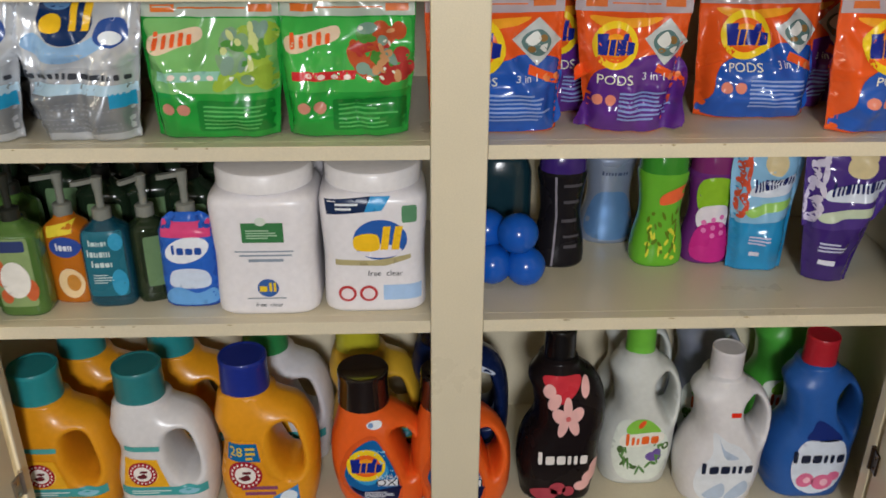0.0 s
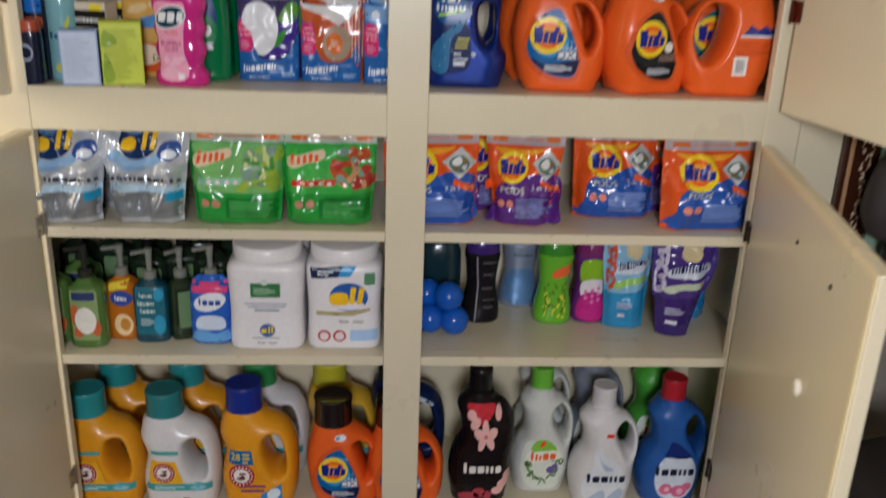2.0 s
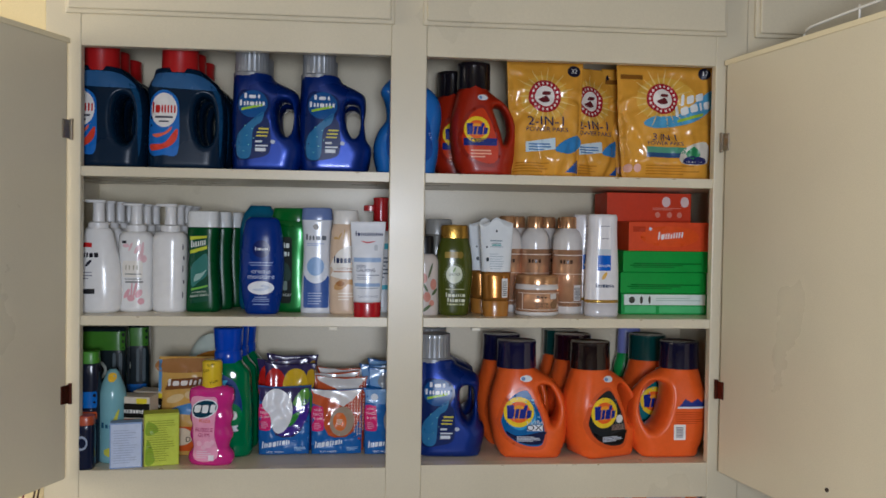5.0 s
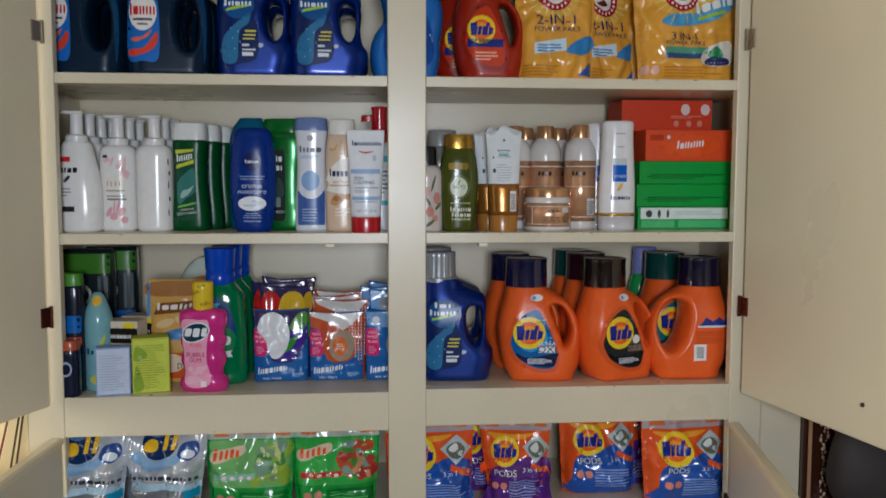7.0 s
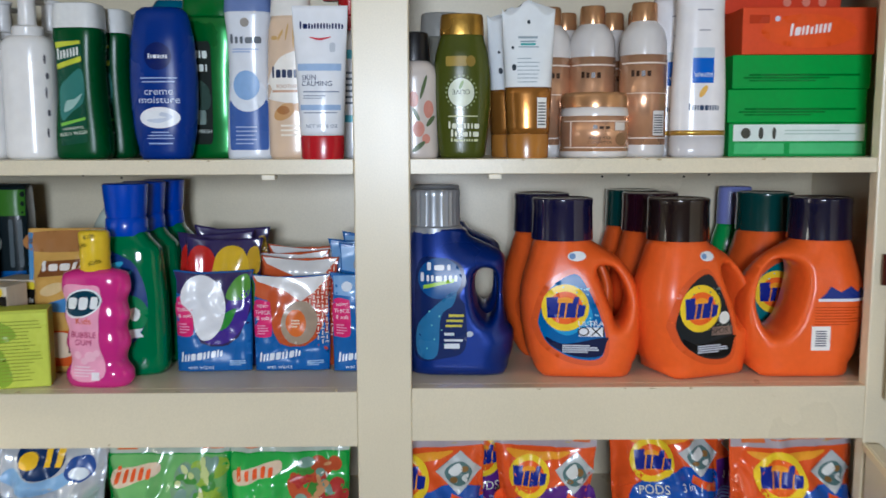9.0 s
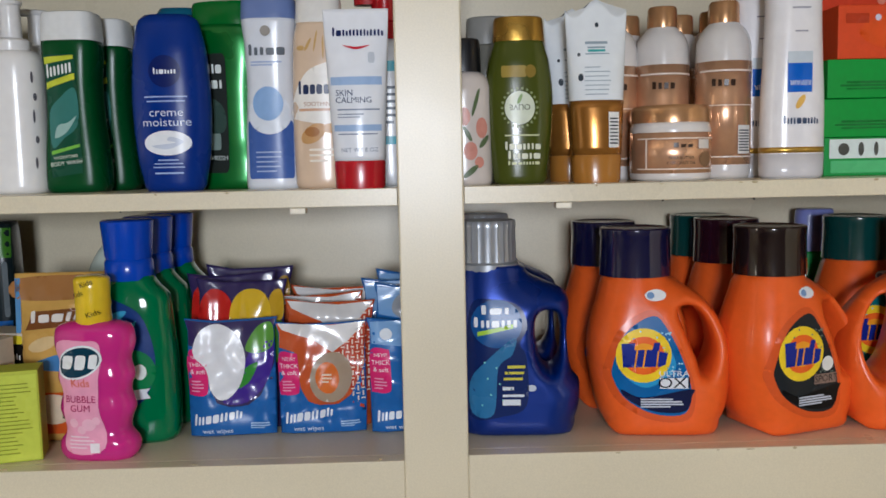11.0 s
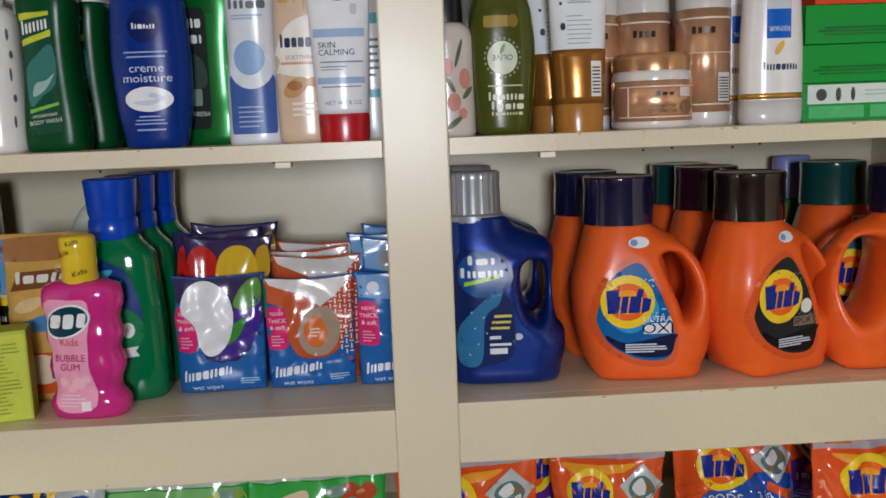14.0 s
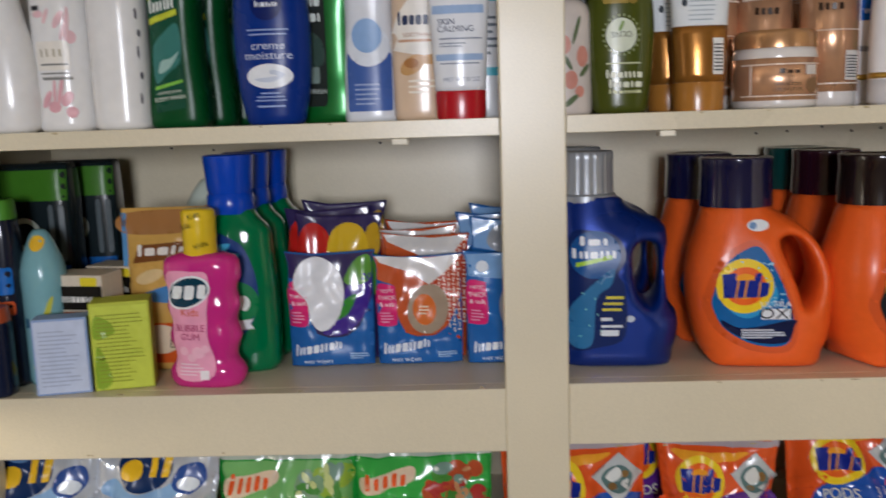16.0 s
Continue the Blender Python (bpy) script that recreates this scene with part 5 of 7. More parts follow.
def carton(name, label, category, w, h, d, color, group="", fin="card"):
    root = thing(name, label, category, group)
    part("carton", boxes((-w / 2, -d / 2, 0, w / 2, d / 2, h), bevel=.0012), M(color, fin), root)
    return Form(root, w, h, lambda p: np.full(len(p), -d / 2))


def wipes_pack(kind, label, h, front, seed, w=.104):
    """A soft flow-wrapped pack of wipes that stands upright, crimped along its top."""
    root = thing("wet_wipes_pack", label, "pack of wipes", "wet wipes packs")
    out = [(-.48, 0), (.48, 0), (.49, .3), (.485, .7), (.48, .9), (.52, 1.0), (.2, .985), (-.2, .975), (-.52, 1.005), (-.48, .9), (-.485, .7), (-.49, .3)]
    lp = []
    for k, p in enumerate(out):
        q = out[(k + 1) % len(out)]
        lp += [(p[0] + (q[0] - p[0]) * s / 6, p[1] + (q[1] - p[1]) * s / 6) for s in range(6)]
    base = {"fruit": "352c5c", "orange": "c4572a", "blue": "2a68b0"}[kind]
    fm = pillow_body(root, lp, None, w, h, .024, M("2a64ac" if front else base, "foil"), r=.028, wrinkle=.0017 if front else .003, seed=seed, flat_base=False, name="wrapper", step=.005, zprof=[(0, .7), (.08, 1), (.55, 1), (.85, .45), (1, .06)])
    fm.lift, fm.grain = .0008, .005
    if front:
        decal(fm, "upper_art", [(-.478, .25), (.478, .25), (.475, .7), (.47, .9), (.505, .985), (.2, .97), (-.2, .96), (-.505, .99), (-.47, .9), (-.475, .7)], base, .5, fin="foil", label="coloured printed upper front")
    if kind == "orange":
        decal(fm, "white_band", [(-.49, .99), (.1, .96), (.5, .99), (.3, .82), (.12, .72), (-.1, .84), (-.44, .93)], "dedcda", 1, fin="foil", label="white printed band")
        decal(fm, "patterned_panel", [(.12, .71), (.3, .81), (.5, .97), (.47, .7), (.47, .2), (.34, .24), (.3, .5)], "b8452c", 1.4, fin="foil", label="red printed panel")
        decal(fm, "lattice_print", [R(x - .022, z - .006, x + .022, z + .006) if (a + b) % 2 else R(x - .008, z - .022, x + .008, z + .022) for a in range(6) for b in range(15) for x, z in [(.18 + .055 * a, .3 + .046 * b)] if z < .70 + .75 * (x - .12) and z > .70 - 1.6 * (x - .12)], "ecdccc", 2.2)
    elif kind == "blue":
        decal(fm, "pale_art", [(-.46, .78), (.46, .7), (.48, .97), (-.48, .97)], "7fa8d8", 1, fin="foil")
    if not front:
        if kind == "fruit":
            decal(fm, "pepper", P((-.47, .6), (-.47, .82), (-.34, .93), (-.14, .88), (-.06, .7), (-.2, .58)), "c6221c", 1, fin="foil", label="printed red pepper")
            decal(fm, "pepper", P((-.12, .62), (-.1, .84), (.06, .93), (.28, .9), (.34, .72), (.1, .6)), "e2ba18", 1.4, fin="foil", label="printed yellow pepper")
            decal(fm, "pepper", P((.3, .72), (.34, .9), (.46, .92), (.47, .74)), "c9a01c", 1, fin="foil")
            decal(fm, "leaf", P((.1, .5), (.16, .66), (.46, .72), (.47, .46)), "4f8f34", 1, fin="foil", label="printed green leaf")
        elif kind == "blue":
            decal(fm, "flap", P((-.3, .8), (-.2, .93), (.2, .96), (.46, .9), (.4, .76), (.0, .72)), "9aa0a8", 2, fin="foil", label="clear grey flap")
        return root
    lower = decal(fm, "blue_panel", [(-.475, .012), (.475, .012), (.48, .62), (.42, .5), (.32, .34), (.18, .26), (.0, .24), (-.16, .29), (-.24, .42), (-.27, .6), (-.3, .74), (-.48, .78)], "2a64ac", 1.6, label="blue printed lower front")
    tab = decal(fm, "flash", P((-.475, .4), (-.478, .72), (-.3, .73), (-.265, .69), (-.25, .42), (-.29, .36), (-.44, .36)), "d92a72", 2.6, label="pink flash")
    txt(fm, "NEW!", -.365, .68, .0062, "f2e6ec", 3, tab)
    txt(fm, "THICK", -.365, .615, .0074, "f6eef2", 3, tab)
    txt(fm, "& soft", -.365, .555, .0074, "f6eef2", 3, tab)
    decal(fm, "flash_print", lines(-.44, .39, -.29, .5, 4, .6), "eba6c4", 3, tab)
    decal(fm, "logo_mark", wordmark(-.42, .1, .12, .2, 7, 4, .1, .1), "e6ecf4", 2.6, lower)
    txt(fm, "wet wipes", -.16, .05, .0085, "dfe8f2", 2.4, lower)
    decal(fm, "fine_print", lines(.2, .06, .43, .12, 3), "a8c4e4", 2.6, lower)
    if kind == "fruit":
        decal(fm, "purple_art", P((-.1, .3), (.1, .27), (.3, .36), (.44, .54), (.46, .8), (.2, .7), (.1, .45)), "432a92", 2, fin="foil", label="printed purple fruit")
        decal(fm, "leaf", P((.06, .4), (.2, .46), (.3, .62), (.14, .56)), "3f8f34", 2.6)
        decal(fm, "leaf", P((.16, .74), (.3, .92), (.46, .95), (.46, .76), (.3, .7)), "5f9a3a", 2.2, fin="foil")
        decal(fm, "flap", P((-.42, .72), (-.33, .9), (-.12, .95), (.08, .85), (.16, .66), (.11, .46), (-.02, .33), (-.15, .32), (-.23, .42), (-.27, .56)), "e6e8ec", 3.2, fin="plastic", label="raised white flap")
    elif kind == "orange":
        flap = decal(fm, "flap", E(.1, .5, .24, .22, 30), "a8957f", 3.2, fin="plastic", label="raised tan flap")
        decal(fm, "flap_label", E(.06, .5, .13, .14, 25), "d8702c", 4, flap)
        decal(fm, "flap_print", lines(.0, .46, .12, .55, 3), "f0d8c0", 4.6, flap)
    else:
        decal(fm, "emblem", E(-.3, .86, .07, .05), "e3eaf2", 2)
        decal(fm, "flap", E(.12, .5, .24, .24, 20), "b8bcc4", 3.2, fin="pearl", label="raised silver flap")
    return root


def rinse_bottle(label):
    fm = bottle("mouth_rinse_bottle", label, "bottle", .087, .15, .05, [(0, .9, .9), (.05, 1, 1), (.13, .98, 1), (.2, .8, .9), (.27, .82, .92), (.36, .94, .98), (.43, .9, .95), (.5, .84, .93), (.6, .95, 1), (.67, .9, .95), (.73, .88, .94), (.82, .99, 1), (.92, .98, 1), (.97, .9, .9), (1, .6, .6)], "f83aa8", "jelly", 2.6, "mouth rinses")
    lab = decal(fm, "label", P((-.38, .86), (.0, .88), (.2, .85), (.16, .6), (.14, .4), (.2, .1), (-.3, .08), (-.34, .4), (-.38, .6)), "eda4c0", 1, label="pink printed label")
    decal(fm, "logo_oval", E(-.09, .725, .28, .105, 8), "123a4e", 2, lab)
    decal(fm, "logo_rim", [E(-.09, .725, .31, .12, 8)], "e9eef0", 1.5, lab)
    decal(fm, "logo_mark", [block(-.31, .675, -.16, .775, .025), block(-.13, .672, .01, .78, .02), block(.05, .68, .16, .785, .02)], "eceff0", 3, lab)
    txt(fm, "Kids", -.07, .575, .0125, "d86a3a", 3, lab)
    txt(fm, "BUBBLE", -.09, .455, .0105, "a8185a", 3, lab)
    txt(fm, "GUM", -.09, .39, .0105, "a8185a", 3, lab)
    decal(fm, "bubble_print", [E(-.2, .28, .06, .035), E(.0, .27, .09, .045), E(.1, .3, .05, .03), E(-.1, .23, .06, .03)], "f2bccf", 2, lab)
    decal(fm, "fine_print", lines(-.26, .1, .1, .2, 4, .6), "f0d2dd", 2, lab)
    decal(fm, "sticker", R(.02, .07, .14, .14), "eee6ea", 3, lab)
    root = fm.root
    v, f, _ = loft([(.143, .0175, .0175), (.152, .019, .019), (.163, .0182, .0182), (.168, .019, .019), (.176, .0183, .0183), (.186, .019, .019), (.196, .0188, .0188), (.199, .016, .016)], 2, 26, smooth=False)
    link("cap", v, f, M("e3c21c", "gloss"), root, "yellow cap in printed shrink wrap")
    g = Form(root, .034, .05, lambda p: -np.sqrt(np.maximum(.0194 ** 2 - p[:, 0] ** 2, 1e-8)))
    for s, x, z in (("Kids", .1, 3.85), ("Kids", -.2, 3.62), ("Kids", .25, 3.2)):
        txt(g, s, x, z, .008, "3a3410", 1, rot=18)
    return root


def mouthwash(label):
    root = thing("mouthwash_bottle", label, "bottle", "mouth rinses")
    fm = loft_body(root, [(0, .9, .9), (.03, 1, 1), (.35, 1, 1), (.6, .92, .95), (.66, .88, .9), (.72, .62, .8), (.75, .55, .7)], .1, .255, .06, M("0b8f56", "jelly"), 2.8)
    lab = decal(fm, "label", P((-.42, .16), (.1, .18), (.3, .34), (.24, .52), (.06, .62), (-.4, .64)), "12387c", 1, label="blue printed label")
    decal(fm, "wave", [P((-.38, .46), (-.1, .5), (.12, .56), (.0, .49), (-.3, .43)), P((-.3, .56), (-.1, .6), (.02, .6), (-.12, .55)), P((-.36, .52), (-.2, .54), (-.1, .57), (-.24, .55))], "4aa8d0", 2, lab)
    decal(fm, "emblem", E(.06, .33, .25, .1), "0f7a42", 2, lab)
    decal(fm, "emblem_mark", [E(.14, .33, .07, .035), R(-.02, .31, .03, .36)], "e6efe8", 3, lab)
    decal(fm, "ribbon", [(-.08, .2), (.24, .21), (.2, .235), (.24, .255), (-.08, .245)], "dfe6ea", 3, lab)
    rows = [(.187, .026, .026), (.195, .0275, .0275), (.208, .027, .027), (.211, .025, .025), (.216, .0265, .0265), (.254, .0295, .0295), (.2555, .027, .027)]
    v, f, _ = loft(rows, 2, 30, smooth=False)
    link("cap", v, f, M("1448c0", "gloss"), root).data.set_sharp_from_angle(angle=radians(40))
    return root


def pump_soap(label, w, h, d, body, kind, fin="clear", pump_color="83857c", exp=3.2):
    root = thing("hand_soap_bottle", label, "soap bottle", "pump hand soaps")
    hb = h * .68
    fm = loft_body(root, [(0, .92, .92), (.03, 1, 1), (.75, 1, 1), (.88, .92, .95), (.96, .5, .6), (1, .4, .5)], w, hb, d, M(body, fin), exp)
    pump(root, hb - .001, h * .32, pump_color, r=.012, reach=.032, wide=.007, head=.35).rotation_euler = (0, 0, radians(-60))
    if kind == "apple":
        lab = decal(fm, "label", R(-.36, .12, .36, .86, .05), "8aa06a", 1, label="printed front label")
        decal(fm, "name_plate", R(-.3, .72, .3, .84, .03), "34406e", 2, lab)
        decal(fm, "fruit", [E(-.25, .5, .12, .16), E(.28, .3, .12, .12), E(-.2, .24, .12, .08)], "c8643a", 2, lab)
        decal(fm, "disc", E(.02, .42, .28, .2), "e9e6de", 3, lab)
    elif kind == "orange":
        decal(fm, "flash", [(-.3, .78), (.3, .84), (.3, .96), (-.3, .9)], "e8d23a", 1)
        lab = decal(fm, "logo_oval", E(.08, .68, .36, .12), "3550a0", 2, label="printed front label")
        decal(fm, "logo_mark", wordmark(-0.12, .64, 0.28, .73, 4), "e6e9f0", 3, lab)
        decal(fm, "fruit", E(.1, .25, .3, .18), "f0d2a0", 1, lab)
        decal(fm, "fruit", E(.16, .26, .16, .1), "c98a3a", 2, lab)
    elif kind == "teal":
        lab = decal(fm, "label", R(-.4, .14, .4, .9, .05), "2a6a7c", 1, label="printed front label")
        decal(fm, "name_print", wordmark(-.28, .74, .1, .82, 5, 1) + wordmark(-.34, .61, .14, .7, 6, 2) + wordmark(-.28, .49, .16, .57, 5, 3) + lines(-.28, .3, .14, .42, 4, .6), "c3d6d6", 2, lab)
        decal(fm, "leaf_print", [E(.26, .78, .14, .1), E(.24, .3, .16, .16)], "3f9ac0", 2, lab)
    elif kind == "blue":
        lab = decal(fm, "label", P((-.4, .12), (.4, .12), (.42, .95), (-.42, .95)), "2f62c0", 1, label="printed front label")
        decal(fm, "pale_print", P((-.3, .24), (.3, .24), (.32, .4), (.1, .45), (-.2, .44), (-.32, .38)), "cdd9ec", 1.5, lab)
        decal(fm, "band", [(-.42, .8), (.42, .8), (.42, .95), (-.42, .95)], "d8487c", 2, lab)
        decal(fm, "logo_oval", E(0, .66, .38, .14, 8), "e6eaf2", 2, lab)
        decal(fm, "logo_mark", wordmark(-0.26, .61, 0.28, .72, 4), "2a4fa0", 3, lab)
        decal(fm, "wave_print", [P((-.4, .05), (.4, .05), (.4, .22), (.1, .17), (-.2, .24), (-.4, .18))], "6aa2dc", 2, lab)
    else:
        decal(fm, "label", R(-.2, .2, .4, .8, .05), "6d8a62", 1, label="green printed label")
    return root


def tub(kind, label):
    root = thing("detergent_tub", label, "tub", "white detergent tubs")
    w, h = .138, .196
    fm = loft_body(root, [(0, .9, .9), (.03, .98, .98), (.4, .96, .96), (.7, 1, 1), (.8, 1, 1), (.835, .95, .95), (.86, .84, .84)], w, h, .125, M("e6e3e6", "plastic"), 5, seg=48)
    v, f, _ = loft([(h * .855, .056, .056), (h * .87, .062, .062), (h * .97, .0625, .0625), (h * .99, .06, .06), (h, .053, .053)], 2, 44, smooth=False)
    link("lid", v, f, M("e9e6e6", "plastic"), root).data.set_sharp_from_angle(angle=radians(40))
    if kind == "back":
        lab = decal(fm, "label_box", R(-.18, .54, .2, .68), "3f7a4a", 1, label="green printed box")
        decal(fm, "label_print", lines(-.14, .57, .16, .64, 4), "a8c8a8", 2, lab)
        decal(fm, "drop", E(0, .69, .05, .03), "d6dfd4", 2, lab)
        decal(fm, "fine_print", [R(-.26, .47, .28, .48), R(-.22, .44, .26, .452), R(-.14, .4, .18, .42)], "8f9aa8", 1)
        decal(fm, "logo_disc", E(.02, .21, .1, .065), "3c62a4", 1)
        decal(fm, "logo_mark", [R(-.06, .185, .01, .225), R(.03, .185, .055, .25), R(.07, .185, .095, .25)], "e3c32a", 2)
        decal(fm, "fine_print", [R(-.18, .13, .18, .14)], "9aa0a8", 1)
        txt(fm, "free  clear", .02, .085, .0085, "555a62", 1)
    else:
        lab = decal(fm, "flag", [(-.42, .72), (-.08, .74), (-.02, .84), (-.44, .82)], "1f2f52", 1, label="navy and blue printed flag")
        decal(fm, "flag_end", [(-.08, .74), (.08, .75), (.16, .84), (-.02, .84)], "3f9ad6", 2, lab)
        decal(fm, "flag_print", lines(-.34, .755, -.12, .815, 2), "dfe4ea", 2, lab)
        decal(fm, "logo_disc", E(.06, .54, .25, .145), "2f5fb0", 1)
        decal(fm, "logo_light", E(.06, .46, .2, .05), "e4e0ea", 2)
        decal(fm, "logo_mark", [P((-.16, .47), (-.18, .56), (-.06, .59), (.04, .57), (.04, .47)), [(.06, .47), (.13, .47), (.16, .64), (.09, .64)], [(.16, .47), (.23, .47), (.27, .64), (.2, .64)]], "f2c21e", 3)
        decal(fm, "name_print", [[(-.36, .36), (.1, .35), (.34, .4), (.34, .43), (.0, .39), (-.36, .4)]], "b3a87a", 1)
        txt(fm, "free  clear", .1, .295, .011, "3a3c42", 1)
        decal(fm, "warning_ring_print", [E(-.26, .15, .085, .058), E(-.06, .15, .085, .058)], "b8383a", 1)
        decal(fm, "warning_print", [E(-.26, .15, .06, .041), E(-.06, .15, .06, .041)], "e6d9dc", 2)
        decal(fm, "panel", R(.08, .1, .44, .21), "a9c6ea", 1)
        decal(fm, "tag", R(.26, .66, .4, .78, .02), "5f8f6a", 1)
    return root


BEADS = [(0, .9, .9), (.03, 1, 1), (.2, .98, .98), (.5, .78, .78), (.75, .86, .86), (.88, .95, .95), (.92, .9, .9), (1, .88, .88)]


def bead_bottle(label, w, h, color, fin, kind):
    fm = bottle("scent_bead_bottle", label, "bottle", w, h, w * .85, BEADS, color, fin, 2.4, "scent bead bottles")
    v, f, _ = loft([(h * .9, w * .45, w * .39), (h * .91, w * .455, w * .395), (h * 1.08, w * .43, w * .37), (h * 1.1, w * .38, w * .33)], 2.4, 36, smooth=False)
    cc = {"black": "3a2370", "silver": "8a92a4", "lime": "3c8c2a", "magenta": "7a2a6a"}[kind]
    link("cap", v, f, M(cc, "gloss"), fm.root).data.set_sharp_from_angle(angle=radians(40))
    if kind == "black":
        lab = decal(fm, "label_print", [R(-.02, .78, .34, .81), R(.0, .62, .3, .65), R(-.02, .44, .28, .47), R(.02, .3, .34, .32), R(.04, .2, .3, .23)], "4f4c52", 1, label="grey printed lines")
        decal(fm, "seam", [(-.2, .02), (-.16, .02), (-.1, .5), (-.16, .88), (-.2, .88), (-.14, .5)], "8a8590", 1)
    elif kind == "silver":
        decal(fm, "label", P((-.3, .5), (0, .56), (.3, .5), (.42, .1), (-.42, .1)), "6f9ad0", 1, fin="pearl", label="blue printed lower half")
        decal(fm, "name_print", wordmark(-0.22, .74, 0.28, .79, 5), "4a5878", 1)
    elif kind == "lime":
        decal(fm, "logo_shape", P((-.1, .62), (-.05, .72), (.4, .8), (.38, .68), (.1, .62)), "ee6a3a", 2, label="orange logo shape")
        decal(fm, "dot_print", [E(.27 * math.sin(i * 2.4), .16 + .02 * i, .035 + .012 * (i % 3), .018 + .006 * (i % 2), 40 * i, 10) for i in range(20)], "5f7a1c", 1)
        decal(fm, "glow_print", [E(.27 * math.sin(i * 1.7 + 1), .1 + .022 * i, .05, .022, 30 * i, 10) for i in range(14)], "d8d63a", 0.6)
    else:
        decal(fm, "upper", P((-.3, .84), (.26, .84), (.24, .52), (-.26, .52)), "8fbf2a", 1, label="green, white and pink print")
        decal(fm, "middle", P((-.25, .56), (.24, .58), (.25, .38), (-.26, .36)), "e6dfe6", 2)
        decal(fm, "lower", P((-.36, .08), (.3, .06), (.25, .4), (-.26, .38)), "c22a86", 3)
        decal(fm, "bubble_print", [E(.2 * math.sin(i * 2.1), .3 + .025 * i, .05, .025, n=10) for i in range(8)], "e07ab8", 4)
    return fm.root

# ---- the upper cabinet, top shelf ----
def at(root, x, front, z, d, rz=0, rx=0, ry=0):
    return put(root, x, front + d / 2, z, rz, rx, ry)


def again(root, x, front, z, d, rz=0, rx=0, ry=0, label=""):
    c = copy_thing(root, pose(x, front + d / 2, z, rx, ry, rz))
    if label:
        c["label"] = label
    return c


Z = U2
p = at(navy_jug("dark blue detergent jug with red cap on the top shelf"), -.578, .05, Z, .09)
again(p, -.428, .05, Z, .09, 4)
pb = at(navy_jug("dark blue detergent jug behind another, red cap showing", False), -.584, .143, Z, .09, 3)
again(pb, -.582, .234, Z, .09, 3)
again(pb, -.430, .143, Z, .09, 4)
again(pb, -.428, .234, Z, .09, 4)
o = at(stain_jug("shiny blue stain remover jug with ribbed silver cap"), -.272, .05, Z, .1)
again(o, -.140, .05, Z, .1, 2)
again(o, -.274, .16, Z, .1, label="shiny blue stain remover jug standing behind another")
again(o, -.14, .16, Z, .1, label="shiny blue stain remover jug standing behind another")
fm = jug("fabric_softener_jug", "light blue softener bottle with dark cap behind the stile", "softener jug", SOFT_OUT, None, .137, .23, .09, "2f72c4", -.06, .32, .16, "15151f", fin="gloss", group="fabric softener jugs")
lab = decal(fm, "label", P((-.3, .2), (-.26, .6), (.0, .72), (.26, .6), (.34, .2), (0, .12)), "1f4fa0", 1, label="darker blue printed label")
decal(fm, "logo_mark", wordmark(-0.2, .42, 0.25, .49, 5), "dfe6f0", 2, lab)
at(fm.root, .004, .06, Z, .09)
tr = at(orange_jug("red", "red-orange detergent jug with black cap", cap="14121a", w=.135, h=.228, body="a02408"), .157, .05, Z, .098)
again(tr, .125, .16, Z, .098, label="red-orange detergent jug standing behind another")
a2 = at(soda_pouch("yellow foil pouch of laundry paks, printed 2-IN-1", 2, .158, .235, 3), .28, .045, Z, .06, 0, -3)
again(a2, .385, .1, Z, .06, 18, -4, label="yellow foil pouch of laundry paks turned sideways behind another")
a3 = at(soda_pouch("wide yellow foil pouch of laundry paks, printed 3 IN 1", 3, .21, .238, 8), .532, .045, Z, .06, 0, -3)
again(a3, .52, .12, Z, .06, 0, -2, label="wide yellow foil pouch standing behind another")

# ---- the upper cabinet, middle shelf ----
Z = U1
b = at(foam_bottle("pear", "white pear-shaped foaming soap bottle with pump"), -.592, .049, Z, .06)
for i in range(3):
    again(b, -.59 + .003 * i, .112 + .062 * i, Z, .06, label="white pear-shaped foaming soap bottle in a row behind")
b = at(foam_bottle("floral", "white foaming soap bottle with pink flowers"), -.527, .075, Z, .06)
again(b, -.525, .14, Z, .06, 8)
again(b, -.523, .205, Z, .06, 5)
b2 = at(foam_bottle("plain", "white foaming soap bottle turned to its blank side"), -.461, .073, Z, .06)
again(b2, -.459, .138, Z, .06, 30)
again(b2, -.457, .203, Z, .06, 10)
again(b2, -.452, .265, Z, .06, 10)
b = at(dark_green_bottle("dark green body wash bottle with white cap"), -.397, .085, Z, .05, -4)
again(b, -.381, .14, Z, .05, -4)
again(b, -.366, .195, Z, .05, -4)
at(oval_bottle("blue oval body wash bottle printed creme moisture"), -.278, .045, Z, .05)
fm = flip_bottle("body_wash_bottle", "teal bottle with rounded top behind a blue one", .084, .213, .05, [(0, .9, .9), (.05, 1, 1), (.5, 1, 1), (.8, .97, .97), (.92, .8, .8), (1, .5, .5)], "17607f", 0, "17607f")
at(fm.root, -.295, .15, Z, .05)
at(green_bottle("glossy green body wash bottle with black label"), -.227, .09, Z, .05, -10)
at(pale_blue_bottle("white and blue body wash bottle with blue cap"), -.174, .073, Z, .045)
at(oat_bottle("beige oatmeal body wash bottle with white cap"), -.117, .055, Z, .045)
at(cream_tube("white cream tube standing on its red cap"), -.073, .003, Z, .042, 0, 2)
root = thing("pump_bottle", "white bottle with red pump behind a tube", "bottle")
fm = loft_body(root, [(0, .95, .95), (.03, 1, 1), (.62, 1, 1), (.68, .9, .9), (.72, .5, .5)], .066, .233, .05, M("e3e6ea", "gloss"), 2.6)
decal(fm, "label_print", [R(-.46, .55, .46, .6), R(-.46, .2, .46, .24)], "59b8cc", 1, label="turquoise printed bands")
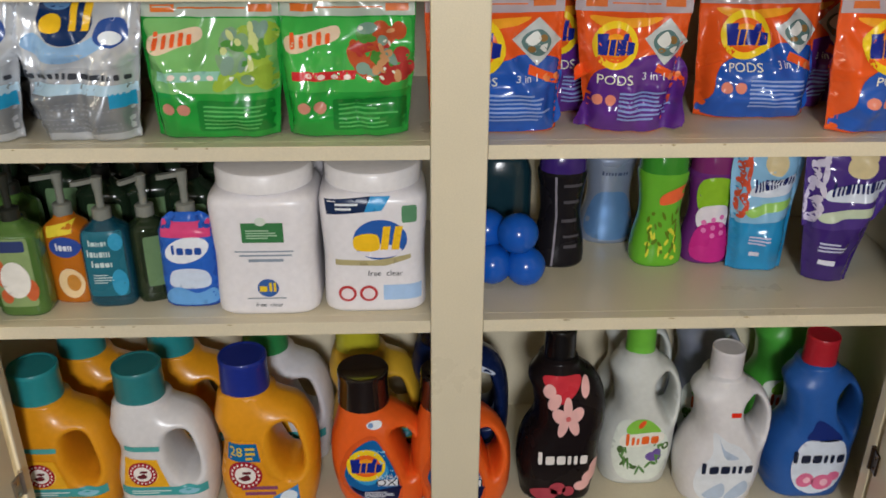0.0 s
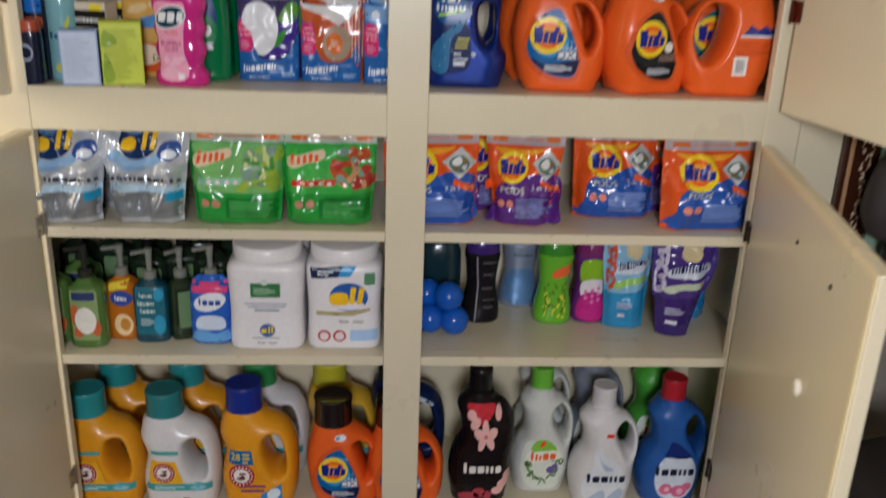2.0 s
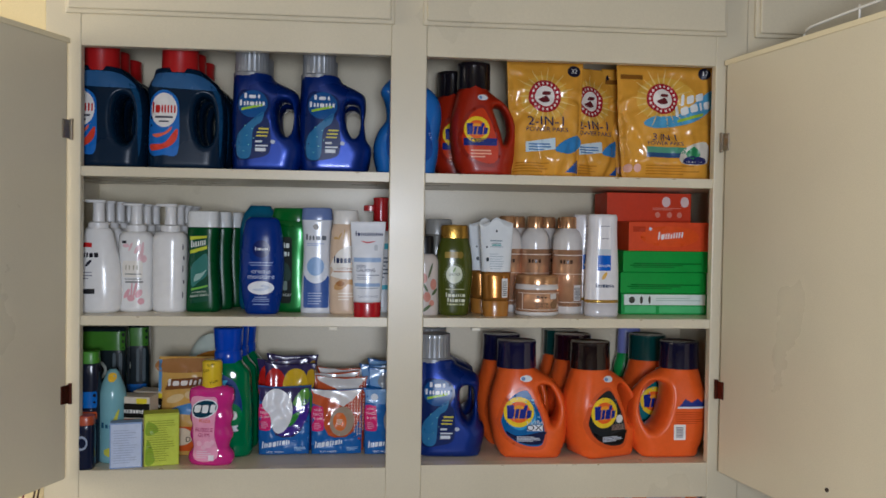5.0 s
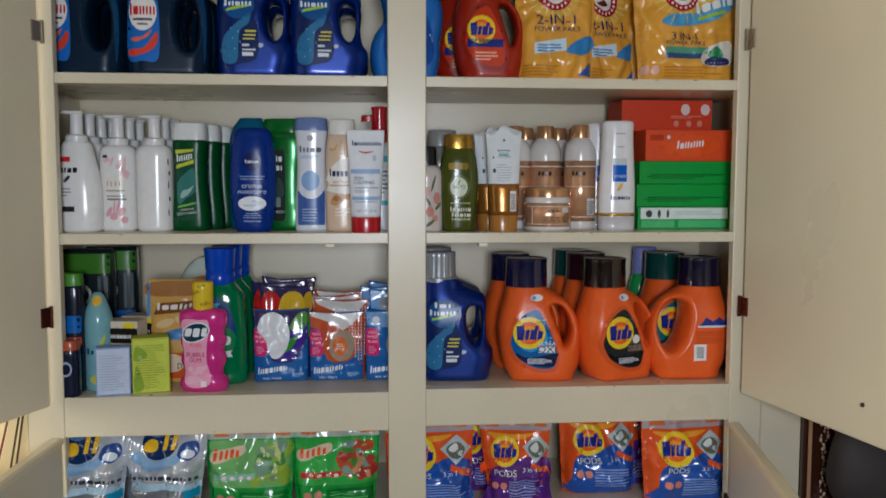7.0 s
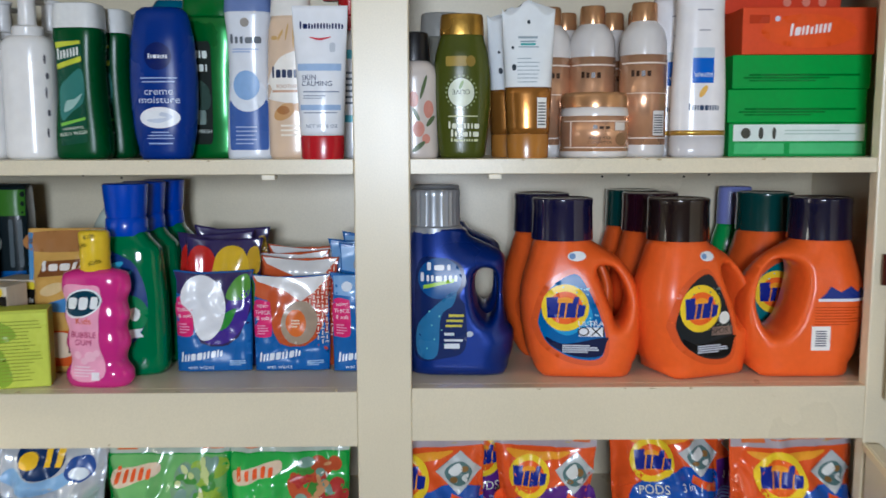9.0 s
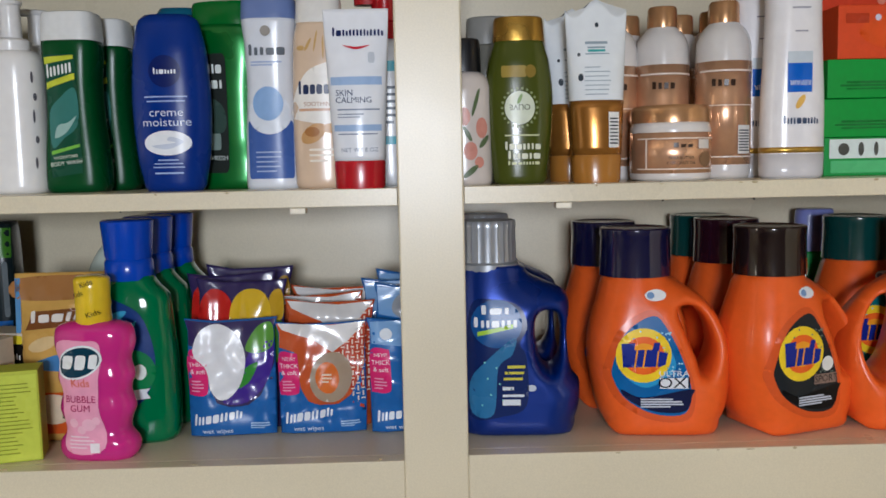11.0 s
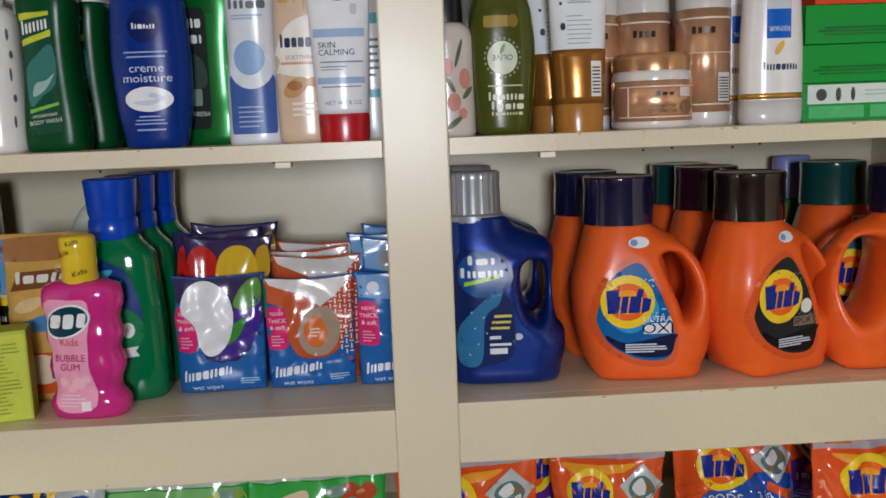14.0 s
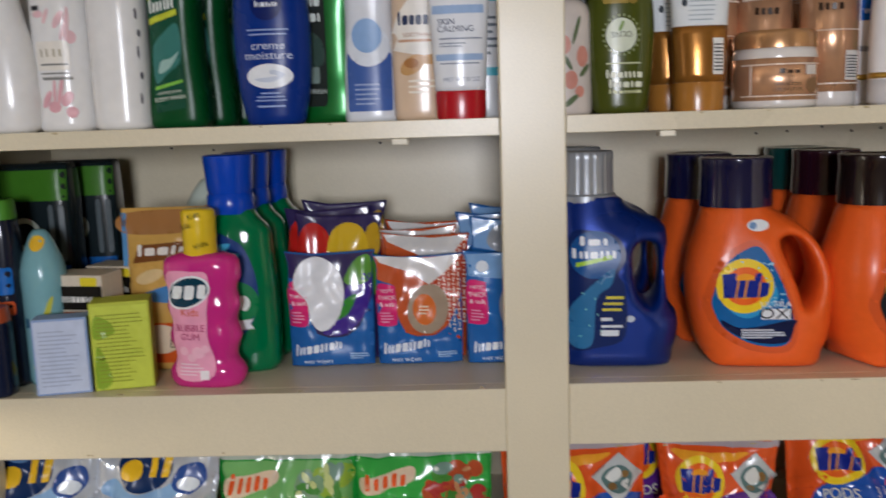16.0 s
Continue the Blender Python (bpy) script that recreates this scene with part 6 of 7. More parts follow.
decal(fm, "fine_print", lines(-.4, .3, .4, .5, 6, .6), "6a7480", 1)
v, f = joined(loft([(.165, .02, .02), (.183, .02, .02), (.186, .0155, .0155), (.225, .015, .015), (.232, .0165, .0165), (.233, .0145, .0145)], seg=28, smooth=False),
              loft([(.205, .014, .008), (.215, .014, .008), (.217, .012, .006)], exp=3, seg=16, cx=-.021, smooth=False))
link("pump", v, f, M("a8161c", "gloss"), root).data.set_sharp_from_angle(angle=radians(40))
at(root, -.047, .10, Z, .05)
fm = flip_bottle("lotion_bottle", "white flower-printed bottle with black cap behind the stile", .062, .157, .05, [(0, .95, .95), (.03, 1, 1), (.85, 1, 1), (.95, .85, .85), (1, .6, .6)], "cfc5bd", .22, "15151a", 2.4, group="hair care bottles", cap_w=.04, cap_d=.04)
decal(fm, "flower_print", [E(.1, .3, .12, .08), E(.3, .5, .1, .09), E(.0, .6, .1, .08), E(.25, .2, .08, .05)], "c98a7a", 1, label="printed peach flowers")
decal(fm, "leaf_print", [E(.2, .72, .14, .03, 60), E(.34, .38, .1, .03, 30), E(.05, .45, .1, .03, -40), E(.1, .12, .14, .03, 20)], "5a6a48", 1)
at(fm.root, .038, .045, Z, .05)
at(olive_bottle("olive green conditioner bottle with gold cap, upside-down print"), .099, .045, Z, .045)
fm = flip_bottle("shampoo_bottle", "grey bottle with grey cap behind an olive one", .062, .191, .045, [(0, .95, .95), (.05, 1, 1), (.8, 1, 1), (1, .9, .9)], "6a6a62", .16, "8a8a86", 2.4, group="hair care bottles")
at(fm.root, .074, .12, Z, .045)
g = at(gold_tube("white and copper hair cream tube standing on its cap"), .182, .037, Z, .045)
again(g, .166, .095, Z, .045, 12)
root = copper_bottle("copper-labelled hair lotion bottle with copper cap")
c = at(root, .278, .115, Z, .062)
again(c, .341, .086, Z, .062, -6)
again(c, .317, .18, Z, .062, 0)
again(c, .25, .18, Z, .062, 0)
again(c, .352, .155, Z, .062, 0)
again(c, .22, .125, Z, .062, 10)
at(copper_jar("round hair mask jar with copper lid and label"), .271, .042, Z, .088)
w_ = at(white_bottle("white conditioner bottle with gold ring, standing upside down"), .399, .042, Z, .045)
again(w_, .383, .10, Z, .045)
gb = carton("capsule_box", "flat green coffee capsule box lying in a stack", "box", .182, .0435, .13, "1f9a34", "stacked cartons")
decal(gb, "fine_print", [R(-.38, .38, .42, .44), R(-.42, .3, .2, .35), R(-.38, .22, .1, .26)], "127022", 1)
at(gb.root, .541, .097, Z + .044, .13, -1)
again(gb.root, .543, .096, Z + .088, .13, .5)
fm = carton("capsule_box", "flat green coffee capsule box with white printed strip", "box", .183, .0435, .13, "2a9a44", "stacked cartons")
lab = decal(fm, "strip", R(-.47, .46, .48, .96), "dfe9e4", 1, label="white strip with small pictures")
decal(fm, "picture_print", [E(-.38, .7, .035, .16), E(-.27, .7, .018, .18), E(-.175, .7, .014, .18)], "4a4a42", 2, lab)
decal(fm, "strip_print", [R(-.1, .66, .42, .7), R(-.1, .76, .3, .8)], "b8ccc2", 2, lab)
decal(fm, "lower_print", [R(-.46, .08, -.1, .4), R(-.06, .08, .47, .4)], "5fbf78", 1)
at(fm.root, .541, .095, Z, .13, .5)
ob = carton("fabric_sheet_box", "orange dryer sheet carton lying on the green boxes", "box", .174, .060, .115, "dc4a12", "stacked cartons")
decal(ob, "glow", [E(.0, .5, .36, .36)], "e25418", .6)
decal(ob, "logo_mark", wordmark(-.15, .38, .17, .66, 6, 1, .04, .3), "efe6e6", 1)
decal(ob, "spot", E(-.24, .76, .02, .06), "d9d6e8", 1)
decal(ob, "panel", R(-.45, .66, -.3, .84), "b83a16", 1)
at(ob.root, .551, .097, Z + .132, .115)
ob2 = carton("fabric_sheet_box", "red-orange dryer sheet carton on top behind another", "box", .185, .062, .1, "cc3c12", "stacked cartons")
decal(ob2, "flower_print", [E(.2, .7, .05, .18), E(.42, .7, .05, .18)], "e6d0cc", 1)
decal(ob2, "spot_print", [E(.1, .25, .03, .1), E(.24, .25, .03, .1), E(.36, .25, .03, .1)] + lines(.04, .42, .4, .52, 2), "d98a74", 1)
sup = carton("fabric_sheet_box", "red-orange dryer sheet carton standing at the back", "box", .185, .185, .09, "b02c10", "stacked cartons")
at(sup.root, .527, .233, Z, .09)
at(ob2.root, .527, .16, Z + .1925, .1)

# ---- the upper cabinet, deck ----
Z = U0L
root = thing("razor_pack", "tall green and black blister pack at the back", "pack")
fm = loft_body(root, [(0, 1, 1), (.02, 1, 1), (.8, 1, 1), (.97, .98, .9), (1, .96, .6)], .1, .25, .05, M("1a2428", "gloss"), 5)
decal(fm, "top_band", R(-.48, .82, .48, .97), "42781f", 1, label="green top band")
decal(fm, "blue_panel", [R(-.46, .36, .2, .46), R(.05, .3, .46, .5)], "1f5fa8", 1)
decal(fm, "badge", E(-.05, .66, .2, .08), "b9c0b4", 1)
decal(fm, "badge_core", E(-.05, .66, .15, .055), "23282a", 2)
decal(fm, "green_foot", R(-.48, .04, .48, .3), "3f7a2c", 1)
decal(fm, "slot_print", [R(.26, .52, .32, .8, .02), R(.38, .52, .44, .8, .02)], "5a6468", 1)
at(root, -.606, .135, Z, .05)
again(root, -.578, .2, Z, .05, 4, label="tall green and black blister pack behind another")
fm = flip_bottle("shower_gel_bottle", "black, blue and orange shower gel bottle by the side", .05, .215, .04, [(0, .95, .95), (.03, 1, 1), (.9, 1, 1), (1, .9, .9)], "141a2c", .1, "4f8f2a", 3, group="shower gels")
decal(fm, "blue_band", R(-.45, .56, .45, .72, .03), "1f66b8", 1, label="blue printed band")
decal(fm, "orange_band", R(-.45, .44, .45, .52, .03), "c8582a", 1)
decal(fm, "badge", E(.12, .3, .2, .07), "8a94a8", 1)
decal(fm, "badge_core", E(.12, .3, .14, .05), "141a2c", 2)
decal(fm, "sticker", R(-.34, .12, -.12, .3), "c8ccd2", 1)
at(fm.root, -.606, .04, Z, .04)
sh = flip_bottle("shower_gel_bottle", "short dark navy bottle near the shelf edge", .048, .1, .035, [(0, .95, .95), (.05, 1, 1), (.9, 1, 1), (1, .95, .95)], "121a33", .16, "a84a26", 3, group="shower gels")
decal(sh, "badge", E(.1, .6, .22, .16), "9aa4b8", 1)
decal(sh, "badge_core", E(.1, .6, .16, .11), "121a33", 2)
decal(sh, "sticker", R(-.36, .16, -.14, .7), "c3c8d0", 1)
at(sh.root, -.603, .002, Z, .035)
fm = bottle("air_freshener", "pale teal aerosol can with yellow button", "aerosol can", .05, .178, .05, [(0, .95, .95), (.02, 1, 1), (.6, 1, 1), (.7, 1.02, 1.02), (.8, .9, .9), (.92, .6, .6), (.98, .4, .4), (1, .25, .25)], "7fb0b8", "gloss", 2.0)
decal(fm, "button", E(.05, .92, .16, .05), "e6b82a", 1, label="yellow button")
decal(fm, "leaf", [E(.2, .45, .2, .04, 40), E(.1, .12, .3, .05)], "c9c84a", 1)
decal(fm, "logo_mark", [R(-.3, .38, -.2, .44), R(-.14, .38, -.04, .42), R(.02, .38, .12, .42)], "2a5a78", 1)
at(fm.root, -.562, .048, Z, .05)
rb = carton("medicine_box", "white and black cough syrup carton behind small boxes", "box", .066, .125, .045, "d8ccb8", "medicine boxes")
decal(rb, "black_band", R(-.5, .68, .5, .9), "1a1816", 1)
decal(rb, "name_print", wordmark(-0.42, .75, 0.39, .83, 9), "e6e4de", 2)
decal(rb, "yellow_tag", R(.1, .9, .42, .98, .03), "e6d22a", 1)
decal(rb, "orange_print", [R(-.3, .55, .1, .66, .02), E(-.2, .42, .2, .06)], "b8683a", 1)
decal(rb, "red_line", R(-.5, .48, .5, .5), "9a3a2a", 1)
at(rb.root, -.518, .062, Z, .045, -8)
again(rb.root, -.50, .12, Z, .045, -12)
bb = carton("medicine_box", "pale blue carton with fine print facing front", "box", .058, .086, .028, "8fa6d0", "medicine boxes")
pan = decal(bb, "panel", R(-.46, .03, .46, .97), "c6d0e6", 1, label="pale printed panel")
decal(bb, "fine_print", lines(-.38, .12, .38, .88, 14, .7), "a9b4cc", 2, pan)
at(bb.root, -.524, .013, Z, .028, 13)
yb = carton("medicine_box", "yellow-green carton with fine print facing front", "box", .064, .1, .04, "b8c23a", "medicine boxes")
pan = decal(yb, "panel", R(-.47, .02, .47, .96), "c6d24a", 1, label="yellow-green printed panel")
decal(yb, "stain", [P((-.45, .05), (-.2, .1), (-.3, .4), (-.42, .5)), P((-.44, .6), (-.1, .66), (-.2, .8), (-.42, .84))], "8fae2c", 2, pan)
decal(yb, "fine_print", lines(-.4, .1, .4, .9, 18, .75, 4), "8f9a2c", 3, pan)
at(yb.root, -.464, .028, Z, .04, 15)
fm = pouch("cough_drop_bag", "orange and yellow bag of cough drops with blue edge", "bag", .125, .195, .05, "d0a452", "", 31, crumple=.0018, fin="print")
decal(fm, "edge", R(-.49, .05, -.44, .97), "5a93c8", 1, fin="foil", label="blue printed edge")
decal(fm, "top_art", P((-.44, .84), (.46, .86), (.46, .97), (-.44, .97)), "a8743f", 1, fin="foil")
decal(fm, "logo_plate", [(-.38, .66), (.4, .7), (.44, .8), (-.32, .77)], "7a4a24", 1)
decal(fm, "logo_mark", wordmark(-.34, .7, .4, .775, 7, 3, .12, .03), "efe9e0", 2)
decal(fm, "blue_wave", P((-.3, .46), (.1, .54), (.46, .5), (.46, .42), (.0, .42)), "4f86c0", 1)
decal(fm, "drop_print", [E(-.2, .58, .14, .04, 10), E(.1, .6, .16, .045, -8), E(.32, .56, .12, .035, 20)], "e0c48e", 1)
decal(fm, "orange_foot", R(-.4, .05, .46, .3, .03), "d05a20", 1)
decal(fm, "pale_patch", E(-.1, .2, .2, .09), "e3cfb0", 2)
txt(fm, "DAY", .1, .17, .014, "2a2622", 3)
at(fm.root, -.425, .088, Z, .05, 0, -4)
act = at(rinse_bottle("pink children's mouth rinse bottle with yellow cap, BUBBLE GUM"), -.369, .025, Z, .05, -8)
mw = at(mouthwash("green mouthwash bottle with tall blue cap"), -.348, .08, Z, .06, 3)
again(mw, -.345, .146, Z, .06, 3, label="green mouthwash bottle standing behind another")
again(mw, -.337, .212, Z, .06, 3, label="green mouthwash bottle standing behind another")
root = thing("toothbrush_pack", "clear curved pack with orange and green stripe at the back", "pack")
fm = pillow_body(root, [(-.5, 0), (.5, 0), (.5, .6), (.3, .9), (0, 1), (-.3, .92), (-.5, .6)], None, .13, .225, .03, M("c9d3c6", "gloss"), r=.03)
decal(fm, "stripe", P((-.3, .78), (.0, .84), (.3, .8), (.1, .76), (-.2, .72)), "d88a2a", 1, label="orange printed stripe")
decal(fm, "stripe", P((.0, .7), (.3, .76), (.4, .68), (.1, .64)), "4a9a5a", 1)
at(root, -.40, .25, Z, .03)
for kind, x, front_y, h0, h1, words, back_words in (
        ("fruit", -.236, .098, .138, .18, "soft wipes pack with white flap and purple fruit print", "wipes pack with printed peppers standing behind another"),
        ("orange", -.131, .1, .131, .152, "soft wipes pack with orange print and tan flap", "orange patterned wipes pack standing behind another"),
        ("blue", -.024, .096, .134, .17, "soft blue wipes pack with silver flap beside the stile", "blue wipes pack standing behind another")):
    at(wipes_pack(kind, words, h0, True, 3 + len(kind)), x, front_y, Z, .024, 2, -3)
    for i in range(3):
        at(wipes_pack(kind, back_words, h1 + .005 * i, False, 11 + 3 * i + len(kind)), x + .004 * (-1) ** i, front_y + .029 + .026 * i, Z, .024, 1, -2, 1.5 * (-1) ** i)
Z = U0
o = again(o, .098, .053, Z, .1, -3, label="shiny blue stain remover jug beside the stile")
again(o, .10, .165, Z, .1, -2, label="shiny blue stain remover jug behind another by the stile")
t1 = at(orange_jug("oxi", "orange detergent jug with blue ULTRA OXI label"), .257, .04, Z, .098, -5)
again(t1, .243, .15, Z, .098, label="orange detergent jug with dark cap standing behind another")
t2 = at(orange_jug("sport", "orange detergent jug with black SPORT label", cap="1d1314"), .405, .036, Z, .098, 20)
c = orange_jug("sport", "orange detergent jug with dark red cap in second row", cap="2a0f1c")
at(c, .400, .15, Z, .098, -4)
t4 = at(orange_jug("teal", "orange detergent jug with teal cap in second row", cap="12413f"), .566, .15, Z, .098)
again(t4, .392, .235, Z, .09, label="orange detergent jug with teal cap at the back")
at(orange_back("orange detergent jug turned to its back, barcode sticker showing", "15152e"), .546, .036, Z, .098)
fm = flip_bottle("fabric_softener_bottle", "green bottle with lilac cap at the back", .075, .235, .05, [(0, .95, .95), (.04, 1, 1), (.6, 1, 1), (.85, .9, .9), (1, .7, .7)], "2f9a4a", .24, "7f86c4", 2.4, group="fabric softener jugs")
at(fm.root, .529, .265, Z, .05)

# ---- the lower cabinet, top shelf ----
Z = L2
al = at(silver_pouch("silver foil pouch of detergent pods", 2), -.578, .0, Z, .075, 6, -3)
again(al, -.44, .008, Z, .075, -2, -4)
again(al, -.49, .1, Z, .075, 8, -3, label="silver foil pouch standing behind two others")
at(green_pouch("green foil pouch of detergent pods with yellow print", "yellow", 5), -.290, .014, Z, .08, 0, -3)
at(green_pouch("green foil pouch of detergent pods with red print", "red", 9), -.132, .016, Z, .08, 0, -3)
tb = at(pods_pouch("orange and blue foil pouch of detergent pods", "2457b4", 11), .045, .03, Z, .07, 3, -3)
tp = at(pods_pouch("orange and purple foil pouch of detergent pods", "5a2a86", 14, .142, .172, .18), .209, .03, Z, .07, -8, -4)
again(tp, .15, .115, Z, .075, 0, -3, label="purple foil pouch of pods standing behind others")
again(tp, .46, .13, Z, .075, 0, -3, label="purple foil pouch of pods standing behind others")
at(pods_pouch("orange and blue foil pouch of detergent pods set further back", "2457b4", 17, .158), .385, .085, Z, .07, 0, -4)
again(tb, .538, .02, Z, .075, 4, -3)

# ---- the lower cabinet, middle shelf ----
Z = L1
s = at(pump_soap("clear green hand soap bottle with apple label", .066, .19, .05, "6a9446", "apple", fin="jelly", pump_color="2a2c26"), -.565, .03, Z, .05)
again(s, -.632, .05, Z, .05)
again(s, -.60, .12, Z, .05, label="clear green hand soap bottle in the second row")
so = at(pump_soap("clear orange hand soap bottle with pump", .056, .18, .045, "ee8a1c", "orange", fin="jelly"), -.512, .065, Z, .045, -6)
st = at(pump_soap("clear teal hand soap bottle with white lettering bars", .063, .178, .045, "1c5a70", "teal", fin="jelly"), -.458, .053, Z, .045, 4)
sg = at(pump_soap("clear dark green hand soap bottle turned sideways", .047, .176, .045, "4a6040", "plain"), -.407, .066, Z, .045, 20)
at(pump_soap("blue and white hand soap bottle with pink band", .076, .187, .045, "2f58b4", "blue", fin="gloss"), -.349, .05, Z, .045)
dk = pump_soap("dark green hand soap bottle with black pump behind", .075, .215, .05, "1c2a1c", "plain", fin="gloss", pump_color="151614")
at(dk, -.56, .19, Z, .05)
for x, y in ((-.48, .13), (-.42, .15), (-.36, .13), (-.50, .22), (-.41, .23), (-.34, .22), (-.63, .2)):
    again(dk, x, y, Z, .05, 15 * math.sin(x * 40))
tbk = at(tub("back", "white square detergent tub turned to its back"), -.246, .022, Z, .125)
tfr = at(tub("front", "white square detergent tub with blue round logo"), -.107, .026, Z, .125, 1)
again(tbk, -.25, .155, Z, .125, label="white square detergent tub in the second row")
again(tfr, -.11, .158, Z, .125, label="white square detergent tub in the second row")
root = thing("dryer_ball_pack", "stacked glossy blue plastic laundry balls", "laundry balls")
for i, (x, y, z) in enumerate(((.0, 0, .034), (.012, .0, .0), (-.034, .004, .001), (-.04, .03, .03))):
    bm = bmesh.new()
    bmesh.ops.create_uvsphere(bm, u_segments=28, v_segments=18, radius=.0285, matrix=pose(x, y, .0285 + z * 1.45))
    for v in bm.verts:
        c0 = Vector((x, y, .0285 + z * 1.45))
        n0 = (v.co - c0).normalized()
        v.co = c0 + n0 * (.0285 - .0012 * max(0, math.sin(9 * math.atan2(n0.y, n0.x))) ** 4)
    part("ball", bm, M("1a57b8", "gloss"), root, smooth=True)
put(root, .088, .103, Z)
root = thing("dark_bottle", "dark teal bottle behind the blue balls", "bottle")
loft_body(root, [(0, .95, .95), (.04, 1, 1), (.8, 1, 1), (.95, .8, .8), (1, .5, .5)], .085, .165, .06, M("16303a", "gloss"), 2.6)
at(root, .075, .175, Z, .06)
bk = at(bead_bottle("black scent bead bottle with purple cap", .074, .16, "17151a", "deep", "black"), .158, .15, Z, .06)
at(bead_bottle("silver-blue scent bead bottle", .082, .15, "9aa8c4", "pearl", "silver"), .246, .228, Z, .07)
at(bead_bottle("lime green scent bead bottle", .076, .158, "6ab42c", "gloss", "lime"), .303, .147, Z, .064)
at(bead_bottle("green and magenta scent bead bottle", .074, .155, "6a2a7a", "gloss", "magenta"), .378, .155, Z, .062)
at(beads_pouch("light blue foil pouch of scent beads", "2f93cc", "8fc0e4", 21, .092, .19), .44, .118, Z, .055, -4, -3)
sp = at(beads_pouch("purple foil pouch of scent beads with printed bear", "3a2272", "4a3284", 24, .116, .2), .527, .08, Z, .055, -6, -4, 4)
fm = pouch("scent_booster_pouch", "blue foil pouch behind a purple one", "pouch", .1, .17, .05, "1f7fbc", "scent booster pouches", 27)
at(fm.root, .58, .17, Z, .05, 8, -3)

# ---- the lower cabinet, deck ----
Z = L0
a1 = at(soda_jug("teal", "yellow detergent jug with teal cap", "e39a14", "2f8f93"), -.578, .05, Z, .105)
again(a1, -.555, .175, Z, .105, label="yellow detergent jug with teal cap in the second row")
again(a1, -.415, .175, Z, .105, label="yellow detergent jug with teal cap in the second row")
at(soda_jug("white", "white detergent jug with teal cap", "dcdadb", "2f7c80"), -.430, .05, Z, .105)
at(soda_jug("blue", "yellow detergent jug with dark blue cap", "e39a14", "1c2f8c"), -.277, .052, Z, .105)
aw = at(soda_jug("white", "white detergent jug with green cap in the second row", "d6d4d8", "2f8a4c"), -.265, .175, Z, .105)
ay = at(soda_jug("teal", "yellow detergent jug with yellow-green cap in the second row", "cfa42a", "b8b42a"), -.118, .175, Z, .105)
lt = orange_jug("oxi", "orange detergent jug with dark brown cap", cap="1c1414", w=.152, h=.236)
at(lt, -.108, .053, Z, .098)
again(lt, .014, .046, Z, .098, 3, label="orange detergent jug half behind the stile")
fm = jug("laundry_detergent_jug", "navy detergent jug in the second row", "detergent jug", SODA_OUT, SODA_HOLE, .16, .265, .105, "14234e", -.185, .45, .2, "12162c", fin="deep", group="dark blue detergent jugs")
decal(fm, "print", [E(.2, .84, .14, .02, -20), E(.3, .5, .04, .04)], "c6cede", 1)
at(fm.root, .02, .165, Z, .105)
at(softener_jug("black", "black softener bottle with pink printed flowers", "1a1416", "121012", w=.132, h=.29, cap_fin="gloss"), .169, .07, Z, .1)
g = at(softener_jug("leafy", "greyish white softener jug with green cap", "d2d5d0", "6fb83a", w=.126, h=.275), .300, .105, Z, .1)
at(softener_jug("white", "white softener jug with white cap and red sticker", "dedcde", "d6d2d4"), .420, .058, Z, .1)
at(softener_jug("blue", "blue softener jug with red cap", "2a5ca8", "b0202c", w=.138, h=.272), .564, .066, Z, .1)
gg = at(softener_jug("leafy", "grey-violet softener jug with green cap in the second row", "7f8494", "6fb83a", w=.125, h=.28), .43, .2, Z, .1)
at(softener_jug("leafy", "green softener jug in the second row", "4fa63a", "5fb83a", w=.13, h=.28), .565, .2, Z, .1)
again(g, .315, .215, Z, .1, label="greyish white softener jug in the second row")

# ---- on the right door ----
def tube(pts, r, seg=10):
    pts = [Vector(p) for p in pts]
    verts, faces = [], []
    for i, p in enumerate(pts):
        d = (pts[min(i + 1, len(pts) - 1)] - pts[max(i - 1, 0)]).normalized()
        a = d.orthogonal().normalized()
        b = d.cross(a)
        verts += [p + (a * math.cos(k) + b * math.sin(k)) * r for k in np.linspace(0, 2 * math.pi, seg, endpoint=False)]
    for i in range(len(pts) - 1):
        faces += [(i * seg + k, i * seg + (k + 1) % seg, i * seg + seg + (k + 1) % seg, i * seg + seg + k) for k in range(seg)]
    return verts, faces + [tuple(reversed(range(seg))), tuple(range((len(pts) - 1) * seg, len(pts) * seg))]


def on_door(u, z):
    return (0.634 + .177 * u + .0095, -0.003 - .984 * u, z)


hook = thing("over_door_hook", "white wire hanger resting on the top edge of the cabinet door", "hook")
link("wire", *tube([on_door(.20, 1.7745), on_door(.197, 1.783), on_door(.203, 1.790), on_door(.215, 1.7935), on_door(.30, 1.797), on_door(.40, 1.800), on_door(.52, 1.803)], .0024), M("e6e3dc", "gloss"), hook)
for u in (.33, .45):
    link("clip", *tube([on_door(u, 1.7745), on_door(u, 1.789), on_door(u, 1.803)], .002), M("e6e3dc", "gloss"), hook)

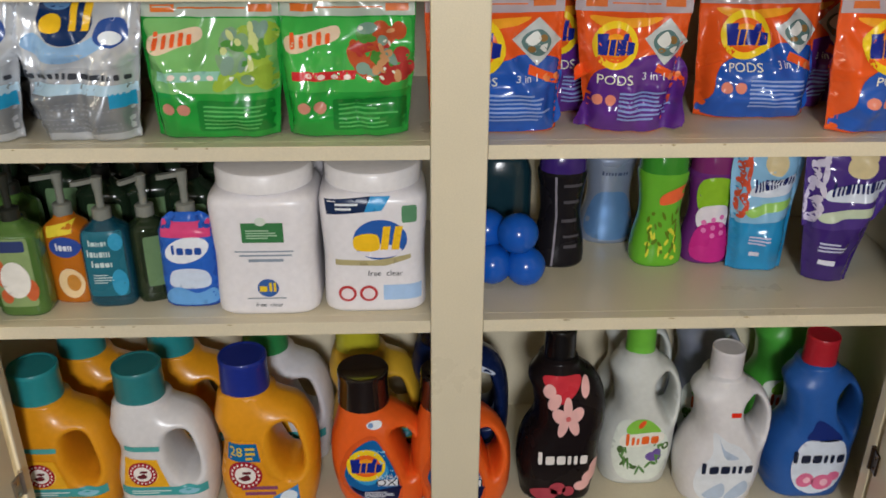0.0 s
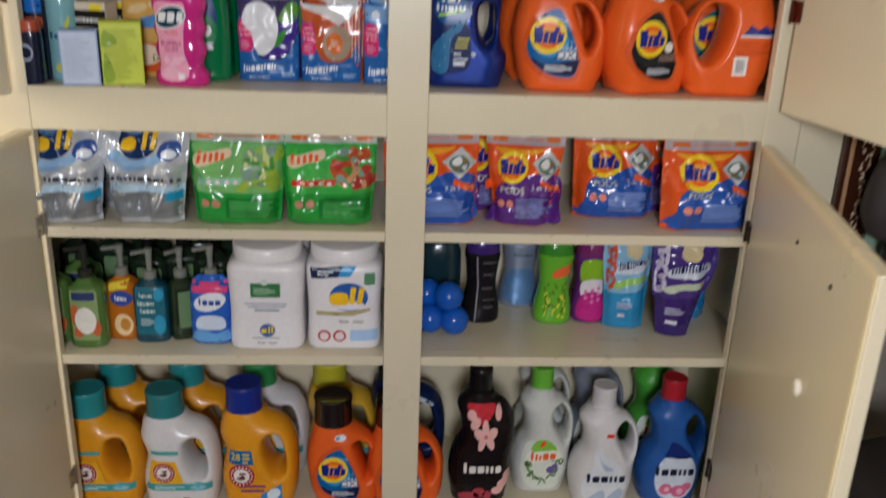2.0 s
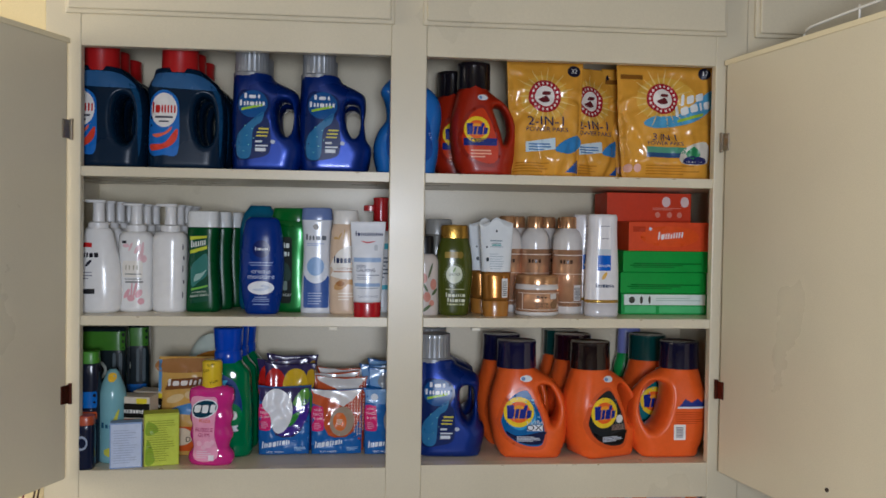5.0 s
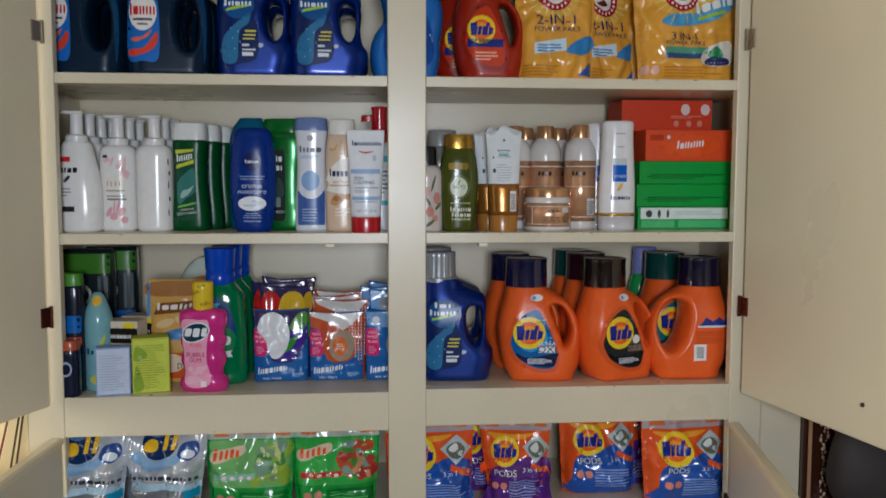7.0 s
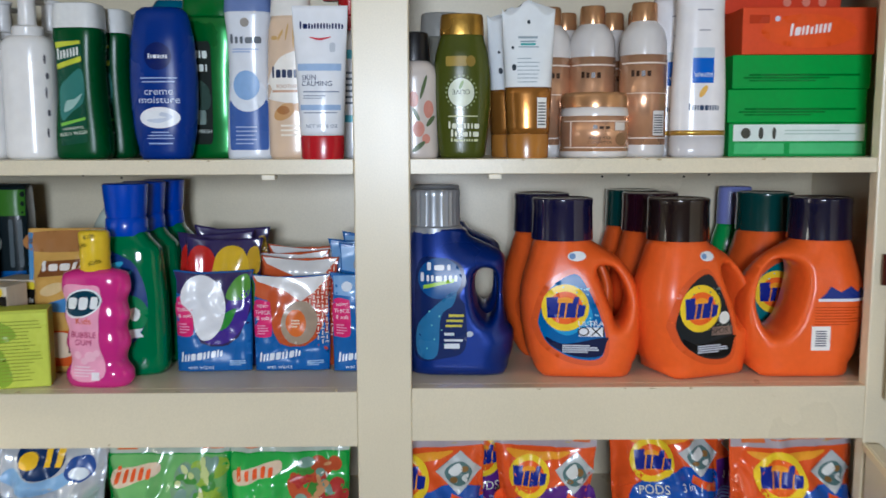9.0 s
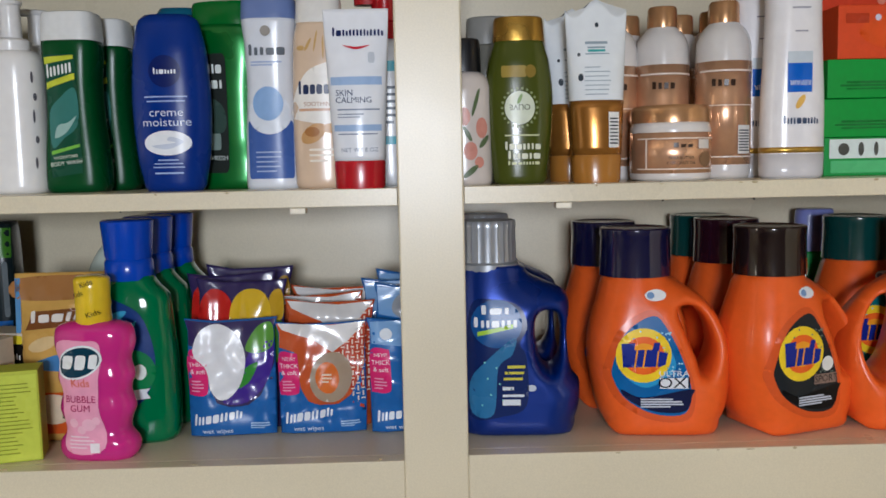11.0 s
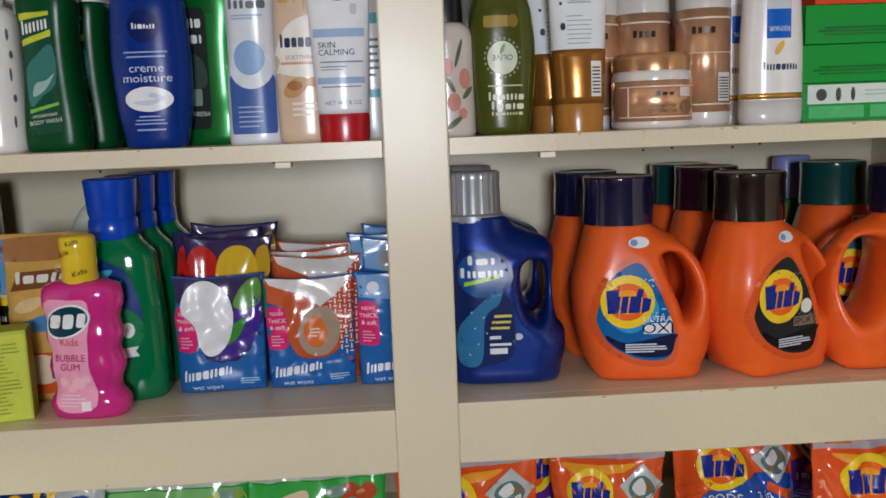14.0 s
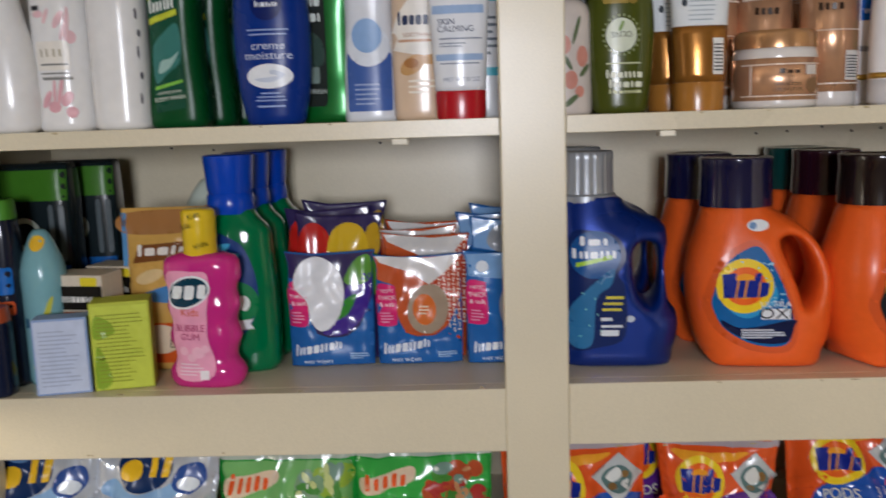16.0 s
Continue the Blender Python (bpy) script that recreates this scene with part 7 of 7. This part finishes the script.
# ---- beside the cabinet ----
root = thing("carved_panel", "dark brown wooden panel with pale scroll carving", "panel")
part("board", boxes((-.0315, -.01, 0, .0315, .012, 1.25), bevel=.003), M("3a1d12", "gloss"), root)
part("rail", boxes((-.024, -.014, 0, -.017, -.0105, 1.25), bevel=.001), M("b08a66", "gloss"), root)
bm = bmesh.new()
for i in range(84):
    for s in (-1, 1):
        bmesh.ops.create_uvsphere(bm, u_segments=6, v_segments=4, radius=.002 + .0009 * math.sin(i * 2.3), matrix=Matrix.LocRotScale((.008 + s * .011 * math.cos(i * .8) * (.6 + .4 * math.sin(i * .27)), -.0112, .5 + i * .008 + s * .003), None, (1.2, .4, 1.7)))
part("scroll", bm, M("c9b298", "gloss"), root, smooth=True)
put(root, .776, -.002, 0)
root = thing("green_board", "pale green board leaning on the wall", "board")
part("board", boxes((-.018, -.008, 0, .018, .008, 1.2), bevel=.003), M("8aa592", "paint"), root)
put(root, .8265, -.01, 0)
root = thing("armchair", "dark grey-brown upholstered chair with rounded back", "chair")
for nm, spec, z0 in (("backrest", [(0, .2, .03), (.015, .23, .04), (.06, .245, .045), (.14, .23, .04), (.165, .19, .03), (.175, .12, .015)], .76), ("seat", [(0, .23, .22), (.03, .25, .24), (.12, .25, .24), (.15, .22, .21)], .24)):
    v, f, _ = loft([(z0 + z, a, b) for z, a, b in spec], 3, 40, cy=0 if nm == "backrest" else -.2)
    link(nm, v, f, M("3b3432", "matte"), root)
for x in (-.18, .18):
    v, f, _ = loft([(.3, .018, .016), (.8, .016, .014)], 3, 14, cx=x, smooth=False)
    link("post", v, f, M("1c1512", "gloss"), root)
for x in (-.19, .19):
    for y in (.0, -.36):
        v, f, _ = loft([(0, .014, .014), (.25, .02, .02)], 2, 14, cx=x, cy=y, smooth=False)
        link("leg", v, f, M("1c1512", "gloss"), root)
put(root, 1.005, -.1, 0, -8)
for x, lean, col, tl in ((-.698, .25, "7a3040", "dark red"), (-.679, .19, "4a3624", "brown"), (-.672, .16, "4a3624", "brown")):
    cu = [(x + lean * (z - .926) + .003 * math.sin(z * 5), -.003, z) for z in np.linspace(.45, 1.1, 20)]
    verts, faces = [], []
    for px, py, pz in cu:
        verts += [(px + .0018 * math.cos(a), py + .0018 * math.sin(a), pz) for a in np.linspace(0, 2 * math.pi, 8, endpoint=False)]
    for i in range(len(cu) - 1):
        faces += [(i * 8 + k, i * 8 + (k + 1) % 8, i * 8 + 8 + (k + 1) % 8, i * 8 + 8 + k) for k in range(8)]
    tagged(link("cord", verts, faces, M(col, "matte")), f"{tl} cord hanging on the wall beside the cabinet", "cord", "hanging cords")
